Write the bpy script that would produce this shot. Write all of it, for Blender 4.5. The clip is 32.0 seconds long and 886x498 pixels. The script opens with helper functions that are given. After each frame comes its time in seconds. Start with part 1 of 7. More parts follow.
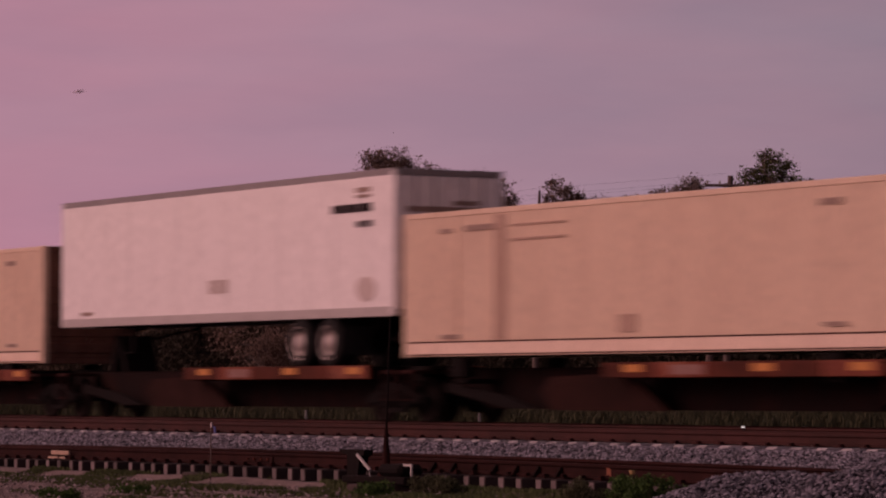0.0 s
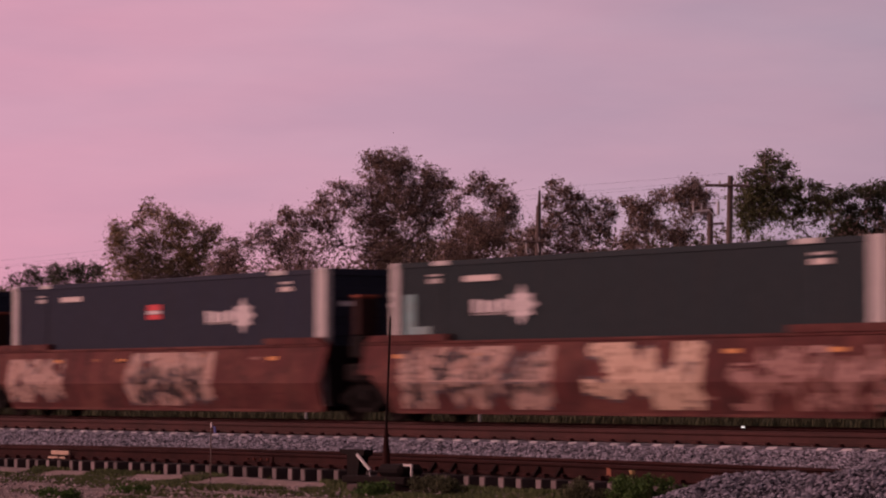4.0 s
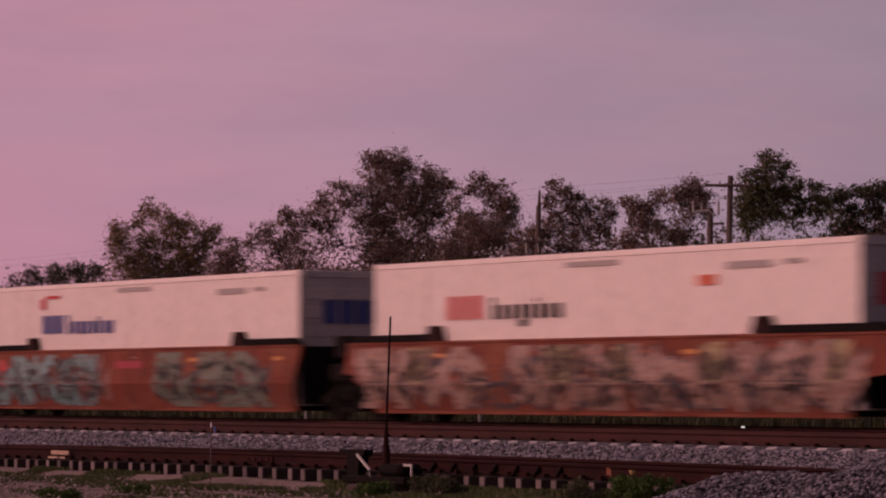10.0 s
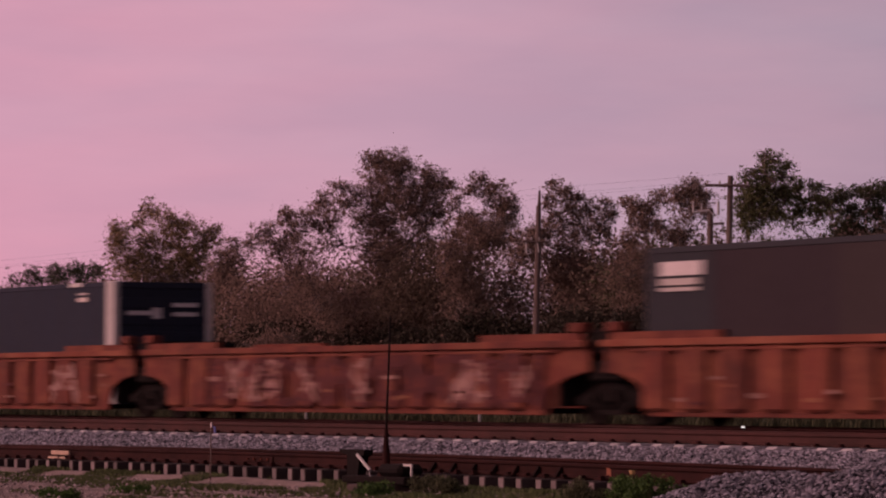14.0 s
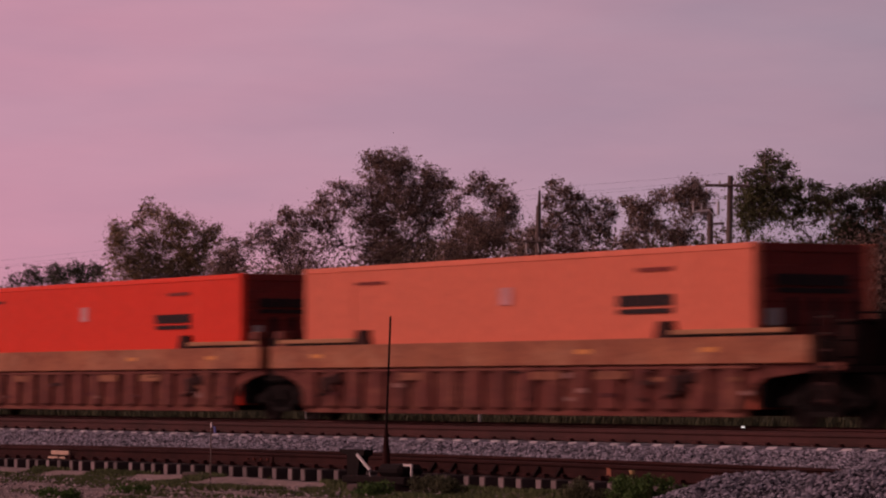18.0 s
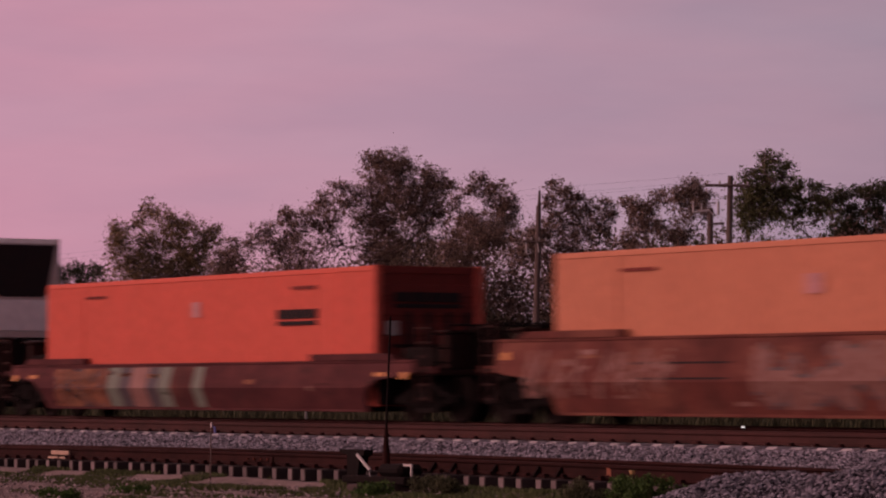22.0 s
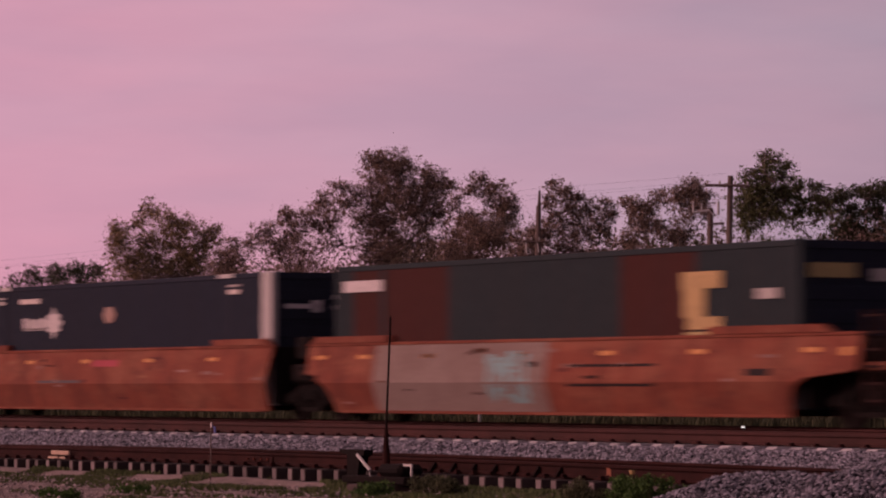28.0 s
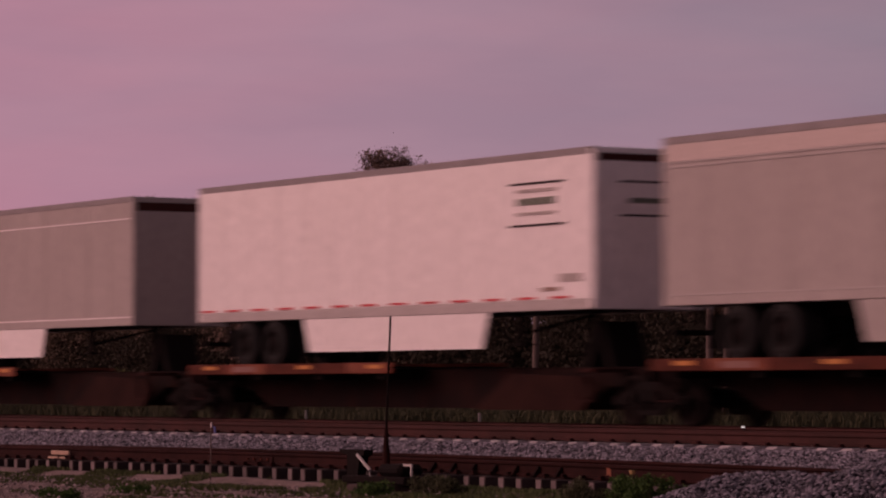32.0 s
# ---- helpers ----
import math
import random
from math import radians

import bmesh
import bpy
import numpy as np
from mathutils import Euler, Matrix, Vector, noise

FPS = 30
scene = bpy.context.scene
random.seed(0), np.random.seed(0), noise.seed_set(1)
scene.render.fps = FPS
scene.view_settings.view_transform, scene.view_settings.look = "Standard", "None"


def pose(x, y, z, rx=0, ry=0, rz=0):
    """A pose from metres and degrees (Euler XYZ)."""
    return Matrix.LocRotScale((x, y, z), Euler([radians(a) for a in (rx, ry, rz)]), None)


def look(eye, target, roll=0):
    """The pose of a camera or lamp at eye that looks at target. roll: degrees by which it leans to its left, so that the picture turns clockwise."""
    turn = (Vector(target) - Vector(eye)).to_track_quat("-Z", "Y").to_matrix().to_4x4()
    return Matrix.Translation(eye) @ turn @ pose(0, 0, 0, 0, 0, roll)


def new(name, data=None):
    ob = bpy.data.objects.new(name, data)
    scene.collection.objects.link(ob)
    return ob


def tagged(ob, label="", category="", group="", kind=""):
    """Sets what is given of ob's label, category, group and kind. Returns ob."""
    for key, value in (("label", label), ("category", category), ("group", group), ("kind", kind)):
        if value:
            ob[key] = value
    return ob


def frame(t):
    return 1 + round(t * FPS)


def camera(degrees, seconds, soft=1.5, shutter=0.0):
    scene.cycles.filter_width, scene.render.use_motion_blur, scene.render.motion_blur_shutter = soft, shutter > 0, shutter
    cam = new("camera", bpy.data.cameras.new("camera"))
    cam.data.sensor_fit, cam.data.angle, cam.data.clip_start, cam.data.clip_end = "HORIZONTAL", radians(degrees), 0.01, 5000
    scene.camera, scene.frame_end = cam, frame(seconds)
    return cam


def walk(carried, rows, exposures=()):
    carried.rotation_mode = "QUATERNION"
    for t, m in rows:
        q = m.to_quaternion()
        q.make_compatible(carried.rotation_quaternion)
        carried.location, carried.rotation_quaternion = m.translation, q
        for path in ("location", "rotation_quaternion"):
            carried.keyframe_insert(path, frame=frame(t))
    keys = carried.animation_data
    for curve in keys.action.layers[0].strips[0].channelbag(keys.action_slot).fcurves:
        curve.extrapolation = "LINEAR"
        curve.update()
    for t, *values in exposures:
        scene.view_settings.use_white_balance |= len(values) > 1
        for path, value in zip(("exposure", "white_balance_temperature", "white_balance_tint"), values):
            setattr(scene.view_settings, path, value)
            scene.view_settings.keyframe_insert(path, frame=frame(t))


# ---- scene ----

# ---------- camera: stands still on a tripod, long lens ----------
cam = camera(14.55, 32.0, soft=2.1, shutter=0.8)
EYE_Z = 1.42
RAIL_Z = 0.75
EYE = pose(0, 0, EYE_Z, 90 + 2.313, 0, 59.16)
walk(cam, [(0.0, EYE), (32.0, EYE)], exposures=[(0.0, -0.4), (1.0, -0.4), (2.0, -0.48), (3.0, -0.3), (4.0, 0.2), (7.0, 0.24), (8.0, 0.22), (9.0, 0.05), (10.0, -0.25), (12.0, -0.35), (13.0, 0.15), (16.0, 0.19), (18.0, -0.06), (20.0, -0.07), (22.0, -0.05), (23.0, -0.18), (24.0, -0.57), (25.0, 0.12), (28.0, 0.15), (29.0, 0.1), (30.0, -0.03), (31.0, -0.05), (32.0, -0.4)])

# ---------- world: dusk sky, pink afterglow ----------
world = bpy.data.worlds.new("dusk")
scene.world = world
world.use_nodes = True
wn, wl = world.node_tree.nodes, world.node_tree.links
wn.clear()


def wnode(kind, **vals):
    n = wn.new(kind)
    for k, v in vals.items():
        n.inputs[k].default_value = v
    return n


w_out = wn.new("ShaderNodeOutputWorld")
w_bg = wnode("ShaderNodeBackground", Strength=1.0)
w_tc = wn.new("ShaderNodeTexCoord")
w_dot = wn.new("ShaderNodeVectorMath")
w_dot.operation = "DOT_PRODUCT"
w_dot.inputs[1].default_value = (-0.62, -0.78, -0.05)
wl.new(w_tc.outputs["Generated"], w_dot.inputs[0])
w_ramp = wn.new("ShaderNodeValToRGB")
els = w_ramp.color_ramp.elements
els[0].position, els[0].color = 0.0, (0.21, 0.17, 0.21, 1)
els[1].position, els[1].color = 1.0, (1.25, 0.60, 0.62, 1)
for p, c in ((0.40, (0.33, 0.24, 0.30, 1)), (0.50, (0.380, 0.266, 0.340, 1)), (0.57, (0.535, 0.304, 0.390, 1)), (0.63, (0.598, 0.298, 0.394, 1)), (0.8, (0.87, 0.40, 0.50, 1))):
    e = els.new(p)
    e.color = c
w_half = wn.new("ShaderNodeMath")
w_half.operation = "MULTIPLY_ADD"
w_half.inputs[1].default_value, w_half.inputs[2].default_value = 0.5, 0.5
wl.new(w_dot.outputs["Value"], w_half.inputs[0])
wl.new(w_half.outputs[0], w_ramp.inputs[0])
w_map = wn.new("ShaderNodeMapping")
w_map.inputs["Scale"].default_value = (3.0, 3.0, 14.0)
wl.new(w_tc.outputs["Generated"], w_map.inputs[0])
w_noise = wnode("ShaderNodeTexNoise", Scale=3.0, Detail=5.0, Roughness=0.55)
wl.new(w_map.outputs[0], w_noise.inputs["Vector"])
w_cl = wn.new("ShaderNodeValToRGB")
w_cl.color_ramp.elements[0].position, w_cl.color_ramp.elements[0].color = 0.3, (0.92, 0.93, 0.95, 1)
w_cl.color_ramp.elements[1].position, w_cl.color_ramp.elements[1].color = 0.7, (1.07, 1.05, 1.04, 1)
wl.new(w_noise.outputs["Fac"], w_cl.inputs[0])
w_mul = wn.new("ShaderNodeMix")
w_mul.data_type, w_mul.blend_type = "RGBA", "MULTIPLY"
w_mul.inputs[0].default_value = 1.0
w_big = wnode("ShaderNodeTexNoise", Scale=1.6, Detail=3.0, Roughness=0.6)
wl.new(w_map.outputs[0], w_big.inputs["Vector"])
w_tint = wn.new("ShaderNodeValToRGB")
w_tint.color_ramp.elements[0].position, w_tint.color_ramp.elements[0].color = 0.35, (0.955, 1.01, 1.02, 1)
w_tint.color_ramp.elements[1].position, w_tint.color_ramp.elements[1].color = 0.65, (1.05, 0.975, 0.985, 1)
wl.new(w_big.outputs["Fac"], w_tint.inputs[0])
w_mul0 = wn.new("ShaderNodeMix")
w_mul0.data_type, w_mul0.blend_type = "RGBA", "MULTIPLY"
w_mul0.inputs[0].default_value = 1.0
wl.new(w_ramp.outputs[0], w_mul0.inputs[6])
wl.new(w_tint.outputs[0], w_mul0.inputs[7])
wl.new(w_mul0.outputs[2], w_mul.inputs[6])
wl.new(w_cl.outputs[0], w_mul.inputs[7])
# darker towards the zenith, as after sunset
w_sep = wn.new("ShaderNodeSeparateXYZ")
wl.new(w_tc.outputs["Generated"], w_sep.inputs[0])
w_zen = wn.new("ShaderNodeMapRange")
w_zen.interpolation_type = "SMOOTHSTEP"
w_zen.inputs[1].default_value, w_zen.inputs[2].default_value, w_zen.inputs[3].default_value, w_zen.inputs[4].default_value = 0.10, 0.75, 1.0, 0.22
wl.new(w_sep.outputs[2], w_zen.inputs[0])
w_mul2 = wn.new("ShaderNodeMix")
w_mul2.data_type, w_mul2.blend_type = "RGBA", "MULTIPLY"
w_mul2.inputs[0].default_value = 1.0
wl.new(w_mul.outputs[2], w_mul2.inputs[6])
wl.new(w_zen.outputs[0], w_mul2.inputs[7])
wl.new(w_mul2.outputs[2], w_bg.inputs[0])
wl.new(w_bg.outputs[0], w_out.inputs[0])

# the last glow of the set sun, low and very wide
sun = new("sun_glow", bpy.data.lights.new("sun_glow", "SUN"))
sun.data.energy, sun.data.angle, sun.data.color = 2.05, radians(40), (1.0, 0.59, 0.55)
sun.matrix_world = look((-45, -90, 56), (0, 0, 0))


# ---------- materials ----------
def mat(name, color, rough=0.6, metal=0.0, dirt=(0.12, 0.08, 0.06), amount=0.25, scale=1.5, fine=18.0, bump=0.0, streak=(1, 1, 1), vary=0.0, spec=0.5, lo=0.42, hi=0.72, wear=None, worn=0.6):
    """A painted or natural surface: base colour, broad stains, fine grain and relief; wear: colour of large bleached or rusted patches."""
    m = bpy.data.materials.new(name)
    m.use_nodes = True
    n, l = m.node_tree.nodes, m.node_tree.links
    bsdf = n["Principled BSDF"]
    bsdf.inputs["Roughness"].default_value = rough
    bsdf.inputs["Metallic"].default_value = metal
    bsdf.inputs["Specular IOR Level"].default_value = spec
    tc = n.new("ShaderNodeTexCoord")
    mp = n.new("ShaderNodeMapping")
    mp.inputs["Scale"].default_value = streak
    own = n.new("ShaderNodeObjectInfo")
    off = n.new("ShaderNodeMath")
    off.operation = "MULTIPLY"
    off.inputs[1].default_value = 60.0
    l.new(own.outputs["Random"], off.inputs[0])
    place = n.new("ShaderNodeVectorMath")
    l.new(tc.outputs["Object"], place.inputs[0])
    l.new(off.outputs[0], place.inputs[1])
    l.new(place.outputs[0], mp.inputs[0])
    a = n.new("ShaderNodeTexNoise")
    a.inputs["Scale"].default_value, a.inputs["Detail"].default_value, a.inputs["Roughness"].default_value = scale, 6.0, 0.62
    l.new(mp.outputs[0], a.inputs["Vector"])
    b = n.new("ShaderNodeTexNoise")
    b.inputs["Scale"].default_value, b.inputs["Detail"].default_value = fine, 4.0
    l.new(mp.outputs[0], b.inputs["Vector"])
    ra = n.new("ShaderNodeMapRange")
    ra.inputs[1].default_value, ra.inputs[2].default_value, ra.inputs[3].default_value, ra.inputs[4].default_value = lo, hi, 0.0, amount
    l.new(a.outputs["Fac"], ra.inputs[0])
    mix = n.new("ShaderNodeMix")
    mix.data_type = "RGBA"
    mix.inputs[6].default_value, mix.inputs[7].default_value = (*color, 1), (*dirt, 1)
    l.new(ra.outputs[0], mix.inputs[0])
    body = mix.outputs[2]
    if wear:
        for size, tone, edge0, edge1, much in ((0.55, wear, 0.47, 0.62, worn), (1.1, dirt, 0.52, 0.66, worn)):
            pm = n.new("ShaderNodeMapping")
            pm.inputs["Scale"].default_value = (1.0, 1.0, 1.9)
            pm.inputs["Location"].default_value = (size * 31, 0, size * 17)
            l.new(place.outputs[0], pm.inputs[0])
            pn = n.new("ShaderNodeTexNoise")
            pn.inputs["Scale"].default_value, pn.inputs["Detail"].default_value, pn.inputs["Roughness"].default_value = size, 7.0, 0.7
            l.new(pm.outputs[0], pn.inputs["Vector"])
            pr = n.new("ShaderNodeMapRange")
            pr.inputs[1].default_value, pr.inputs[2].default_value, pr.inputs[3].default_value, pr.inputs[4].default_value = edge0, edge1, 0.0, much
            l.new(pn.outputs["Fac"], pr.inputs[0])
            pw = n.new("ShaderNodeMix")
            pw.data_type = "RGBA"
            pw.inputs[7].default_value = (*tone, 1)
            l.new(body, pw.inputs[6])
            l.new(pr.outputs[0], pw.inputs[0])
            body = pw.outputs[2]
    g = n.new("ShaderNodeMapRange")
    g.inputs[1].default_value, g.inputs[2].default_value, g.inputs[3].default_value, g.inputs[4].default_value = 0.25, 0.75, 0.82, 1.15
    l.new(b.outputs["Fac"], g.inputs[0])
    fin = n.new("ShaderNodeMix")
    fin.data_type, fin.blend_type = "RGBA", "MULTIPLY"
    fin.inputs[0].default_value = 1.0
    l.new(body, fin.inputs[6])
    l.new(g.outputs[0], fin.inputs[7])
    out = fin.outputs[2]
    if vary:
        oi = n.new("ShaderNodeObjectInfo")
        v = n.new("ShaderNodeMapRange")
        v.inputs[3].default_value, v.inputs[4].default_value = 1 - vary, 1 + vary
        l.new(oi.outputs["Random"], v.inputs[0])
        f2 = n.new("ShaderNodeMix")
        f2.data_type, f2.blend_type = "RGBA", "MULTIPLY"
        f2.inputs[0].default_value = 1.0
        l.new(out, f2.inputs[6])
        l.new(v.outputs[0], f2.inputs[7])
        out = f2.outputs[2]
    l.new(out, bsdf.inputs["Base Color"])
    rr = n.new("ShaderNodeMapRange")
    rr.inputs[3].default_value, rr.inputs[4].default_value = max(rough - 0.12, 0.05), min(rough + 0.15, 1)
    l.new(a.outputs["Fac"], rr.inputs[0])
    l.new(rr.outputs[0], bsdf.inputs["Roughness"])
    if bump:
        bp = n.new("ShaderNodeBump")
        bp.inputs["Strength"].default_value, bp.inputs["Distance"].default_value = 0.6, bump
        l.new(b.outputs["Fac"], bp.inputs["Height"])
        l.new(bp.outputs[0], bsdf.inputs["Normal"])
    return m


def island_mat(name, dark, light, rough=0.8, thin=0.0):
    """Stones or leaves of one mesh, each with its own shade."""
    m = bpy.data.materials.new(name)
    m.use_nodes = True
    n, l = m.node_tree.nodes, m.node_tree.links
    bsdf = n["Principled BSDF"]
    bsdf.inputs["Roughness"].default_value = rough
    bsdf.inputs["Specular IOR Level"].default_value = 0.25
    geo = n.new("ShaderNodeNewGeometry")
    mix = n.new("ShaderNodeMix")
    mix.data_type = "RGBA"
    mix.inputs[6].default_value, mix.inputs[7].default_value = (*dark, 1), (*light, 1)
    l.new(geo.outputs["Random Per Island"], mix.inputs[0])
    l.new(mix.outputs[2], bsdf.inputs["Base Color"])
    if thin:
        tr = n.new("ShaderNodeBsdfTranslucent")
        l.new(mix.outputs[2], tr.inputs["Color"])
        both = n.new("ShaderNodeMixShader")
        both.inputs[0].default_value = thin
        l.new(bsdf.outputs[0], both.inputs[1])
        l.new(tr.outputs[0], both.inputs[2])
        l.new(both.outputs[0], n["Material Output"].inputs["Surface"])
    return m


def glow(name, color, power):
    m = bpy.data.materials.new(name)
    m.use_nodes = True
    bsdf = m.node_tree.nodes["Principled BSDF"]
    bsdf.inputs["Emission Color"].default_value = (*color, 1)
    bsdf.inputs["Emission Strength"].default_value = power
    return m


WHITE = mat("white_paint", (0.86, 0.81, 0.79), 0.45, amount=0.07, dirt=(0.45, 0.36, 0.32), streak=(1, 1, 0.25))
WHITE_WARM = mat("warm_white_paint", (0.88, 0.775, 0.71), 0.5, amount=0.12, dirt=(0.55, 0.40, 0.34), streak=(1, 1, 0.25))
ALU = mat("dull_aluminium", (0.26, 0.235, 0.235), 0.6, 0.2, amount=0.3, dirt=(0.15, 0.13, 0.13))
BEIGE = mat("beige_paint", (0.73, 0.55, 0.405), 0.6, amount=0.3, dirt=(0.50, 0.34, 0.25), streak=(1, 1, 0.3))
SLATE = mat("slate_blue_paint", (0.030, 0.034, 0.050), 0.75, amount=0.35, dirt=(0.044, 0.042, 0.047), spec=0.08, streak=(1, 1, 0.3))
SLATE_DARK = mat("dark_slate_blue_paint", (0.021, 0.025, 0.038), 0.75, amount=0.3, dirt=(0.034, 0.032, 0.036), spec=0.08, streak=(1, 1, 0.3))
SLATE_GREEN = mat("slate_green_paint", (0.026, 0.034, 0.038), 0.75, amount=0.3, dirt=(0.042, 0.041, 0.040), spec=0.08, streak=(1, 1, 0.3))
MOSS = mat("grey_green_paint", (0.045, 0.060, 0.056), 0.75, amount=0.3, dirt=(0.060, 0.058, 0.052), spec=0.08, streak=(1, 1, 0.3))
DOOR_RUST = mat("rusty_brown_door_paint", (0.14, 0.070, 0.050), 0.8, amount=0.7, dirt=(0.055, 0.028, 0.022), spec=0.2, streak=(1, 1, 0.4), scale=2.2)
NAVY = mat("faded_blue_paint", (0.036, 0.053, 0.118), 0.7, amount=0.3, dirt=(0.07, 0.07, 0.10), spec=0.1, streak=(1, 1, 0.3))
BLUE_PANEL = mat("blue_replaced_panel_paint", (0.036, 0.046, 0.082), 0.75, amount=0.3, dirt=(0.05, 0.05, 0.07), spec=0.1, streak=(1, 1, 0.3))
ORANGE = mat("orange_paint", (0.62, 0.108, 0.070), 0.6, spec=0.25, amount=0.2, dirt=(0.5, 0.14, 0.09), streak=(1, 1, 0.3))
TAN_ORANGE = mat("bleached_tan_orange_paint", (0.56, 0.215, 0.125), 0.65, spec=0.2, amount=0.3, dirt=(0.45, 0.16, 0.10), streak=(1, 1, 0.3))
SAGE_FADED = mat("faded_sage_spray_paint", (0.105, 0.066, 0.046), 0.75, amount=0.5, dirt=(0.13, 0.04, 0.025), scale=2.5)
# grass darkened in its colour for the shadow seen beneath the train
GRASS_SHADED = island_mat("shaded_grass_blade", (0.018, 0.024, 0.010), (0.075, 0.070, 0.034))
ORANGE_FADED = mat("faded_orange_paint", (0.62, 0.155, 0.088), 0.65, spec=0.25, amount=0.18, dirt=(0.45, 0.16, 0.10), streak=(1, 1, 0.3))
RED_ORANGE = mat("red_orange_paint", (0.66, 0.040, 0.016), 0.6, spec=0.2, amount=0.1, dirt=(0.5, 0.06, 0.04), streak=(1, 1, 0.3))
CRIMSON = mat("crimson_paint", (0.33, 0.034, 0.052), 0.6, amount=0.4, dirt=(0.17, 0.03, 0.035), spec=0.25, streak=(1.5, 1, 0.12), scale=1.0)
BROWN = mat("red_brown_paint", (0.060, 0.0195, 0.0165), 0.75, amount=0.3, dirt=(0.05, 0.03, 0.028), spec=0.1, streak=(1, 1, 0.3))
GREY_TRAILER = mat("warm_grey_paint", (0.39, 0.345, 0.32), 0.5, amount=0.25, dirt=(0.25, 0.215, 0.20), streak=(1, 1, 0.25))
POST_GREY = mat("pale_grey_post_paint", (0.45, 0.41, 0.39), 0.5, amount=0.15)
CAR_RED = mat("oxide_red_car_paint", (0.092, 0.021, 0.019), 0.8, amount=0.7, dirt=(0.040, 0.015, 0.014), spec=0.2, streak=(1, 1, 0.22), scale=2.4, lo=0.36, hi=0.62, wear=(0.15, 0.055, 0.042), worn=0.6)
CAR_ORANGE = mat("rusty_orange_car_paint", (0.160, 0.036, 0.023), 0.8, amount=0.8, dirt=(0.060, 0.019, 0.015), spec=0.2, streak=(1, 1, 0.22), scale=2.4, lo=0.36, hi=0.62, wear=(0.22, 0.075, 0.040), worn=0.6)
CAR_BRIGHT = mat("bright_orange_car_paint", (0.205, 0.052, 0.029), 0.8, amount=0.6, dirt=(0.095, 0.028, 0.020), spec=0.2, streak=(1, 1, 0.22), scale=2.4, lo=0.36, hi=0.62, wear=(0.27, 0.105, 0.062), worn=0.6)
CAR_FADED = mat("faded_rust_red_car_paint", (0.140, 0.037, 0.027), 0.8, amount=0.7, dirt=(0.060, 0.019, 0.015), spec=0.2, streak=(1, 1, 0.22), scale=2.4, lo=0.36, hi=0.62, wear=(0.21, 0.078, 0.052), worn=0.65)
CHORD_TAN = mat("orange_tan_chord_paint", (0.32, 0.122, 0.062), 0.8, amount=0.6, dirt=(0.15, 0.05, 0.033), spec=0.2, streak=(0.5, 1, 1), scale=1.6, lo=0.36, hi=0.62, wear=(0.37, 0.19, 0.11), worn=0.5)
GUIDE_TAN = mat("pale_tan_guide_paint", (0.34, 0.17, 0.085), 0.8, amount=0.4, dirt=(0.2, 0.08, 0.05), spec=0.25, streak=(0.35, 1, 1), scale=2.4)
CAR_TAN = mat("tan_car_paint", (0.25, 0.10, 0.055), 0.8, amount=0.6, dirt=(0.11, 0.04, 0.027), spec=0.2, streak=(1, 1, 0.22), scale=2.4, lo=0.36, hi=0.62, wear=(0.33, 0.16, 0.085), worn=0.6)
CAR_BLACK = mat("black_car_paint", (0.015, 0.018, 0.024), 0.8, amount=0.5, dirt=(0.028, 0.021, 0.021), spec=0.12, streak=(1, 1, 0.22), scale=2.4, lo=0.36, hi=0.62, wear=(0.030, 0.027, 0.031), worn=0.5)
CAR_MAROON = mat("maroon_car_paint", (0.078, 0.0165, 0.018), 0.8, amount=0.5, dirt=(0.034, 0.011, 0.011), spec=0.2, streak=(1, 1, 0.22), scale=2.4, lo=0.36, hi=0.62, wear=(0.12, 0.035, 0.032), worn=0.6)
# grimy steel, near black so the shade under the cars is in its colour
UNDER = mat("shade_dark_grimy_steel", (0.0085, 0.0062, 0.0060), 0.9, 0.0, amount=0.5, dirt=(0.017, 0.009, 0.008), spec=0.1, bump=0.01)
RUSTY = mat("rusted_steel", (0.036, 0.0105, 0.009), 0.9, 0.0, amount=0.7, dirt=(0.013, 0.0055, 0.005), spec=0.12, bump=0.004, streak=(0.5, 1, 1), lo=0.38, hi=0.62)
# rusty sill, its brown sunk towards black for the shadow beneath the decks
SILL_BROWN = mat("shade_dark_rusty_sill", (0.010, 0.0042, 0.0040), 0.9, amount=0.7, dirt=(0.026, 0.009, 0.007), spec=0.1, scale=1.4, lo=0.46, hi=0.66)
CATCH_BROWN = mat("dark_catch_paint", (0.026, 0.0105, 0.0095), 0.85, amount=0.5, dirt=(0.05, 0.02, 0.015), spec=0.15)
RAIL_HEAD = mat("rail_steel", (0.055, 0.0155, 0.013), 0.75, 0.0, amount=0.7, dirt=(0.026, 0.010, 0.008), streak=(0.4, 1, 1), spec=0.2, lo=0.38, hi=0.62)
# wheels this dark because underbody shade is part of the colour
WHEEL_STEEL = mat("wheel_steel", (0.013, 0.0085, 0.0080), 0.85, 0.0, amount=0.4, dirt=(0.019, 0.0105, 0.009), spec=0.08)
TYRE = mat("tyre_rubber", (0.014, 0.013, 0.013), 0.85, amount=0.3, dirt=(0.035, 0.03, 0.027), spec=0.2)
CONCRETE = mat("pale_concrete", (0.46, 0.43, 0.44), 0.9, amount=0.5, dirt=(0.2, 0.17, 0.17), scale=4.0, vary=0.2)
TIE_END = mat("pale_tie_end_grain", (0.145, 0.112, 0.112), 0.95, amount=0.6, dirt=(0.06, 0.045, 0.04), scale=3.0, fine=30, bump=0.006, vary=0.45)
CINDER = mat("dark_cinder_bed", (0.030, 0.022, 0.021), 0.95, amount=0.6, dirt=(0.06, 0.05, 0.05), scale=2.0, fine=20.0, bump=0.03)
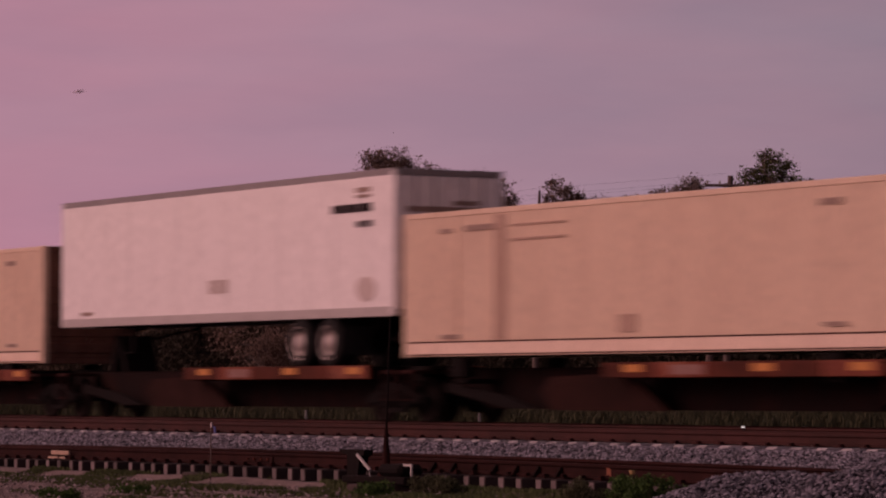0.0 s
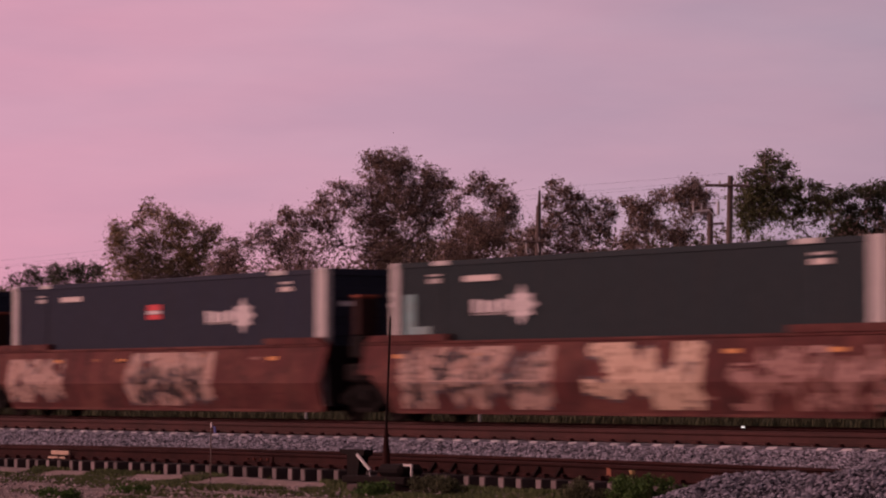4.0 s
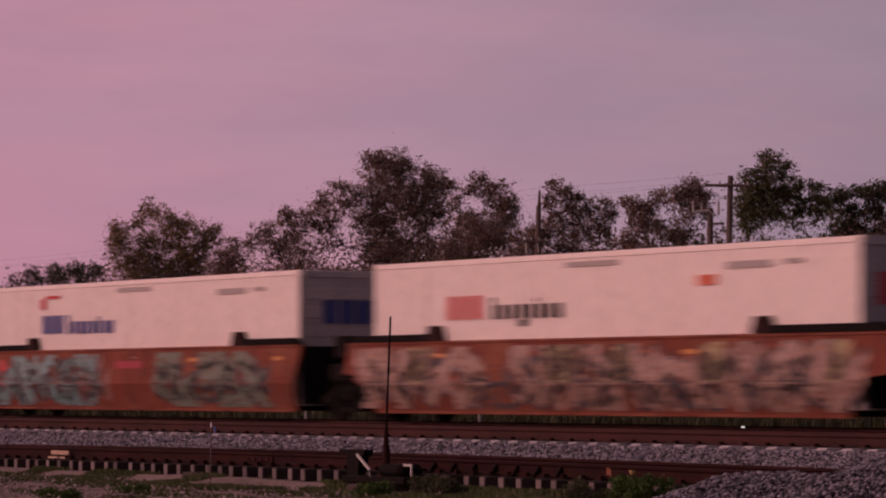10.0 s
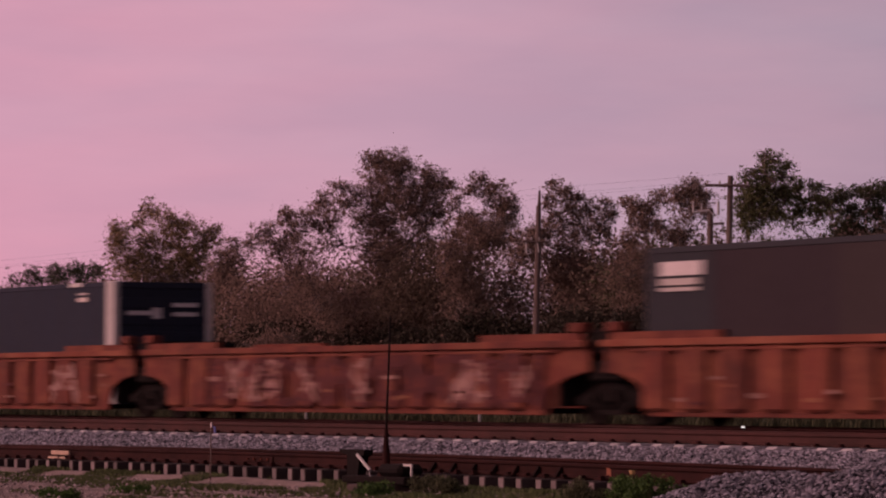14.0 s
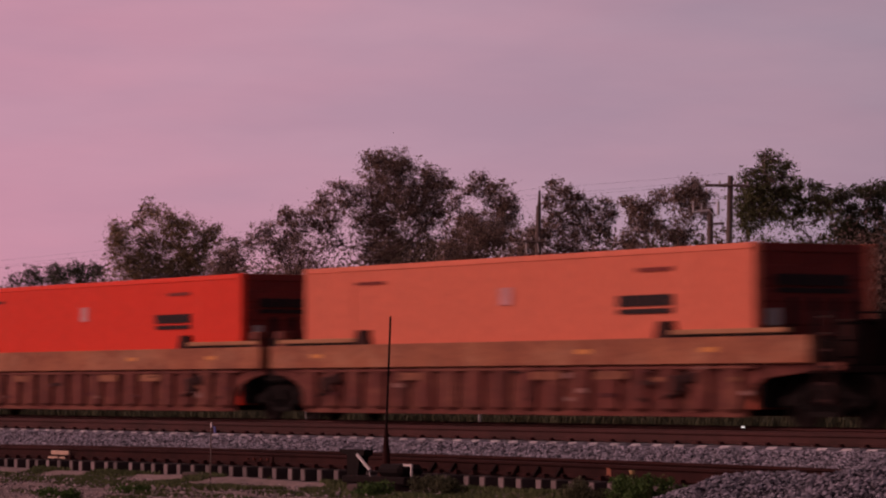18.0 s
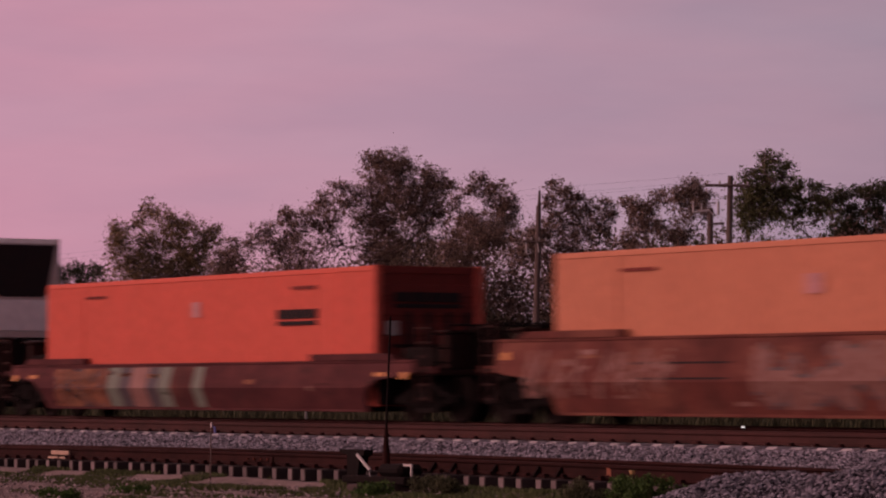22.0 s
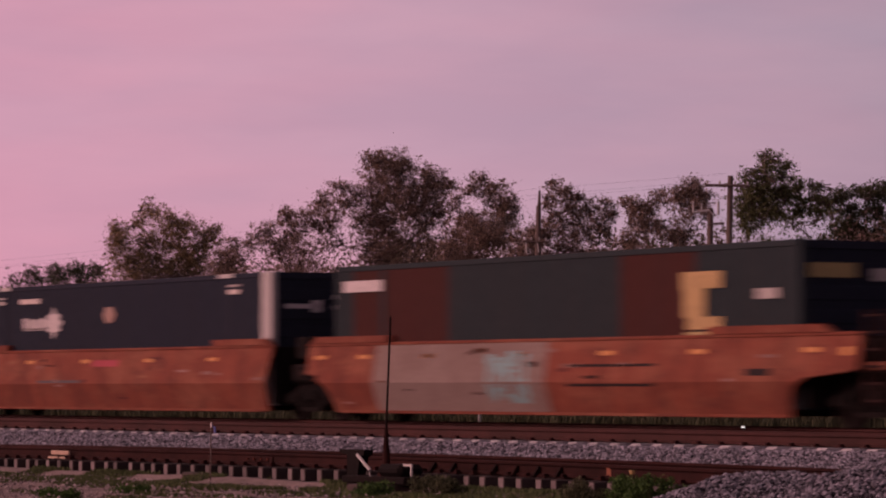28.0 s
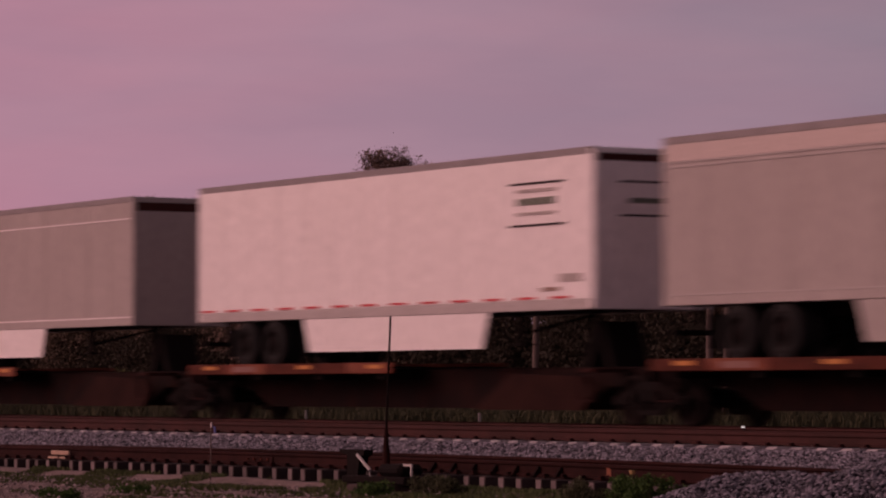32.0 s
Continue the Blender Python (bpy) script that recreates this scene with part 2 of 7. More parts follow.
TIE_WOOD = mat("weathered_tie_wood", (0.045, 0.028, 0.025), 0.9, amount=0.5, dirt=(0.025, 0.018, 0.016), fine=30, bump=0.008, streak=(3, 0.4, 3), vary=0.35)
GROUND = mat("dusty_ground", (0.25, 0.18, 0.17), 0.95, amount=0.8, dirt=(0.065, 0.056, 0.040), scale=1.3, fine=16.0, bump=0.06)
BALLAST_BED = mat("ballast_bed", (0.11, 0.10, 0.10), 0.95, amount=0.5, dirt=(0.05, 0.045, 0.045), scale=3.0, fine=24.0, bump=0.03)
STONE = island_mat("ballast_stone", (0.045, 0.043, 0.054), (0.40, 0.375, 0.43))
VERGE_STONE = island_mat("verge_stone", (0.09, 0.07, 0.07), (0.46, 0.38, 0.37))
HEAP_STONE = island_mat("heap_stone", (0.030, 0.029, 0.037), (0.28, 0.265, 0.31))
LEAF_OAK = island_mat("oak_leaf", (0.060, 0.042, 0.034), (0.38, 0.27, 0.22), thin=0.5)
LEAF_UNDER = island_mat("undergrowth_leaf", (0.055, 0.042, 0.030), (0.25, 0.185, 0.14), thin=0.4)
LEAF_THICKET = island_mat("thicket_leaf", (0.018, 0.016, 0.010), (0.060, 0.048, 0.034), thin=0.2)
LEAF_GREEN = island_mat("green_leaf", (0.040, 0.048, 0.021), (0.21, 0.21, 0.10), thin=0.4)
LEAF_OLIVE = island_mat("olive_leaf", (0.070, 0.054, 0.028), (0.42, 0.31, 0.18), thin=0.5)
LEAF_DARK = island_mat("dark_leaf", (0.030, 0.036, 0.018), (0.115, 0.115, 0.062), thin=0.35)
WEED_LEAF = island_mat("weed_leaf", (0.016, 0.040, 0.008), (0.085, 0.150, 0.035), thin=0.2)
GRASS = island_mat("grass_blade", (0.035, 0.055, 0.018), (0.14, 0.155, 0.06))
TWIG = mat("grey_twig", (0.17, 0.14, 0.13), 0.9, amount=0.4, dirt=(0.09, 0.07, 0.065))
BARK = mat("grey_bark", (0.085, 0.06, 0.053), 0.95, amount=0.5, fine=9, bump=0.03, streak=(1, 1, 0.3))
POLE_WOOD = mat("weathered_pole_wood", (0.12, 0.085, 0.075), 0.9, amount=0.4, streak=(2, 2, 0.2), bump=0.01)
MARK_WHITE = mat("white_marking", (0.56, 0.50, 0.49), 0.65, amount=0.5, dirt=(0.26, 0.22, 0.22), scale=3.0)
MARK_YELLOW = mat("yellow_marking", (0.42, 0.27, 0.10), 0.6, amount=0.2)
BEIGE_GRIME = mat("grimy_beige_paint", (0.45, 0.30, 0.225), 0.7, amount=0.5, dirt=(0.34, 0.22, 0.16))
GRIME = mat("brown_grime", (0.32, 0.22, 0.175), 0.7, amount=0.4, dirt=(0.15, 0.1, 0.08))
MARK_YELLOW_DULL = mat("dull_yellow_marking", (0.38, 0.28, 0.11), 0.6, amount=0.3)
CRIMSON_PALE = mat("pale_crimson_marking", (0.50, 0.22, 0.22), 0.6, amount=0.3)
SALMON = mat("salmon_marking", (0.52, 0.31, 0.26), 0.65, amount=0.3, dirt=(0.3, 0.15, 0.13))
DOOR_GREY = mat("dirty_white_door_paint", (0.44, 0.42, 0.43), 0.6, amount=0.5, dirt=(0.22, 0.19, 0.19), streak=(1, 1, 0.3))
MAROON_SLATE = mat("maroon_slate_paint", (0.038, 0.029, 0.034), 0.75, amount=0.3, dirt=(0.05, 0.04, 0.04), spec=0.08, streak=(1, 1, 0.3))
BROWN_SLATE = mat("brown_slate_paint", (0.046, 0.036, 0.037), 0.75, amount=0.3, dirt=(0.06, 0.05, 0.05), spec=0.08, streak=(1, 1, 0.3))
GREY_SLATE = mat("grey_slate_paint", (0.036, 0.037, 0.044), 0.75, amount=0.3, dirt=(0.05, 0.046, 0.048), spec=0.08, streak=(1, 1, 0.3))
SIGN_CREAM = mat("cream_sign_paint", (0.70, 0.52, 0.42), 0.6, amount=0.4, dirt=(0.48, 0.28, 0.20), scale=2.0, streak=(2, 1, 0.1))
SIGN_YELLOW = mat("pale_yellow_sign_paint", (0.60, 0.42, 0.19), 0.6, amount=0.3, dirt=(0.45, 0.28, 0.14), scale=2.0)
SHIELD_GOLD = mat("gold_sign_paint", (0.50, 0.27, 0.09), 0.6, amount=0.2)
PALE_TRAILER = mat("pale_warm_paint", (0.56, 0.47, 0.43), 0.5, amount=0.2, dirt=(0.35, 0.29, 0.26))
BIRD_GREY = mat("pale_grey_feather", (0.82, 0.72, 0.74), 0.8, amount=0.2)
BEIGE_PALE = mat("pale_beige_paint", (0.80, 0.61, 0.48), 0.6, amount=0.25, dirt=(0.5, 0.36, 0.27), streak=(1, 1, 0.3))
SPRAY_CREAM = mat("cream_spray_paint", (0.46, 0.32, 0.23), 0.7, amount=0.3, dirt=(0.35, 0.16, 0.11), scale=2.5)
SPRAY_ROSE = mat("faded_rose_spray_paint", (0.24, 0.12, 0.10), 0.7, amount=0.6, dirt=(0.18, 0.07, 0.05), scale=2.5)
MARK_ORANGE = mat("orange_reflector", (0.52, 0.20, 0.03), 0.5, amount=0.1)
MARK_RED = mat("red_marking", (0.55, 0.03, 0.04), 0.6, amount=0.1)
MARK_BLACK = mat("black_marking", (0.022, 0.017, 0.018), 0.8, amount=0.3, dirt=(0.05, 0.025, 0.022), spec=0.12)
MARK_BLUE = mat("blue_marking", (0.03, 0.05, 0.22), 0.6, amount=0.1)
SPRAY_PALE = mat("pale_spray_paint", (0.33, 0.215, 0.175), 0.7, amount=0.5, dirt=(0.25, 0.11, 0.075), scale=2.5)
PATCH = mat("pale_primer_patch", (0.215, 0.155, 0.135), 0.8, amount=0.5, dirt=(0.14, 0.085, 0.07), spec=0.2, scale=1.2)
DECK_RUST = mat("rusty_deck_edge_paint", (0.115, 0.030, 0.018), 0.85, amount=0.7, dirt=(0.04, 0.014, 0.010), spec=0.15, scale=1.6, lo=0.38, hi=0.6)
# rust taken down in colour for the shade below the spine deck
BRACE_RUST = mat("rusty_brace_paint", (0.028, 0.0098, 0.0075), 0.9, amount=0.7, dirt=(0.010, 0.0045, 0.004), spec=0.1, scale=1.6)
SPRAY_FAINT = mat("faint_pale_spray_paint", (0.20, 0.095, 0.075), 0.75, amount=0.6, dirt=(0.14, 0.05, 0.04), scale=2.5)
SPRAY_GREEN = mat("sage_spray_paint", (0.15, 0.17, 0.13), 0.75, amount=0.4, dirt=(0.10, 0.12, 0.10), scale=2.5)
SPRAY_DARK = mat("dark_spray_paint", (0.05, 0.04, 0.05), 0.7, amount=0.4, scale=2.5)
SPRAY_BLUE = mat("teal_spray_paint", (0.16, 0.28, 0.28), 0.7, amount=0.4, dirt=(0.2, 0.14, 0.12), scale=2.5)
SPRAY_YELLOW = mat("pale_ochre_spray_paint", (0.35, 0.28, 0.15), 0.7, amount=0.6, dirt=(0.22, 0.14, 0.075), scale=2.5)
LAMP_GLOW = glow("lamp_glow", (1.0, 0.97, 0.88), 14.0)
GREEN_GLOW = glow("green_status_glow", (0.05, 1.0, 0.1), 6.0)


# ---------- mesh helpers ----------
class Form:
    """Collects vertices and faces of one mesh."""

    def __init__(self):
        self.v, self.f = [], []

    def add(self, verts, faces):
        o = len(self.v)
        self.v.extend(verts)
        self.f.extend([tuple(i + o for i in f) for f in faces])
        return self

    def box(self, x0, x1, y0, y1, z0, z1, c=0.0):
        """A box with chamfered edges of width c."""
        if c <= 0:
            v = [(x, y, z) for x in (x0, x1) for y in (y0, y1) for z in (z0, z1)]
            return self.add(v, [(0, 1, 3, 2), (4, 6, 7, 5), (0, 4, 5, 1), (2, 3, 7, 6), (0, 2, 6, 4), (1, 5, 7, 3)])
        c = min(c, abs(x1 - x0) / 2.1, abs(y1 - y0) / 2.1, abs(z1 - z0) / 2.1)
        bm = bmesh.new()
        pts = []
        for sx, x in ((1, x0), (-1, x1)):
            for sy, y in ((1, y0), (-1, y1)):
                for sz, z in ((1, z0), (-1, z1)):
                    pts += [(x, y + sy * c, z + sz * c), (x + sx * c, y, z + sz * c), (x + sx * c, y + sy * c, z)]
        vs = [bm.verts.new(p) for p in pts]
        bmesh.ops.convex_hull(bm, input=vs)
        bm.verts.index_update()
        v = [tuple(p.co) for p in bm.verts]
        f = [tuple(q.index for q in k.verts) for k in bm.faces]
        bm.free()
        return self.add(v, f)

    def tube(self, a, b, r0, r1=None, n=8, caps=True):
        """A round bar from a to b."""
        r1 = r0 if r1 is None else r1
        a, b = Vector(a), Vector(b)
        d = (b - a).normalized()
        s = d.orthogonal().normalized()
        t = d.cross(s)
        v = []
        for p, r in ((a, r0), (b, r1)):
            for k in range(n):
                w = 2 * math.pi * k / n
                v.append(tuple(p + (s * math.cos(w) + t * math.sin(w)) * r))
        f = [(k, (k + 1) % n, n + (k + 1) % n, n + k) for k in range(n)]
        if caps:
            f += [tuple(range(n - 1, -1, -1)), tuple(range(n, 2 * n))]
        return self.add(v, f)

    def slab(self, outline, y0, y1):
        """An outline of (x, z) points swept from y0 to y1."""
        n = len(outline)
        v = [(x, y0, z) for x, z in outline] + [(x, y1, z) for x, z in outline]
        f = [tuple(range(n)), tuple(range(2 * n - 1, n - 1, -1))]
        f += [(k, n + k, n + (k + 1) % n, (k + 1) % n) for k in range(n)]
        return self.add(v, f)

    def bar(self, outline, x0, x1):
        """An outline of (y, z) points swept from x0 to x1."""
        n = len(outline)
        v = [(x0, y, z) for y, z in outline] + [(x1, y, z) for y, z in outline]
        f = [tuple(range(n)), tuple(range(2 * n - 1, n - 1, -1))]
        f += [(k, n + k, n + (k + 1) % n, (k + 1) % n) for k in range(n)]
        return self.add(v, f)

    def mesh(self, name, material, smooth=False):
        me = bpy.data.meshes.new(name)
        me.from_pydata(self.v, [], self.f)
        bm = bmesh.new()
        bm.from_mesh(me)
        bmesh.ops.recalc_face_normals(bm, faces=bm.faces)
        bm.to_mesh(me)
        bm.free()
        if smooth:
            for p in me.polygons:
                p.use_smooth = True
        me.materials.append(material)
        return me


def part(name, form, material, parent, label="", smooth=False):
    """One mesh object under a thing or under a part. form: a Form or a mesh that is shared."""
    me = form.mesh(name, material, smooth) if isinstance(form, Form) else form
    ob = new(name, me)
    ob.parent = parent
    if label:
        ob["label"] = label
    return ob


def thing(name, label, category, group="", kind="", at=None):
    ob = new(name)
    if at is not None:
        ob.matrix_basis = at
    return tagged(ob, label, category, group, kind)


def solid(name, form, material, label, category="", kind="", group="", smooth=False):
    """A top-level object that is one mesh."""
    return tagged(new(name, form.mesh(name, material, smooth)), label, category, group, kind)


def P(*a):
    return Form().box(*a)


# ---------- the train: forms ----------
TRACK_Y = 36.5
HALF = 8.075          # half of a 53-foot box
CACHE = {}


def shared(key, build, material, smooth=False):
    """A mesh that alike pieces share."""
    k = (key, material.name)
    if k not in CACHE:
        CACHE[k] = build().mesh(key, material, smooth)
    return CACHE[k]


def corrugated(x0, x1, y, z0, z1, pitch=0.22, depth=0.02, side=-1):
    """A pressed sheet wall, its outer ribs at y, with a flat lining behind."""
    f = Form()
    xs, x = [], x0
    while x < x1 - 1e-6:
        for dx, d in ((0, 0), (0.11, 0), (0.14, 1), (0.25, 1)):
            if x + dx * pitch / 0.28 < x1:
                xs.append((x + dx * pitch / 0.28, d))
        x += pitch
    xs.append((x1, 0))
    v = []
    for px, d in xs:
        yy = y - side * d * depth
        v += [(px, yy, z0), (px, yy, z1)]
    f.add(v, [(2 * k, 2 * k + 2, 2 * k + 3, 2 * k + 1) for k in range(len(xs) - 1)])
    a, b = sorted((y - side * (depth + 0.006), y - side * (depth + 0.03)))
    f.box(x0, x1, a, b, z0, z1)
    return f


def decals(parent, near=(), end=(), yn=-1.297, xe=8.079, h=0):
    """Painted markings: near side boxes (x0, x1, z0, z1, material), front end boxes (y0, y1, z0, z1, material)."""
    for x0, x1, z0, z1, m in near:
        part("marking", P(x0, x1, yn - 0.006, yn, z0 + h, z1 + h), m, parent)
    for y0, y1, z0, z1, m in end:
        part("marking", P(xe, xe + 0.006, y0, y1, z0 + h, z1 + h), m, parent)


def bars(x0, x1, z, h, n, m, gap=0.25):
    """A row of plain bars in place of unreadable or brand lettering."""
    w = (x1 - x0) / n
    return [(x0 + k * w, x0 + (k + 1 - gap) * w, z, z + h, m) for k in range(n)]


def blob(parent, cx, cz, rx, rz, m, y=-1.298, n=20, name="emblem"):
    pts = [(cx + rx * math.cos(2 * math.pi * k / n), cz + rz * math.sin(2 * math.pi * k / n)) for k in range(n)]
    part(name, Form().slab(pts, y - 0.006, y), m, parent)


def poly(parent, pts, m, y=-1.298, name="emblem", t=0.006):
    part(name, Form().slab(pts, y - t, y), m, parent)


def container(label, paint, posts=None, doors=None, height=2.896, bands=()):
    """A 53-foot container: pressed walls, posts, rails, roof, doors with locking bars at its leading end.
    bands: (x0, x1, paint) of side panels in another colour."""
    posts, doors = posts or paint, doors or paint
    ob = thing("container", label, "container", "containers on the train")
    H, W = height, 1.295
    spans, x = [], -HALF + 0.16
    for b0, b1, m in sorted(bands, key=lambda b: b[0]):
        if b0 > x + 0.05:
            spans.append((x, b0, paint))
        spans.append((max(x, b0), b1, m))
        x = b1
    if x < HALF - 0.16:
        spans.append((x, HALF - 0.16, paint))
    for a, b, m in spans:
        part("side_panel", corrugated(a, b, -W + 0.012, 0.16, H - 0.1), m, ob)
    part("side_panel", shared("side_panel", lambda: corrugated(-HALF + 0.16, HALF - 0.16, W - 0.012, 0.16, H - 0.1, side=1), paint), paint, ob)
    for sx in (-1, 1):
        for sy in (-1, 1):
            a, b = sorted((sx * (HALF - 0.16), sx * HALF))
            wid = (0.30 if sx < 0 else 0.44) if posts is not paint else 0.16
            a, b = sorted((sx * (HALF - wid), sx * HALF)) if sy < 0 else (a, b)
            c, d = sorted((sy * (W - 0.15), sy * W))
            part("corner_post", P(a, b, c, d, 0, H, 0.015), posts, ob)
            for z in (0.0, H - 0.118):
                cf = Form().box(a - 0.004 if sx < 0 else b - 0.18, a + 0.18 if sx < 0 else b + 0.004, c - 0.004 if sy < 0 else c, d if sy < 0 else d + 0.004, z, z + 0.118, 0.02)
                part("corner_casting", cf, POST_GREY if posts is not paint else paint, ob)
    for sy in (-1, 1):
        c, d = sorted((sy * (W - 0.08), sy * (W - 0.002)))
        part("top_rail", P(-HALF + 0.17, HALF - 0.17, c, d, H - 0.12, H - 0.01, 0.012), paint, ob)
        part("bottom_rail", P(-HALF + 0.17, HALF - 0.17, c, d, 0.02, 0.18, 0.012), paint, ob)
        for px in (-6.096, 6.096):
            c, d = sorted((sy * (W - 0.10), sy * (W - 0.0005)))
            part("lifting_post", P(px - 0.09, px + 0.09, c, d, 0.19, H - 0.13, 0.01), paint, ob)
    part("roof", shared("roof", lambda: roof_form(H), paint), paint, ob)
    part("floor", P(-HALF + 0.05, HALF - 0.05, -W + 0.09, W - 0.09, 0.03, 0.15), UNDER, ob)
    part("rear_wall", P(-HALF + 0.02, -HALF + 0.08, -W + 0.16, W - 0.16, 0.12, H - 0.1), paint, ob)
    part("door_header", P(HALF - 0.14, HALF - 0.004, -W + 0.16, W - 0.16, H - 0.16, H - 0.01, 0.01), doors, ob)
    part("door_sill", P(HALF - 0.14, HALF - 0.004, -W + 0.16, W - 0.16, 0.0, 0.14, 0.01), doors, ob)
    for sy in (-1, 1):
        c, d = sorted((sy * 0.012, sy * (W - 0.165)))
        door = part("door", shared("door_%d" % sy, lambda: door_form(c, d, H), doors), doors, ob)
        for q in (0.3, 0.78):
            y = sy * q
            bar = Form().tube((HALF - 0.015, y, 0.1), (HALF - 0.015, y, H - 0.14), 0.022, n=6)
            bar.box(HALF - 0.04, HALF + 0.004, y - 0.05, y + 0.05, 0.95, 1.02).box(HALF - 0.02, HALF + 0.012, y, y + sy * 0.3, 1.04, 1.075)
            part("locking_bar", bar, doors, door)
    return ob


def roof_form(H):
    f = Form().box(-HALF + 0.05, HALF - 0.05, -1.2, 1.2, H - 0.05, H - 0.028)
    x = -HALF + 0.5
    while x < HALF - 0.5:
        f.box(x, x + 0.12, -1.1, 1.1, H - 0.03, H - 0.008)
        x += 0.45
    return f


def door_form(c, d, H):
    """A door leaf, one sheet pressed with level ribs."""
    x = HALF - 0.05
    pts = [(HALF - 0.09, 0.145), (x, 0.145)]
    z = 0.25
    while z < H - 0.5:
        pts += [(x, z), (x + 0.025, z + 0.03), (x + 0.025, z + 0.24), (x, z + 0.27)]
        z += 0.40
    pts += [(x, H - 0.165), (HALF - 0.09, H - 0.165)]
    return Form().slab(pts, c, d)


def wheel_form(r=0.457, w=0.135, n=24, y0=0.0):
    """A railway wheel: tread, flange, dished web and hub."""
    f = Form()
    prof = [(0.0, 0.10), (0.09, 0.14), (r - 0.07, 0.11), (r - 0.06, 0.0), (r, 0.0), (r - 0.006, w - 0.035), (r + 0.025, w - 0.03), (r + 0.025, w), (r - 0.06, w), (0.10, w + 0.02), (0.0, w + 0.02)]
    v = []
    for k in range(n):
        a = 2 * math.pi * k / n
        for rr, yy in prof:
            v.append((rr * math.cos(a), y0 + yy, rr * math.sin(a)))
    m = len(prof)
    fc = [(k * m + i, k * m + i + 1, ((k + 1) % n) * m + i + 1, ((k + 1) % n) * m + i) for k in range(n) for i in range(m - 1)]
    return f.add(v, fc)


def truck_frame_form(sy):
    """The cast side frame of a freight truck, with its spring opening and bearing adapters."""
    f = Form()
    y0, y1 = sorted((sy * 0.93, sy * 1.07))
    f.slab([(-1.12, 0.52), (-0.72, 0.62), (-0.36, 0.80), (0.36, 0.80), (0.72, 0.62), (1.12, 0.52), (1.12, 0.38), (0.7, 0.42), (0.44, 0.66), (-0.44, 0.66), (-0.7, 0.42), (-1.12, 0.38)], y0, y1)
    f.slab([(-0.75, 0.45), (-0.38, 0.20), (0.38, 0.20), (0.75, 0.45), (0.62, 0.45), (0.34, 0.29), (-0.34, 0.29), (-0.62, 0.45)], y0, y1)
    f.box(-0.44, -0.34, y0, y1, 0.28, 0.68).box(0.34, 0.44, y0, y1, 0.28, 0.68)
    for x in (-0.2, 0.0, 0.2):
        f.tube((x, (y0 + y1) / 2, 0.29), (x, (y0 + y1) / 2, 0.56), 0.065, n=8)
    for x in (-0.89, 0.89):
        f.tube((x, y0 - 0.02, 0.457), (x, y1 + 0.04, 0.457), 0.11, n=10)
    return f


def truck(parent, x):
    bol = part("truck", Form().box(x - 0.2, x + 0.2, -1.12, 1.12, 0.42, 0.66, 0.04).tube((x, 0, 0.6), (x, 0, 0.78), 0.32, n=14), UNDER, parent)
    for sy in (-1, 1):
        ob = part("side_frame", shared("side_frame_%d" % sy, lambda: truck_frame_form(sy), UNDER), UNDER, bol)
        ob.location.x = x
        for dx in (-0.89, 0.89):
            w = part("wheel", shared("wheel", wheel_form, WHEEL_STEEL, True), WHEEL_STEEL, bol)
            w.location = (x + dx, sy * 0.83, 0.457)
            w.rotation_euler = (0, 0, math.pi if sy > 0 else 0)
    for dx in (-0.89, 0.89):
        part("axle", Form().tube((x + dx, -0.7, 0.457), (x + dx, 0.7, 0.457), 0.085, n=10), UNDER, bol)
    return bol


def coupler(parent, x, s):
    f = Form().box(*sorted((x, x + s * 0.62)), -0.08, 0.08, 0.76, 0.94, 0.02)
    f.slab([(x + s * 0.5, 0.70), (x + s * 0.86, 0.70), (x + s * 0.92, 0.80), (x + s * 0.92, 0.96), (x + s * 0.5, 1.0)], -0.16, 0.14)
    part("coupler", f, UNDER, parent)
    hose = Form()
    pts = [(x + s * 0.1, -0.3, 0.8), (x + s * 0.3, -0.3, 0.58), (x + s * 0.6, -0.26, 0.45), (x + s * 0.85, -0.2, 0.5)]
    for a, b in zip(pts, pts[1:]):
        hose.tube(a, b, 0.022, n=6)
    part("brake_hose", hose, TYRE, parent)


STYLES = {
    # top, break, bottom of the side sheet
    "smooth": (1.61, 0.80, 0.20),
    "ribbed": (1.56, 0.90, 0.20),
    "tan": (1.57, 0.90, 0.20),
    "low": (1.25, 0.70, 0.22),
}


def side_y(z, style):
    """Distance of the side sheet's outer face from the centre line at height z."""
    top, brk, bot = STYLES[style]
    if style in ("ribbed", "tan"):
        return 1.36
    if z >= brk:
        return 1.405 + 0.135 * (top - z) / (top - brk)
    return 1.54 - 0.20 * (brk - z) / (brk - bot)


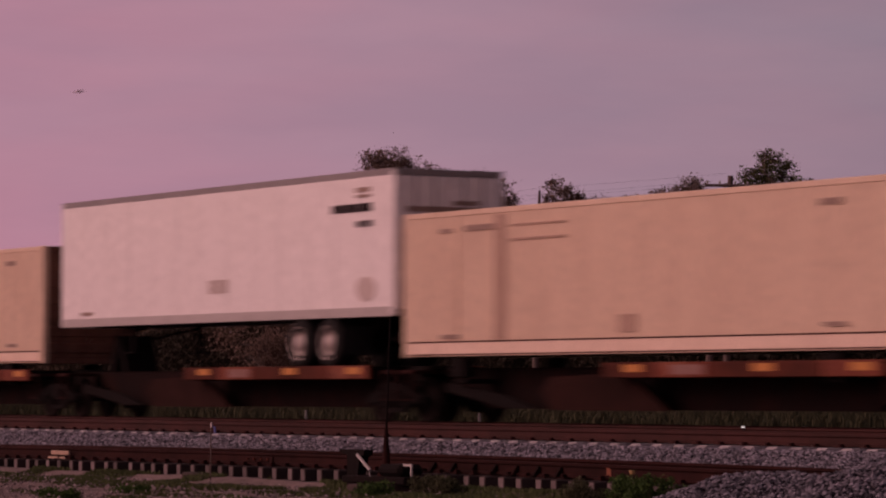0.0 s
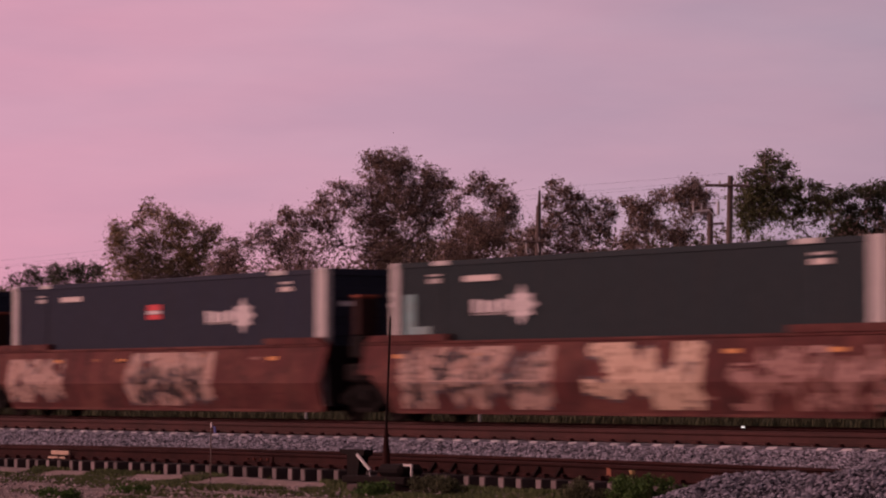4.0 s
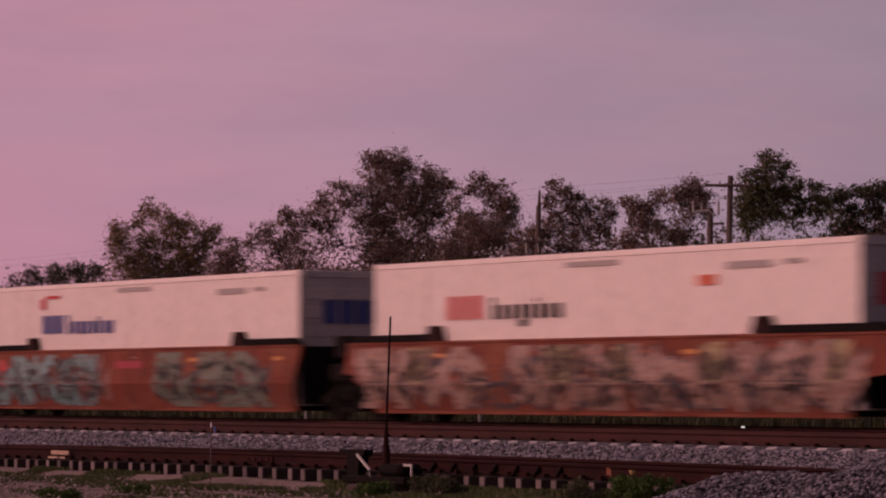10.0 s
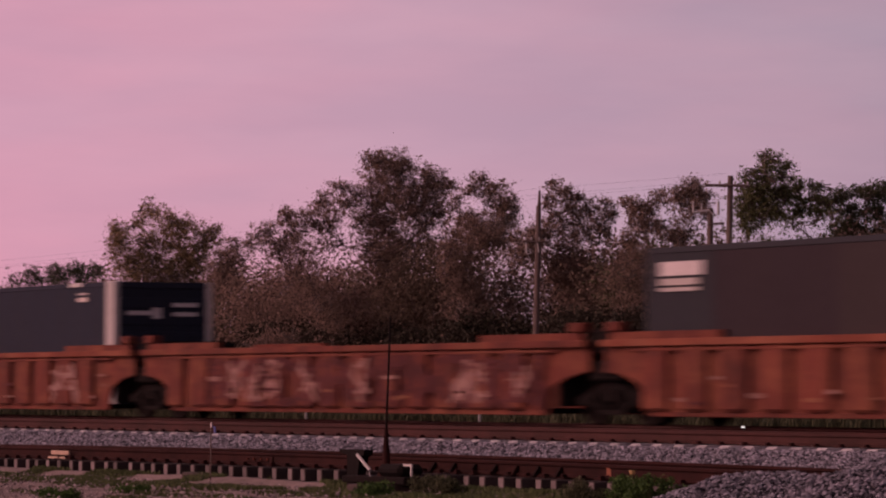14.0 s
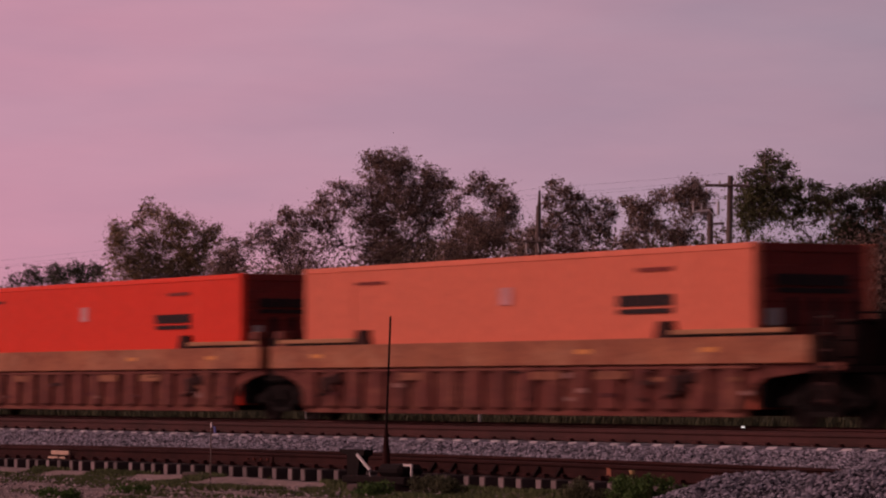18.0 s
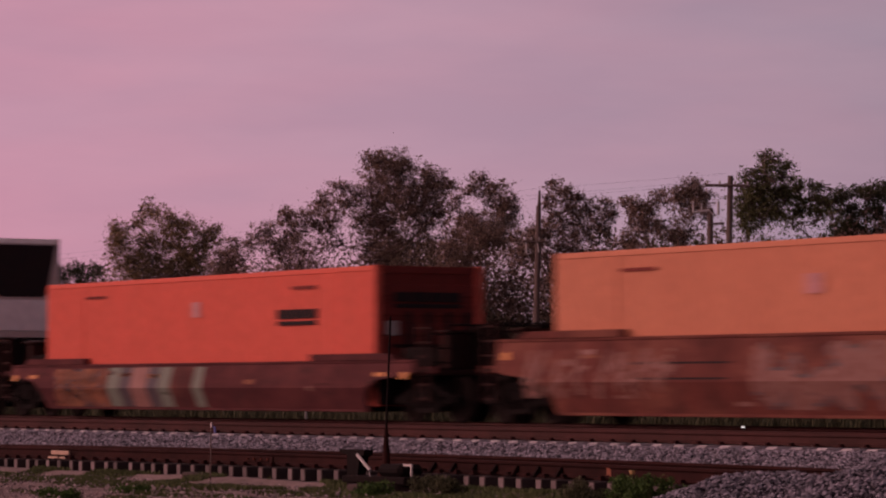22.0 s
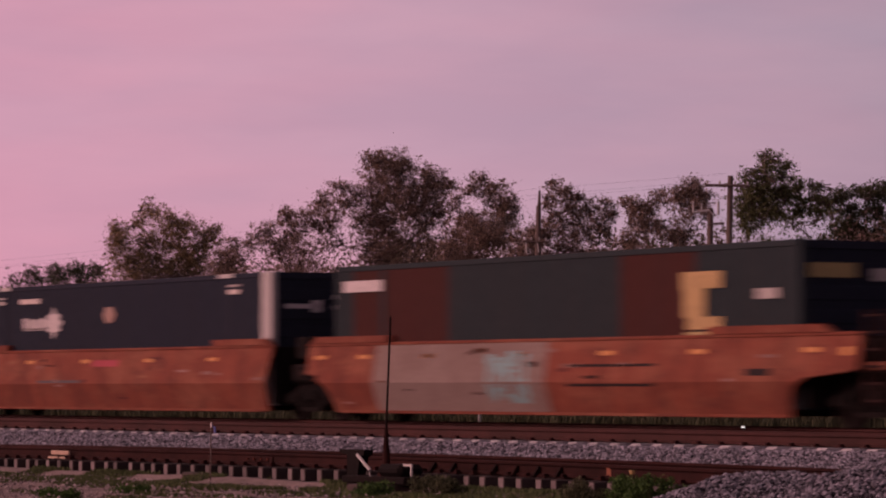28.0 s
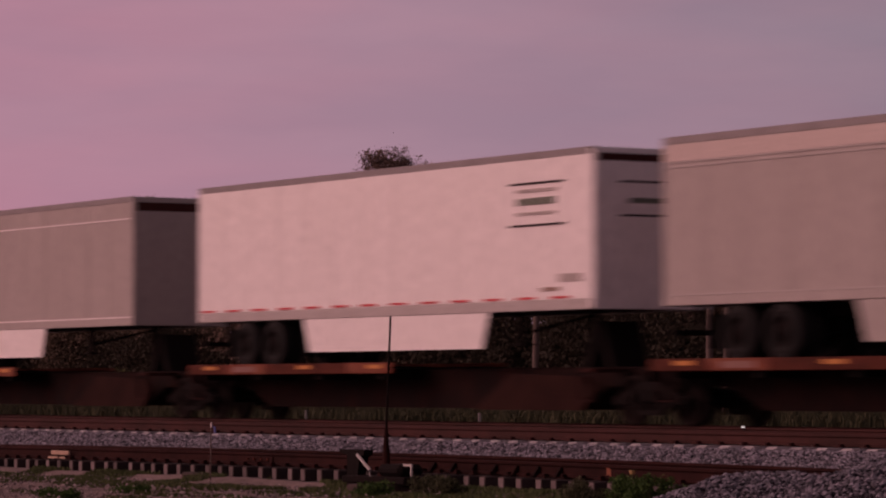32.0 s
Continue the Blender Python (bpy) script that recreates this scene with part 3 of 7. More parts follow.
def side_sheet(style, sy, rear, front):
    """The long side of the well: a sheet bent along its middle where the style has it. rear, front: (length from the centre, sloped or not)."""
    top, brk, bot = STYLES[style]

    def reach(z, end):
        h, sloped = end
        if not sloped:
            return h - 0.3 * (top - z) / (top - bot)
        pts = [(bot, 7.9), (0.5, 7.98), (0.72, 8.15), (0.86, 8.5), (0.94, h - 0.45), (1.0, h), (top, h)]
        for (z0, h0), (z1, h1) in zip(pts, pts[1:]):
            if z <= z1:
                return h0 + (h1 - h0) * (z - z0) / (z1 - z0)
        return h

    zs = sorted({bot, 0.5, 0.72, 0.86, 0.94, 1.0, brk, top})
    v = []
    for z in zs:
        y = side_y(z, style)
        for t in (0.0, 0.05):
            v += [(-reach(z, rear), sy * (y - t), z), (reach(z, front), sy * (y - t), z)]
    fc = []
    for k in range(len(zs) - 1):
        a, b = 4 * k, 4 * (k + 1)
        fc += [(a, a + 1, b + 1, b), (a + 2, b + 2, b + 3, a + 3), (a, b, b + 2, a + 2), (a + 1, a + 3, b + 3, b + 1)]
    n = 4 * (len(zs) - 1)
    fc += [(0, 2, 3, 1), (n, n + 1, n + 3, n + 2)]
    return Form().add(v, fc)


def brush(parent, style, x0, x1, z0, z1, material, seed, cell=0.06, density=1.0, line=0.11, h=0.0, y=None):
    """Sprayed letters that nobody can read: fat worn strokes on the side sheet, with a darker rim round the fattest."""
    rnd = random.Random(seed)
    rng = np.random.default_rng(seed)
    strokes, x, hgt = [], x0, z1 - z0
    while x < x1 - 0.3:
        w = hgt * rnd.uniform(0.7, 1.1)
        if rnd.random() < density:
            for _ in range(rnd.choice((3, 4, 4))):
                a = (x + rnd.uniform(0, w * 0.35), z0 + rnd.uniform(0, hgt))
                b = (x + rnd.uniform(w * 0.4, w), z0 + rnd.uniform(0, hgt))
                m = (x + rnd.uniform(0, w), z0 + rnd.uniform(0, hgt))
                strokes.append((*a, *m, line * rnd.uniform(0.8, 1.5)))
                strokes.append((*m, *b, line * rnd.uniform(0.8, 1.5)))
        x += w * 0.92
    if not strokes:
        return
    st = np.array(strokes)
    nx, nz = int((x1 - x0) / cell), max(2, int(round(hgt / cell)))
    dz = hgt / nz
    gx, gz = np.meshgrid(x0 + (np.arange(nx) + 0.5) * cell, z0 + (np.arange(nz) + 0.5) * dz, indexing="ij")
    best = np.full(gx.shape, 9.0)
    for ax, az, bx, bz, r in st:
        ux, uz = bx - ax, bz - az
        t = np.clip(((gx - ax) * ux + (gz - az) * uz) / max(ux * ux + uz * uz, 1e-6), 0, 1)
        best = np.minimum(best, np.sqrt((gx - ax - t * ux) ** 2 + (gz - az - t * uz) ** 2) - r)
    worn = rng.random(best.shape)
    inner = (best < 0) & (worn > 0.10)
    rim = (best >= 0) & (best < 0.055) & (worn > 0.25) if line >= 0.1 else np.zeros_like(inner)
    for mask, m in ((inner, material), (rim, SPRAY_DARK)):
        f = Form()
        for i, k in zip(*np.nonzero(mask)):
            cx, cz = gx[i, k], gz[i, k]
            q = []
            for px, pz in ((cx - cell / 2, cz - dz / 2), (cx + cell / 2, cz - dz / 2), (cx + cell / 2, cz + dz / 2), (cx - cell / 2, cz + dz / 2)):
                yy = -(side_y(pz, style) + 0.007) if y is None else y
                q.append((px, yy, pz + h))
            f.add(q, [(0, 1, 2, 3)])
        if f.v:
            tagged(part("graffiti", f, m, parent), kind="stuff")


def plate(parent, style, x0, x1, z0, z1, m, name="marking"):
    """A painted block on the side sheet, following its face."""
    f = Form()
    zs = [z0, z1]
    brk = STYLES[style][1]
    if z0 < brk < z1:
        zs = [z0, brk, z1]
    for a, b in zip(zs, zs[1:]):
        ya, yb = -(side_y(a, style) + 0.006), -(side_y(b, style) + 0.006)
        f.add([(x0, ya, a), (x1, ya, a), (x1, yb, b), (x0, yb, b), (x0, ya + 0.012, a), (x1, ya + 0.012, a), (x1, yb + 0.012, b), (x0, yb + 0.012, b)],
              [(0, 1, 2, 3), (4, 7, 6, 5), (0, 4, 5, 1), (1, 5, 6, 2), (2, 6, 7, 3), (3, 7, 4, 0)])
    part(name, f, m, parent)


CAR_STYLE = {}


def well_car(label, style, paint, chord=None, front="truck", rear="truck", guide=None, knobs=False, pitch=1.2):
    """A container well car unit. front, rear: 'truck' with coupler at a free end, 'joint' where the next unit's truck carries it, 'shared' for an articulated end with the truck."""
    ob = thing("well_car", label, "freight car", "cars of the train")
    CAR_STYLE[ob.name] = style
    top, brk, bot = STYLES[style]
    chord = chord or paint
    guide = guide or paint
    flat = style in ("smooth", "low")
    ends = {"truck": (9.9, True), "joint": (8.4, False) if flat else (9.35, True), "shared": (8.95, True) if flat else (9.3, True)}
    hr, hf = ends[rear][0], ends[front][0]
    for sy in (-1, 1):
        part("side_sheet", shared("side_sheet_%s_%d_%.1f_%.1f" % (style, sy, hr, hf), lambda: side_sheet(style, sy, ends[rear], ends[front]), paint), paint, ob)
        # top chord
        w = 0.13 if style in ("ribbed", "tan") else 0.03
        zt = 0.46 if style == "tan" else 0.12 if style == "ribbed" else 0.05
        y = side_y(top, style)
        c, d = sorted((sy * (y - 0.07), sy * (y + w)))
        part("top_chord", P(-hr, hf, c, d, top - zt, top + 0.012, 0.012), chord, ob)
        c, d = sorted((sy * (side_y(bot, style) - 0.12), sy * (side_y(bot, style) + 0.012)))
        part("bottom_chord", P(-7.8, 7.8, c, d, bot - 0.02, bot + 0.07, 0.01), paint, ob)
        if not flat:
            step = 0.95 if style == "tan" else pitch
            x = -7.6
            while x < 7.7:
                c, d = sorted((sy * 1.355, sy * 1.47))
                rib = shared("rib_%s_%d_%.2f" % (style, sy, step), lambda: Form().box(0.2 - step / 2, step / 2 - 0.2, c, d, bot + 0.08, top - zt - 0.01, 0.05), paint)
                part("rib", rib, paint, ob).location.x = x
                x += step
            c, d = sorted((sy * 1.355, sy * 1.475))
            part("under_rail", P(-8.3, 8.3, c, d, top - zt - 0.09, top - zt - 0.04, 0.01), paint, ob)
        # guide rails at the corners of the well, with their catches
        for sx, h in ((-1, hr), (1, hf)):
            c, d = sorted((sy * (y - 0.10), sy * (y + 0.05)))
            a, b = sorted((sx * 5.6, sx * min(h - 0.1, 9.1)))
            if style == "tan":
                part("corner_guide", P(a, b, c, d, top + 0.065, top + 0.15, 0.012), guide, ob)
                # near-black strip added as the shadow beneath the raised guide
                part("guide_packing", P(a + 0.05, b - 0.05, c + 0.02, d - 0.02, top + 0.014, top + 0.064), UNDER, ob)
            else:
                part("corner_guide", Form().slab([(a, top + 0.014), (b, top + 0.014), (b - (0.25 if sx > 0 else 0), top + 0.15), (a + (0.25 if sx < 0 else 0), top + 0.15)], c, d), guide, ob)
            if knobs:
                a, b = sorted((sx * 5.2, sx * 5.75))
                part("guide_catch", Form().slab([(a, top + 0.016), (b, top + 0.016), (b - 0.12, top + 0.31), (a + 0.12, top + 0.31)], c - 0.002, d + 0.002), CATCH_BROWN, ob)
    # floor of the well
    for x in (-7.3, -3.0, 0.0, 3.0, 7.3):
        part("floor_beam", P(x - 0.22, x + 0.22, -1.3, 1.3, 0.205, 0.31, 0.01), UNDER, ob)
    # bulkheads, end platforms and what stands on them
    for sx, end, h in ((1, front, hf), (-1, rear, hr)):
        a, b = sorted((sx * 8.22, sx * 8.32))
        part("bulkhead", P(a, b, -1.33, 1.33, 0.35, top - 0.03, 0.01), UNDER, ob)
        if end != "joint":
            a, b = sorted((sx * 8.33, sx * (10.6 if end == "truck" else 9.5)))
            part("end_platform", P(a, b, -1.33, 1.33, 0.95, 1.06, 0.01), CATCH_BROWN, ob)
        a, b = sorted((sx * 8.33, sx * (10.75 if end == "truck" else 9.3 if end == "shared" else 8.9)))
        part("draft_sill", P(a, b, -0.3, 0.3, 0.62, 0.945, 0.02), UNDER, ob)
        if end == "truck":
            truck(ob, sx * 9.75)
            coupler(ob, sx * 10.75, sx)
            a, b = sorted((sx * (h + 0.003), sx * 10.65))
            part("end_sill", P(a, b, -1.38, -1.335, 0.98, 1.12, 0.01), paint, ob)
            for y in (-1.36, -1.0):
                xl = sx * 10.55
                part("grab_iron", Form().tube((xl, y, 0.45), (xl, y, 1.9), 0.02, n=6), UNDER, ob)
            for z in (0.5, 0.78, 1.2, 1.48, 1.76):
                part("rung", Form().tube((xl, -1.36, z), (xl, -1.0, z), 0.016, n=6), UNDER, ob)
            part("handrail", Form().tube((xl, -0.9, 1.06), (xl, -0.9, 1.95), 0.02, n=6).tube((xl, -0.9, 1.95), (xl, 1.2, 1.95), 0.02, n=6).tube((xl, 1.2, 1.95), (xl, 1.2, 1.06), 0.02, n=6), UNDER, ob)
            part("brake_equipment", Form().box(*sorted((sx * 8.6, sx * 9.6)), -0.95, 0.6, 1.065, 1.52, 0.04), UNDER, ob)
            part("air_reservoir", Form().tube((sx * 9.75, -0.9, 1.32), (sx * 9.75, 0.7, 1.32), 0.2, n=12), UNDER, ob)
            part("side_ladder", side_ladder(sx), CATCH_BROWN, ob)
            if flat:
                plate(ob, style, *sorted((sx * (h - 0.2), sx * (h - 0.45))), top - 0.38, top - 0.24, MARK_ORANGE, "end_reflector")
            part("brake_housing", Form().box(*sorted((sx * 9.98, sx * 10.22)), -0.85, 0.6, 1.065, 1.80, 0.03).box(*sorted((sx * 9.9, sx * 10.3)), -0.9, 0.65, 1.805, 1.85, 0.01), CATCH_BROWN, ob)
            part("brake_stand", P(*sorted((sx * 10.25, sx * 10.4)), -0.3, 0.1, 1.065, 1.95, 0.03), UNDER, ob)
            xw = sx * 10.46
            ring = Form()
            ring.add([(xw + 0.018 * math.sin(q), -0.1 + (0.27 + 0.018 * math.cos(q)) * math.cos(a), 1.7 + (0.27 + 0.018 * math.cos(q)) * math.sin(a)) for a in [2 * math.pi * k / 16 for k in range(16)] for q in [2 * math.pi * k / 5 for k in range(5)]],
                     [(k * 5 + i, k * 5 + (i + 1) % 5, ((k + 1) % 16) * 5 + (i + 1) % 5, ((k + 1) % 16) * 5 + i) for k in range(16) for i in range(5)])
            bw = part("brake_wheel", ring, UNDER, ob)
            part("spoke", Form().tube((xw, -0.37, 1.7), (xw, 0.17, 1.7), 0.012, n=5), UNDER, bw)
            part("spoke", Form().tube((xw, -0.1, 1.43), (xw, -0.1, 1.97), 0.012, n=5), UNDER, bw)
        if not flat and end != "truck":
            part("end_post", P(*sorted((sx * (h - 0.55), sx * (h - 0.15))), -1.46, -1.2, top + 0.16, top + 0.34, 0.02), paint, ob)
            part("end_post_foot", P(*sorted((sx * (h - 0.5), sx * (h - 0.2))), -1.4, -1.25, top + 0.013, top + 0.159), paint, ob)
        if end == "shared":
            truck(ob, sx * 9.55)
            part("joint_casting", Form().box(*sorted((sx * 9.05, sx * 10.1)), -0.5, 0.5, 1.07, 1.3, 0.05), UNDER, ob)
            part("brake_equipment", Form().box(*sorted((sx * 9.4, sx * 9.95)), -1.2, 1.1, 1.31, 1.78, 0.04), UNDER, ob)
            part("side_bearing", Form().box(*sorted((sx * 9.0, sx * 10.05)), -1.25, -0.55, 0.82, 1.2, 0.05), UNDER, ob)
    return ob


def side_ladder(sx):
    """A ladder on the side of a car's end, facing outwards."""
    a, b = sorted((sx * 10.02, sx * 10.46))
    f = Form().box(a, a + 0.05, -1.44, -1.385, 0.4, 1.98).box(b - 0.05, b, -1.44, -1.385, 0.4, 1.98)
    for k in range(6):
        f.box(a + 0.05, b - 0.05, -1.43, -1.395, 0.46 + 0.28 * k, 0.50 + 0.28 * k)
    return f


def tall_post(parent, x):
    """A post with an orange cap over an articulated joint."""
    post = part("tall_post", Form().box(x - 0.14, x + 0.14, -1.2, -0.75, 1.785, 2.55, 0.02), CATCH_BROWN, parent)
    part("post_cap", Form().box(x - 0.16, x + 0.16, -1.22, -0.73, 2.55, 2.63, 0.02), CAR_BRIGHT, post, "orange cap")


def reflectors(parent, style, xs, z=None):
    top = STYLES[style][0]
    z = top - 0.32 if z is None else z
    for x in xs:
        plate(parent, style, x - 0.22, x + 0.22, z, z + 0.08, MARK_ORANGE, "reflector")


def spine_car(label, deck=(-1.2, 7.3), front=False, rear=True, hitch=-6.6, pedestals=False, edge=(0.88, 1.155), brace=0.0):
    """An articulated spine car unit: centre sill, wheel decks on outriggers, trailer hitch."""
    ob = thing("spine_car", label, "freight car", "cars of the train")
    s = 1 if (deck[0] + deck[1]) > 0 else -1
    inner = deck[0] if s > 0 else deck[1]
    knee = inner - s * brace
    f = Form()
    f.slab([(-8.6, 0.72), (-7.3, 0.72), (-6.2, 0.29), (6.2, 0.29), (7.3, 0.72), (8.6, 0.72), (8.6, 1.05), (-8.6, 1.05)], -0.42, 0.42)
    f.box(-8.7, 8.7, -0.42, 0.42, 1.055, 1.085, 0.005)
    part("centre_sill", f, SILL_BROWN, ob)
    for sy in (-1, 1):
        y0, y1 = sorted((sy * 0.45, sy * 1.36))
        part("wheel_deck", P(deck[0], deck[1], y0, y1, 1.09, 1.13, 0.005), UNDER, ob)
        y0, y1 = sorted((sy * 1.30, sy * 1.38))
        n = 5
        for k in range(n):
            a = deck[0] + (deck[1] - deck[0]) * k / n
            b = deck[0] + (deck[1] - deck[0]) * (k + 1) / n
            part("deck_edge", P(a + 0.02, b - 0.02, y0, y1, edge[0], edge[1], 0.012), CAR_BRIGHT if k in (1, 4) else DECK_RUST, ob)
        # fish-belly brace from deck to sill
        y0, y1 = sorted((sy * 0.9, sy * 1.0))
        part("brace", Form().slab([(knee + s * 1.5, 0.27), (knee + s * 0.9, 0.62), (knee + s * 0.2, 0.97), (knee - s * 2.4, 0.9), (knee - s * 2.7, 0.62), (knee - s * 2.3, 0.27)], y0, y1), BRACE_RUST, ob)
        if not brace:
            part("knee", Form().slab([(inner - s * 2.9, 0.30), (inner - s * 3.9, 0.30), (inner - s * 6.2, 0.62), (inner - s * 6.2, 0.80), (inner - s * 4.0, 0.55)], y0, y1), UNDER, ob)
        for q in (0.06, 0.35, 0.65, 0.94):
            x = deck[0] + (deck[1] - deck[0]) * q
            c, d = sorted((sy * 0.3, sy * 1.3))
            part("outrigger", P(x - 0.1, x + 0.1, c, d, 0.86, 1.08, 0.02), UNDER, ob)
    h = Form().slab([(hitch - 0.5, 1.09), (hitch - 0.15, 1.95), (hitch + 0.15, 1.95), (hitch + 0.5, 1.09), (hitch + 0.3, 1.09), (hitch, 1.75), (hitch - 0.3, 1.09)], -0.42, 0.42)
    if not pedestals:
        part("hitch", h, UNDER, ob)
    else:
        for sx in (-1, 1):
            for sy in (-1, 1):
                x, y = sx * (6.096 if sx * s < 0 else 6.0), sy * 1.1
                part("pedestal", Form().box(x - 0.25, x + 0.25, y - 0.14, y + 0.14, 0.9 if sx * s < 0 else 1.135, 1.29, 0.02), UNDER, ob)
        for sx in (-1, 1):
            part("bolster_arm", Form().box(sx * 6.05 - 0.2, sx * 6.05 + 0.2, -1.2, 1.2, 0.78, 0.875, 0.02), UNDER, ob)
    if rear:
        truck(ob, -8.85)
        part("joint_casting", Form().box(-9.2, -8.5, -0.5, 0.5, 0.8, 1.14, 0.05), UNDER, ob)
    if front:
        truck(ob, 8.85)
        part("joint_casting", Form().box(8.5, 9.2, -0.5, 0.5, 0.8, 1.14, 0.05), UNDER, ob)
    for x in (-7.9, 7.9):
        part("step", Form().box(x - 0.25, x + 0.25, -1.36, -0.5, 0.98, 1.05, 0.01).box(x - 0.25, x - 0.21, -1.36, -1.32, 0.45, 0.98).box(x + 0.21, x + 0.25, -1.36, -1.32, 0.45, 0.98).box(x - 0.25, x + 0.25, -1.38, -1.3, 0.44, 0.47), RUSTY, ob)
    part("deck_marking", P(deck[0] + 2.2, deck[0] + 3.2, -1.387, -1.381, edge[0] + 0.05, edge[1] - 0.05), SPRAY_ROSE, ob)
    for q in (0.12, 0.6, 0.93):
        x = deck[0] + (deck[1] - deck[0]) * q
        part("reflector", P(x - 0.3, x + 0.3, -1.387, -1.381, edge[0] + 0.1, edge[1] - 0.04), MARK_ORANGE, ob)
    return ob


def tyre_form(n=24, r=0.51, w=0.26):
    f = Form()
    prof = [(0.28, 0.0), (r - 0.09, 0.0), (r - 0.02, 0.03), (r, 0.06), (r, w - 0.06), (r - 0.02, w - 0.03), (r - 0.09, w), (0.28, w)]
    m, v = len(prof), []
    for k in range(n):
        a = 2 * math.pi * k / n
        v += [(rr * math.cos(a), yy, rr * math.sin(a)) for rr, yy in prof]
    return f.add(v, [(k * m + i, k * m + (i + 1) % m, ((k + 1) % n) * m + (i + 1) % m, ((k + 1) % n) * m + i) for k in range(n) for i in range(m)])


def rim_form():
    f = Form()
    prof = [(0.36, -0.012), (0.30, 0.02), (0.27, 0.08), (0.17, 0.10), (0.15, 0.0), (0.0, -0.01)]
    n, m, v = 20, 6, []
    for k in range(n):
        a = 2 * math.pi * k / n
        v += [(rr * math.cos(a), yy, rr * math.sin(a)) for rr, yy in prof]
    return f.add(v, [(k * m + i, k * m + i + 1, ((k + 1) % n) * m + i + 1, ((k + 1) % n) * m + i) for k in range(n) for i in range(m - 1)])


def trailer(label, paint, tandem=-5.2, s_front=1, skirt=None, ribs="", rails=None, tyre=TYRE, height=3.02, hub=UNDER):
    """A 53-foot highway trailer; z 0 is the ground under its tyres, the box stands at 1.02 m. s_front: which end is its nose."""
    ob = thing("semi_trailer", label, "trailer", "trailers on the train")
    z0, z1, W = 1.02, 1.02 + height, 1.295
    rails = rails or ALU
    n = 13
    for sy in (-1, 1):
        for k in range(n):
            a = -HALF + 0.05 + (2 * HALF - 0.1) * k / n
            b = -HALF + 0.05 + (2 * HALF - 0.1) * (k + 1) / n
            c, d = sorted((sy * (W - 0.03), sy * (W - 0.008 - 0.003 * (k % 2))))
            if ribs == "horizontal":
                continue
            part("seam_strip", P(b - 0.03, b + 0.03, *sorted((sy * (W - 0.007), sy * (W - 0.001))), z0 + 0.2, z1 - 0.13), paint, ob)
            f = Form().box(a + 0.003, b - 0.003, c, d, z0 + 0.2, z1 - 0.13, 0.004)
            part("side_panel", f, paint, ob)
        if ribs == "horizontal":
            c, d = sorted((sy * (W - 0.03), sy * (W - 0.02)))
            part("slat_backing", P(-HALF + 0.05, HALF - 0.05, c, d, z0 + 0.19, z1 - 0.13), GREY_TRAILER, ob)
            c, d = sorted((sy * (W - 0.019), sy * (W - 0.006)))
            zz = z0 + 0.2
            while zz < z1 - 0.2:
                part("slat", P(-HALF + 0.06, HALF - 0.06, c, d, zz + 0.011, min(zz + 0.19, z1 - 0.15), 0.004), paint, ob)
                zz += 0.195
        c, d = sorted((sy * (W - 0.06), sy * W))
        part("top_rail", P(-HALF, HALF, c, d, z1 - 0.14, z1, 0.012), rails, ob)
        part("bottom_rail", P(-HALF, HALF, c, d, z0, z0 + 0.2, 0.012), POST_GREY if paint is WHITE else paint, ob)
    part("roof", P(-HALF + 0.02, HALF - 0.02, -W + 0.05, W - 0.05, z1 - 0.03, z1 - 0.012), ALU, ob)
    part("floor", P(-HALF + 0.02, HALF - 0.02, -W + 0.05, W - 0.05, z0 + 0.02, z0 + 0.12), UNDER, ob)
    for sx in (-1, 1):
        a, b = sorted((sx * (HALF - 0.06), sx * HALF))
        if sx == s_front:
            part("nose_wall", P(a, b, -W + 0.06, W - 0.06, z0, z1 - 0.02, 0.02), paint, ob)
        else:
            for sy in (-1, 1):
                c, d = sorted((sy * 0.01, sy * (W - 0.09)))
                dr = part("door", P(a, b, c, d, z0 + 0.16, z1 - 0.15, 0.015), paint, ob)
                for q in (0.35, 0.8):
                    part("locking_bar", Form().tube((b + 0.01, sy * q, z0 + 0.1), (b + 0.01, sy * q, z1 - 0.1), 0.018, n=6), ALU, dr)
            part("door_sill", P(a, b, -W + 0.06, W - 0.06, z0, z0 + 0.15, 0.01), rails, ob)
            part("door_header", P(a, b, -W + 0.06, W - 0.06, z1 - 0.14, z1 - 0.02, 0.01), rails, ob)
        for sy in (-1, 1):
            c, d = sorted((sy * (W - 0.09), sy * (W + 0.004)))
            a2, b2 = sorted((sx * (HALF - 0.14), sx * (HALF + 0.004)))
            part("corner_post", P(a2, b2, c, d, z0 + 0.01, z1 - 0.01, 0.03), rails if ribs == "horizontal" else paint, ob)
    # running gear
    for sy in (-1, 1):
        c, d = sorted((sy * 0.38, sy * 0.50))
        part("slider_rail", P(tandem - 1.5, tandem + 1.5, c, d, 0.78, 1.09, 0.01), UNDER, ob)
        for dx in (-0.65, 0.65):
            for y in (1.02, 0.70):
                w = part("tyre", shared("tyre", tyre_form, tyre, True), tyre, ob)
                w.location = (tandem + dx, sy * (y + 0.26) if sy < 0 else y, 0.51)
                if y > 1:
                    rm = part("rim", shared("rim", rim_form, hub, True), hub, w)
                    if sy > 0:
                        rm.rotation_euler, rm.location = (0, 0, math.pi), (0, 0.26, 0)
        part("mud_flap", P(tandem - s_front * 1.45 - 0.01, tandem - s_front * 1.45 + 0.01, *sorted((sy * 0.7, sy * 1.25)), 0.25, 0.85), TYRE, ob)
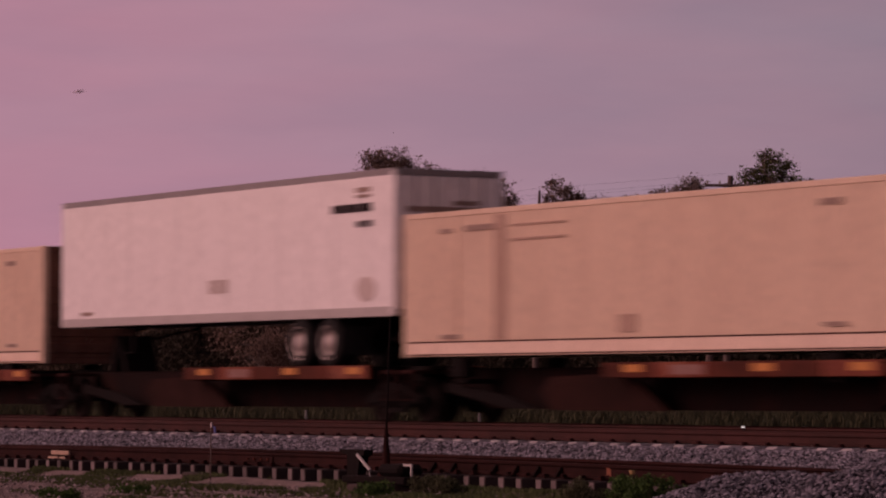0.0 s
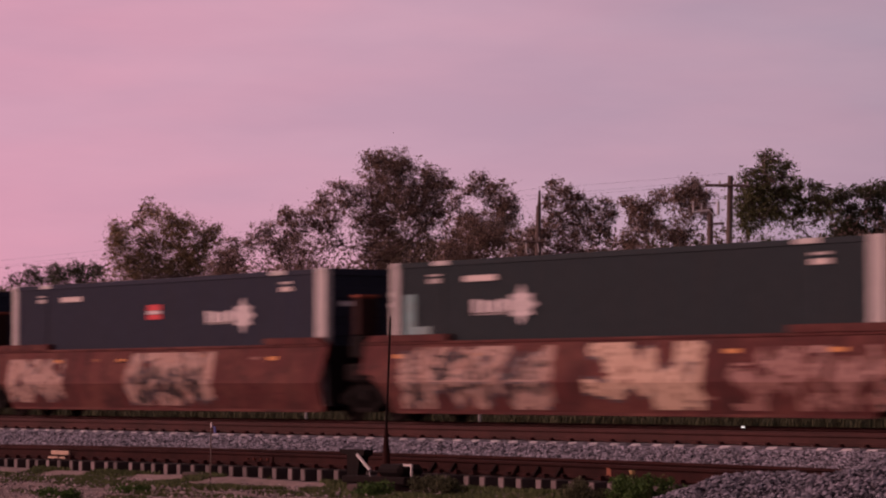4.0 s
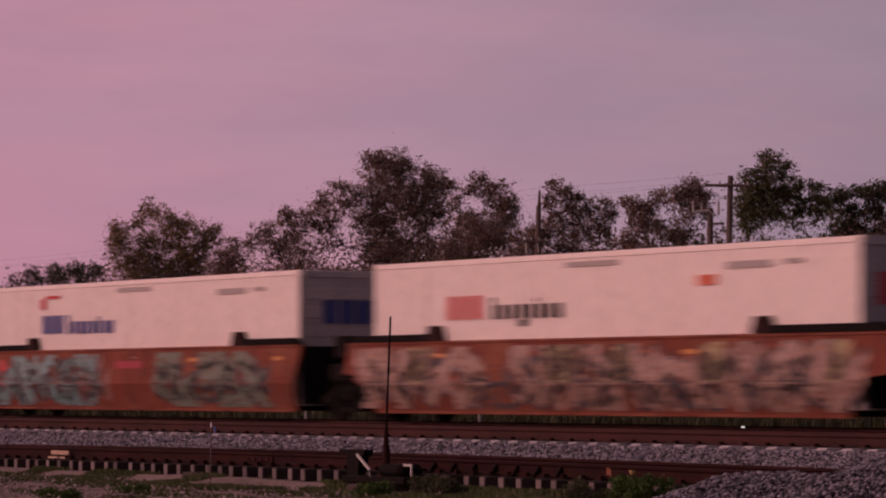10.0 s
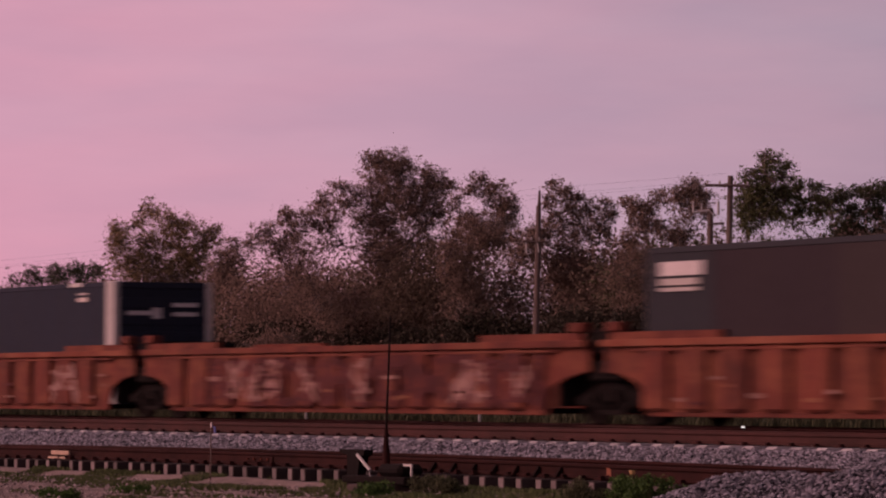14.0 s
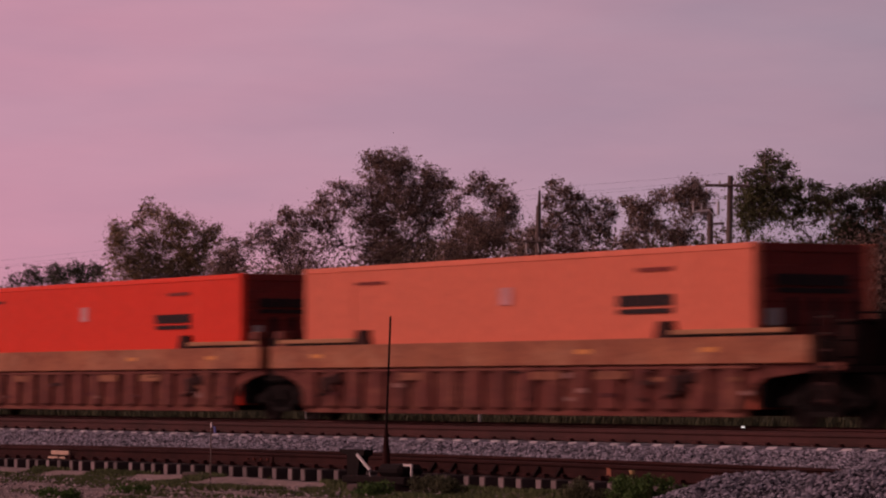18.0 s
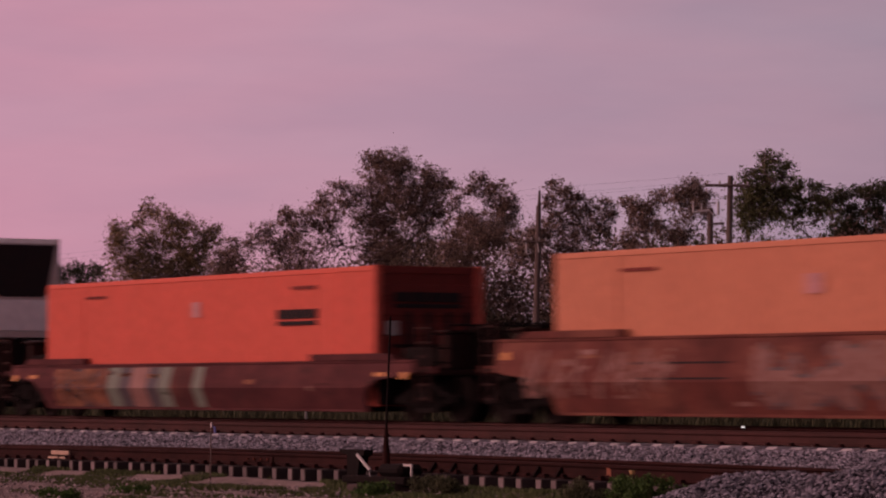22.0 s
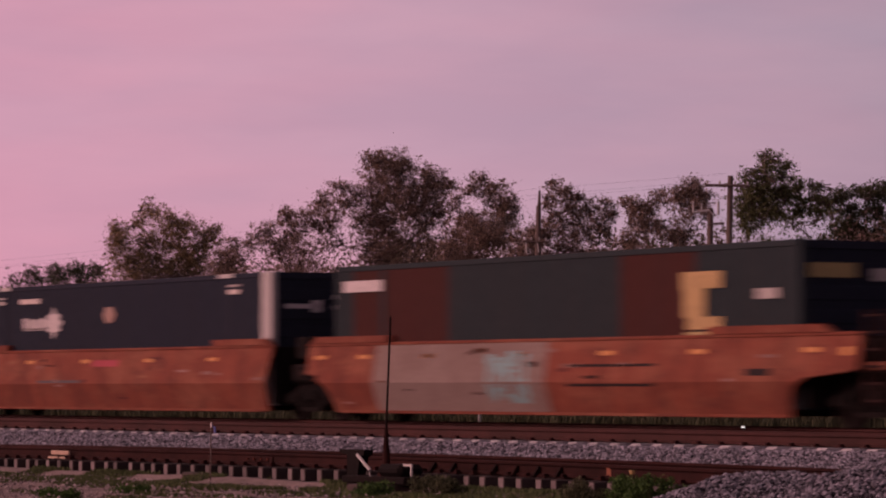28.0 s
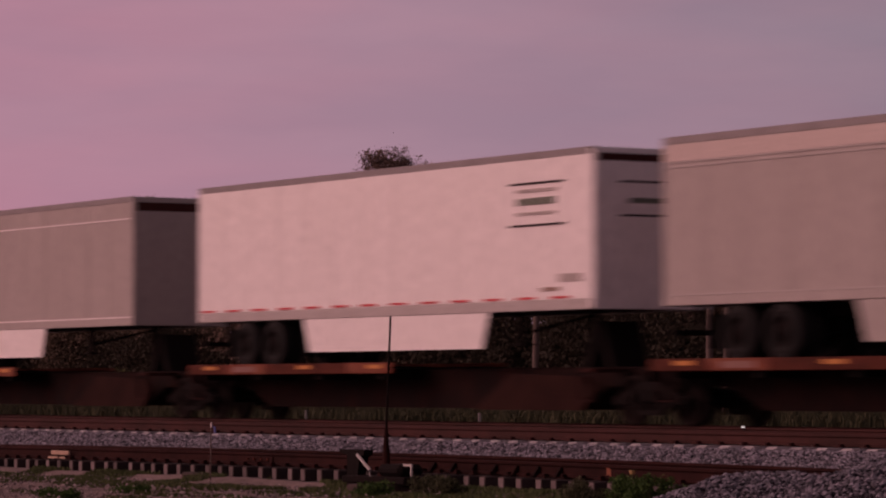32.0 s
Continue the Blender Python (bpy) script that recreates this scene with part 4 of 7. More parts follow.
    for dx in (-0.65, 0.65):
        part("axle", Form().tube((tandem + dx, -1.2, 0.51), (tandem + dx, 1.2, 0.51), 0.07, n=8), UNDER, ob)
    lg = s_front * 4.9
    for sy in (-1, 1):
        y = sy * 0.85
        part("landing_leg", Form().box(lg - 0.06, lg + 0.06, y - 0.06, y + 0.06, 0.42, 1.12, 0.01).box(lg - 0.15, lg + 0.15, y - 0.15, y + 0.15, 0.38, 0.42), UNDER, ob)
    part("leg_brace", Form().tube((lg, -0.85, 0.6), (lg, 0.85, 1.0), 0.03, n=6).tube((lg, -0.8, 0.9), (lg + s_front * -1.2, -0.6, 1.12), 0.03, n=6), UNDER, ob)
    part("kingpin_plate", Form().box(s_front * 7.1 - 0.6, s_front * 7.1 + 0.6, -0.6, 0.6, 1.02, 1.11, 0.01).tube((s_front * 7.1, 0, 0.9), (s_front * 7.1, 0, 1.05), 0.045, n=8), UNDER, ob)
    dx = -s_front * (HALF - 0.1)
    part("rear_guard", Form().box(dx - 0.05, dx + 0.05, -1.2, 1.2, 0.5, 0.6, 0.01).box(dx - 0.04, dx + 0.04, -0.6, -0.5, 0.6, 1.1).box(dx - 0.04, dx + 0.04, 0.5, 0.6, 0.6, 1.1), UNDER, ob)
    if skirt:
        for sy in (-1,):
            c, d = sorted((sy * (W - 0.035), sy * (W - 0.01)))
            part("side_skirt", Form().slab([(skirt[0] - 0.25, z0 - 0.005), (skirt[1] + 0.25, z0 - 0.005), (skirt[1], z0 - 0.70), (skirt[0], z0 - 0.70)], c, d), skirt[2], ob)
    return ob


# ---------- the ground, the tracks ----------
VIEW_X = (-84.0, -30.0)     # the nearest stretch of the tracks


def ground_z(x, y):
    """Height of the ground: a low dusty verge, the ballast bed, a grass strip behind."""
    bed = 0.0
    for c, half, top in ((36.5, 1.9, 0.50), (32.2, 1.9, 0.45), (25.25, 1.6, 0.10)):
        d = abs(y - c) - half
        bed = max(bed, top if d <= 0 else top - d * 0.36)
    n = 0.05 * noise.noise((x * 0.4, y * 0.6, 0)) + 0.03 * noise.noise((x * 1.7, y * 2.1, 3))
    return max(bed, 0) + (n if bed < 0.1 else n * 0.4)


def axis(points):
    return [p for a, b, n in points for p in np.linspace(a, b, n, endpoint=False)]


def build_ground():
    xs = axis([(-5000, -400, 8), (-400, -90, 14), (-90, -28, 190), (-28, 200, 12), (200, 5000, 8)]) + [5000]
    ys = axis([(-5000, -300, 6), (-300, 18, 10), (18, 42, 110), (42, 130, 30), (130, 600, 10), (600, 5000, 6)]) + [5000]
    v = [(x, y, ground_z(x, y)) for x in xs for y in ys]
    m = len(ys)
    f = [(i * m + j, (i + 1) * m + j, (i + 1) * m + j + 1, i * m + j + 1) for i in range(len(xs) - 1) for j in range(m - 1)]
    me = bpy.data.meshes.new("ground")
    me.from_pydata(v, [], f)
    me.materials.append(GROUND)
    me.materials.append(BALLAST_BED)
    me.materials.append(CINDER)
    for p in me.polygons:
        if 27.6 < p.center.y < 39.5:
            p.material_index = 1
        elif 23.9 < p.center.y < 27.7:
            p.material_index = 2
        p.use_smooth = True
    tagged(new("ground", me), "dusty verge with sparse grass around the ballast bed", "ground", kind="structure")


build_ground()

RAIL_PROFILE = [(-0.068, -0.18), (0.068, -0.18), (0.066, -0.165), (0.012, -0.145), (0.009, -0.055), (0.034, -0.035), (0.034, -0.006), (0.024, 0.0), (-0.024, 0.0), (-0.034, -0.006), (-0.034, -0.035), (-0.009, -0.055), (-0.012, -0.145), (-0.066, -0.165)]


def siding_z(x):
    """Rail height of the old siding, which sags a little either way."""
    return 0.47 - 0.00028 * (min(max(x, -70), -25) + 43.5) ** 2


def rail_form(y, level, x0, x1, n):
    f = Form()
    m = len(RAIL_PROFILE)
    v = [(x, y + py, level(x) + pz) for x in np.linspace(x0, x1, n) for py, pz in RAIL_PROFILE]
    fc = [(k * m + i, k * m + (i + 1) % m, (k + 1) * m + (i + 1) % m, (k + 1) * m + i) for k in range(n - 1) for i in range(m)]
    fc += [tuple(range(m)), tuple(range((n - 1) * m, n * m))]
    return f.add(v, fc)


def tie_mesh(concrete):
    if concrete:
        f = Form().bar([(-1.3, -0.2), (1.3, -0.2), (1.3, -0.04), (1.2, 0.0), (0.5, 0.0), (0.4, -0.03), (-0.4, -0.03), (-0.5, 0.0), (-1.2, 0.0), (-1.3, -0.04)], -0.12, 0.12)
        return f.mesh("tie", CONCRETE)
    me = Form().box(-0.072, 0.072, -1.3, 1.3, -0.178, 0, 0.012).mesh("tie", TIE_WOOD)
    me.materials.append(TIE_END)
    for p in me.polygons:
        if abs(p.normal.y) > 0.9:
            p.material_index = 1
    return me


def track(name, label, centre, level, x0, x1, spacing, head, jitter, concrete=False):
    """Two rails on ties; the ties near the camera are single pieces."""
    ob = thing(name, label, "railway track", kind="structure")
    n = 2 if name != "track_3" else 60
    for sy in (-1, 1):
        part("rail", rail_form(centre + sy * 0.7525, level, x0, x1, n), head, ob)
    rnd = random.Random(7)
    tie = tie_mesh(concrete)
    tp = Form().box(-0.10, 0.10, -0.18, 0.18, 0.0, 0.016, 0.004).box(-0.03, 0.03, -0.15, -0.08, 0.014, 0.055, 0.005).box(-0.03, 0.03, 0.08, 0.15, 0.014, 0.055, 0.005).mesh("tie_plate", RUSTY)
    far = Form()
    x = x0 + 0.3
    while x < x1:
        z = level(x) - 0.197
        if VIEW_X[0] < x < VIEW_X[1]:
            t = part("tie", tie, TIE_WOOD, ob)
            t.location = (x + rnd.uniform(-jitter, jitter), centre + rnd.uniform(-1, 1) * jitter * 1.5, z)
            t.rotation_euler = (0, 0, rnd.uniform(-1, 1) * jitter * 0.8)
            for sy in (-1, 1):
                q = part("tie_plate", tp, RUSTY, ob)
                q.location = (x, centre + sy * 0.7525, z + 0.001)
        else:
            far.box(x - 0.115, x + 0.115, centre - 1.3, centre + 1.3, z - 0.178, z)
        x += spacing
    tagged(part("far_ties", far, CONCRETE if concrete else TIE_WOOD, ob), kind="stuff")
    return ob


track("track_1", "main line track under the passing train", TRACK_Y, lambda x: RAIL_Z, -400, 260, 0.61, RAIL_HEAD, 0.004, True)
track("track_2", "empty rusty main line track on concrete ties and grey ballast", 32.2, lambda x: RAIL_Z, -400, 260, 0.61, RAIL_HEAD, 0.004, True)
track("track_3", "old rusty siding on exposed weathered wooden ties", 25.25, siding_z, -140, 60, 0.445, RUSTY, 0.022)


def siding_fittings():
    """Joint bars bolted to the near rail of the siding, and the braces beside the switch."""
    for x in (-46.4, -58.2):
        ob = thing("joint_bar", "rusty joint bar bolted to the siding rail", "rail joint", "joint bars", at=pose(x, 24.4975, siding_z(x) - 0.1))
        part("bar", Form().box(-0.45, 0.45, -0.032, -0.0125, -0.045, 0.04, 0.006), RUSTY, ob)
        for dx in (-0.32, -0.11, 0.11, 0.32):
            part("bolt", Form().tube((dx, -0.062, 0), (dx, -0.031, 0), 0.018, n=6), DECK_RUST, ob)
    for k in range(7):
        x = -41.2 + 0.534 * k
        ob = thing("rail_brace", "rusty rail brace spiked beside the switch", "rail brace", "rail braces", at=pose(x, 24.4975, siding_z(x) - 0.18))
        part("web", Form().bar([(-0.13, -0.003), (-0.05, -0.003), (-0.016, 0.12), (-0.04, 0.125)], -0.025, 0.025), SILL_BROWN, ob)
        part("plate", P(-0.08, 0.08, -0.2, -0.072, -0.017, -0.004, 0.003), SILL_BROWN, ob)


siding_fittings()


def stones(name, label, count, place, size, seed, mat_=None):
    """Many small crushed stones as one object."""
    rng = np.random.default_rng(seed)
    base = np.array([(1, 0, 0.1), (0.3, 0.95, 0), (-0.8, 0.55, 0.1), (-0.8, -0.6, 0), (0.35, -0.9, 0.1), (0.1, 0.05, 0.8), (0, 0, -0.6)])
    tri = [(0, 1, 5), (1, 2, 5), (2, 3, 5), (3, 4, 5), (4, 0, 5), (1, 0, 6), (2, 1, 6), (3, 2, 6), (4, 3, 6), (0, 4, 6)]
    pts = place(rng, count)
    n = len(pts)
    s = rng.uniform(size[0], size[1], (n, 1, 1)) * rng.uniform(0.7, 1.25, (n, 7, 3))
    a, b = rng.uniform(0, 6.28, n), rng.uniform(-0.7, 0.7, n)
    v = base[None] * s
    ca, sa, cb, sb = np.cos(a)[:, None], np.sin(a)[:, None], np.cos(b)[:, None], np.sin(b)[:, None]
    x = v[:, :, 0] * ca - v[:, :, 1] * sa
    y = v[:, :, 0] * sa + v[:, :, 1] * ca
    z = v[:, :, 2] * cb + x * sb
    v = np.stack([x, y, z], 2) + pts[:, None, :]
    f = (np.arange(n)[:, None, None] * 7 + np.array(tri)[None]).reshape(-1, 3)
    me = bpy.data.meshes.new(name)
    me.from_pydata(v.reshape(-1, 3).tolist(), [], f.tolist())
    me.materials.append(mat_ or STONE)
    return tagged(new(name, me), label, "gravel", kind="stuff")


def ballast_place(rng, n):
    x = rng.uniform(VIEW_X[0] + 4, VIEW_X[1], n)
    y = rng.uniform(27.9, 31.6, n)
    # stones lie a little lower between the tie ends, then slope away
    z = np.where(y > 30.85, 0.482, np.where(y > 30.2, 0.490, 0.490 - (30.2 - y) * 0.19)) + rng.uniform(-0.022, 0.022, n)
    return np.stack([x, y, z], 1)


stones("ballast", "grey crushed stone ballast beside the main line", 95000, ballast_place, (0.018, 0.043), 3)


def siding_place(rng, n):
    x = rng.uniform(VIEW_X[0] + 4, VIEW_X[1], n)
    y = rng.uniform(17.5, 27.6, n)
    keep = rng.random(n) < np.where(y < 23.2, 0.32, np.where(y < 23.9, 0.5, np.where(y < 26.7, 0.05, 0.9)))
    z = np.where((y > 24) & (y < 26.6), 0.12, 0.04) + rng.uniform(-0.02, 0.02, n)
    return np.stack([x, y, z], 1)[keep]


stones("siding_gravel", "scattered grey stones along the siding", 42000, siding_place, (0.01, 0.03), 5, VERGE_STONE)

HEAP = (-27.0, 21.5)


def heap_z(x, y):
    """Two mounds that run into one another."""
    top = 0.0
    for cx, cy, rx, ry, h in ((-26.6, 21.5, 2.7, 1.9, 0.70), (-28.95, 21.3, 2.0, 1.6, 0.53)):
        top = max(top, h * (1 - ((x - cx) / rx) ** 2 - ((y - cy) / ry) ** 2))
    return top + 0.04 * noise.noise((x * 2.5, y * 2.5, 5)) if top > 0 else 0.0


def heap_place(rng, n):
    x = HEAP[0] + rng.uniform(-4.2, 3.4, n)
    y = HEAP[1] + rng.uniform(-2.0, 2.0, n)
    z = np.array([heap_z(a, b) for a, b in zip(x, y)])
    k = z > 0.02
    return np.stack([x, y, z + rng.uniform(-0.02, 0.03, n)], 1)[k]


def build_heap():
    xs, ys = np.linspace(HEAP[0] - 4.3, HEAP[0] + 3.5, 40), np.linspace(HEAP[1] - 2, HEAP[1] + 2, 26)
    v = [(x, y, heap_z(x, y) - 0.03) for x in xs for y in ys]
    f = [(i * 26 + j, (i + 1) * 26 + j, (i + 1) * 26 + j + 1, i * 26 + j + 1) for i in range(39) for j in range(25)]
    core = Form().add(v, f)
    ob = solid("gravel_heap", core, BALLAST_BED, "heap of grey crushed stone dumped beside the siding", "gravel heap")
    st = stones("heap_stone", "", 30000, heap_place, (0.016, 0.042), 9, HEAP_STONE)
    st.parent = ob
    del st["category"]


build_heap()


# ---------- plants ----------
def blades(name, label, pts, height, seed, width=0.012, m=None):
    """Grass as many single bent blades in one object."""
    rng = np.random.default_rng(seed)
    n = len(pts)
    a = rng.uniform(0, 6.28, n)
    h = rng.uniform(0.5, 1.0, n) * height
    lean = rng.uniform(0.1, 0.5, n) * h
    d = np.stack([np.cos(a), np.sin(a), np.zeros(n)], 1)
    e = np.stack([-np.sin(a), np.cos(a), np.zeros(n)], 1) * width * 0.5
    b = np.random.default_rng(seed + 1).uniform(0, 6.28, n)
    d2 = np.stack([np.cos(b), np.sin(b), np.zeros(n)], 1) * lean[:, None]
    up = np.array([0, 0, 1.0])[None] * h[:, None]
    v = np.stack([pts - e, pts + e, pts + d2 * 0.35 + up * 0.6 + e * 0.7, pts + d2 * 0.35 + up * 0.6 - e * 0.7, pts + d2 + up], 1)
    k = np.arange(n)[:, None] * 5
    quads = (k + np.array([0, 1, 2, 3])).tolist()
    tris = (k + np.array([3, 2, 4])).tolist()
    me = bpy.data.meshes.new(name)
    me.from_pydata(v.reshape(-1, 3).tolist(), [], quads + tris)
    me.materials.append(m or GRASS)
    return tagged(new(name, me), label, "grass", kind="stuff")


def scatter_ground(seed, n, x0, x1, y0, y1, patch, limit):
    rng = np.random.default_rng(seed)
    x, y = rng.uniform(x0, x1, n), rng.uniform(y0, y1, n)
    keep = np.array([noise.noise((a * patch, b * patch * 1.6, seed)) > limit for a, b in zip(x, y)])
    x, y = x[keep], y[keep]
    z = np.array([ground_z(a, b) for a, b in zip(x, y)])
    return np.stack([x, y, z], 1)


blades("verge_grass", "short green grass along the foot of the siding", scatter_ground(11, 150000, -64, -29, 21.9, 23.85, 0.6, -0.12), 0.075, 21, 0.012)
blades("sparse_grass", "thin patches of short grass on the dusty verge", scatter_ground(13, 150000, -60, -28, 17.2, 22.0, 0.7, 0.16), 0.06, 23, 0.012)
blades("trackside_grass", "tall green and straw grass strip behind the tracks, coloured as if in shade", scatter_ground(12, 60000, -190, -85, 62, 84, 0.12, -0.25), 0.75, 22, 0.06, GRASS_SHADED)


def leaf_cloud(rng, centres, radii, per, size):
    """Leaf quads scattered on and in clumps."""
    vs = []
    for c, r in zip(centres, radii):
        n = max(6, int(per * r * r))
        d = rng.normal(size=(n, 3))
        d /= np.linalg.norm(d, axis=1)[:, None]
        p = np.array(c) + d * (r * rng.uniform(0.25, 1.0, n) ** 0.6)[:, None] * np.array([1, 1, 0.75])
        a = rng.normal(size=(n, 3))
        a /= np.linalg.norm(a, axis=1)[:, None]
        b = np.cross(a, rng.normal(size=(n, 3)))
        b /= np.linalg.norm(b, axis=1)[:, None]
        s = rng.uniform(size[0], size[1], n)[:, None]
        vs.append(np.stack([p - a * s, p + b * s * 0.5, p + a * s, p - b * s * 0.5], 1))
    return np.concatenate(vs)


def quads_mesh(name, v, m):
    me = bpy.data.meshes.new(name)
    n = len(v)
    me.from_pydata(v.reshape(-1, 3).tolist(), [], (np.arange(n)[:, None] * 4 + np.arange(4)).tolist())
    me.materials.append(m)
    return me


def tree(label, x, y, lobes, trunk_r, seed, leaf=None, fork=2.2, dens=1.0, deep=1.0):
    """A broad tree: trunk, crooked limbs that fork from one another out to every mass of the crown, twigs, and
    small leaf clumps about the twig ends with loose leaves between them.
    lobes: (sideways, height, radius) of its masses, the radius negative where the foliage is thin."""
    rng = np.random.default_rng(seed)
    ob = thing("tree", label, "tree", "trees behind the tracks", at=pose(x, y, ground_z(x, y) - 0.05, 0, 0, 59))
    top = np.array([rng.uniform(-0.3, 0.3), 0, fork])
    mid = tuple(top * 0.5 + np.array([0.08, 0, 0]))
    part("trunk", Form().tube((0, 0, 0), mid, trunk_r * 1.3, trunk_r, n=9, caps=False).tube(mid, tuple(top), trunk_r, trunk_r * 0.85, n=9), BARK, ob)
    low, xs = min(l[1] for l in lobes), [l[0] for l in lobes]
    under = [(rng.uniform(min(xs), max(xs)), rng.uniform(3.0, max(low - 0.2, 4.2)), -rng.uniform(0.9, 1.3)) for _ in range(max(3, len(lobes) // 3))]
    masses = [(lx, rng.normal() * 0.8 * deep, lz, abs(lr), lr < 0) for lx, lz, lr in sorted(list(lobes) + under, key=lambda m: m[0] ** 2 + (m[1] - fork) ** 2)]
    nodes, k = [(top, trunk_r * 0.62)], 6
    clumps, sizes, haze = [], [], []
    twig = Form()
    for lx, ly, lz, lr, thin in masses:
        end = np.array([lx, ly, lz])
        start, r0 = min(nodes, key=lambda nd: np.linalg.norm(end - nd[0]) + (1.2 if nd[0][2] > lz - 0.3 else 0) + (0.6 if nd[1] < 0.04 else 0))
        wood = Form()
        bend = rng.normal(size=3) * np.array([0.35, 0.35, 0.15])
        pts = [start]
        for i in range(1, k + 1):
            t = i / k
            pts.append(start + (end - start) * np.array([t ** 0.75, t ** 0.75, t ** 1.25]) + bend * math.sin(math.pi * t) + rng.normal(size=3) * 0.11)
        r1 = max(0.022, r0 * 0.42)
        for i in range(k):
            ra, rb = r0 * 0.8 + (r1 - r0 * 0.8) * i / k, r0 * 0.8 + (r1 - r0 * 0.8) * (i + 1) / k
            wood.tube(tuple(pts[i]), tuple(pts[i + 1]), ra, rb, n=6, caps=False)
            if i >= 2:
                nodes.append((pts[i + 1], rb))
        tips = [end]
        for _ in range(7):
            root = pts[int(rng.integers(k - 2, k + 1))]
            d = rng.normal(size=3)
            tip = end + d / np.linalg.norm(d) * lr * rng.uniform(0.6, 1.15)
            knee = root + (tip - root) * 0.5 + rng.normal(size=3) * 0.12
            wood.tube(tuple(root), tuple(knee), 0.034, 0.022, n=4, caps=False)
            wood.tube(tuple(knee), tuple(tip), 0.022, 0.010, n=4, caps=False)
            nodes.append((knee, 0.03))
            tips += [knee, tip]
        part("limb", wood, BARK, ob)
        tips = np.array(tips)
        n = int((44 if thin else 78) * lr * lr * dens) + 5
        d = rng.normal(size=(n, 3))
        d /= np.linalg.norm(d, axis=1)[:, None]
        cs = end + d * (lr * rng.uniform(0.1, 1.0, n) ** 0.6 * rng.uniform(0.7, 1.0, n) * np.where(rng.random(n) < 0.3, 1.75, 1.2))[:, None]
        for c in cs:
            a = tips[np.argmin(((tips - c) ** 2).sum(1))]
            h = (a + c) / 2 + rng.normal(size=3) * 0.07
            twig.tube(tuple(a), tuple(h), 0.012, 0.009, n=3, caps=False)
            twig.tube(tuple(h), tuple(c), 0.009, 0.005, n=3, caps=False)
        clumps.append(cs)
        sizes.append(rng.uniform(0.06, 0.20, n) * (0.85 if thin else 1.0))
        n = int((420 if thin else 700) * lr * lr * dens)
        haze.append(end + rng.normal(size=(n, 3)) * np.array([0.62, 0.62, 0.56]) * lr)
    # foliage between the masses
    core = np.array([m[:4] for m in masses])
    for i, m in enumerate(core):
        gap = np.hypot(core[:, 0] - m[0], core[:, 2] - m[2])
        for j in np.argsort(gap)[1:5]:
            if j > i and gap[j] < 2.6:
                mid_r = 0.4 * (m[3] + core[j, 3])
                at = (m[:3] + core[j, :3]) / 2
                haze.append(at + rng.normal(size=(int(520 * mid_r * mid_r * dens), 3)) * 0.6 * mid_r)
                n = int(26 * mid_r * mid_r * dens) + 2
                clumps.append(at + rng.normal(size=(n, 3)) * 0.6 * mid_r)
                sizes.append(rng.uniform(0.07, 0.2, n))
    tagged(part("twig_work", twig, TWIG, ob, "fine bare grey twigs"), kind="stuff")
    cs, r = np.concatenate(clumps), np.concatenate(sizes)
    cnt = (17 * (r / 0.14) ** 1.6).astype(int) + 3
    p = np.repeat(cs, cnt, 0) + rng.normal(size=(cnt.sum(), 3)) * np.repeat(r, cnt)[:, None] * np.array([0.8, 0.8, 0.5])
    loose = np.concatenate(haze)
    s = np.concatenate([rng.uniform(0.04, 0.085, len(p)), rng.uniform(0.03, 0.06, len(loose))])[:, None]
    p = np.concatenate([p, loose])
    a = rng.normal(size=p.shape)
    a /= np.linalg.norm(a, axis=1)[:, None]
    e = np.cross(a, rng.normal(size=p.shape))
    e /= np.linalg.norm(e, axis=1)[:, None]
    part("crown", quads_mesh("crown", np.stack([p - a * s, p + e * s * 0.5, p + a * s, p - e * s * 0.5], 1), leaf or LEAF_OAK), None, ob)
    return ob


def bush(label, x, y, w, d, h, seed, leaf=None, per=50, size=(0.1, 0.2), n=14):
    rng = np.random.default_rng(seed)
    ob = thing("bush", label, "bush", "bushes behind the tracks", at=pose(x, y, ground_z(x, y) - 0.03))
    cs, rs, wood = [], [], Form()
    for _ in range(n):
        r = rng.uniform(0.22, 0.4) * h
        c = np.array([rng.uniform(-w, w), rng.uniform(-d, d), rng.uniform(0.25, 0.9) * h])
        cs.append(c)
        rs.append(r)
        wood.tube((c[0] * 0.3, c[1] * 0.3, 0), tuple(c), 0.03, 0.012, n=4, caps=False)
    tagged(part("stem_work", wood, BARK, ob), kind="stuff")
    part("foliage", quads_mesh("foliage", leaf_cloud(rng, cs, rs, per, size), leaf or LEAF_DARK), None, ob)
    return ob


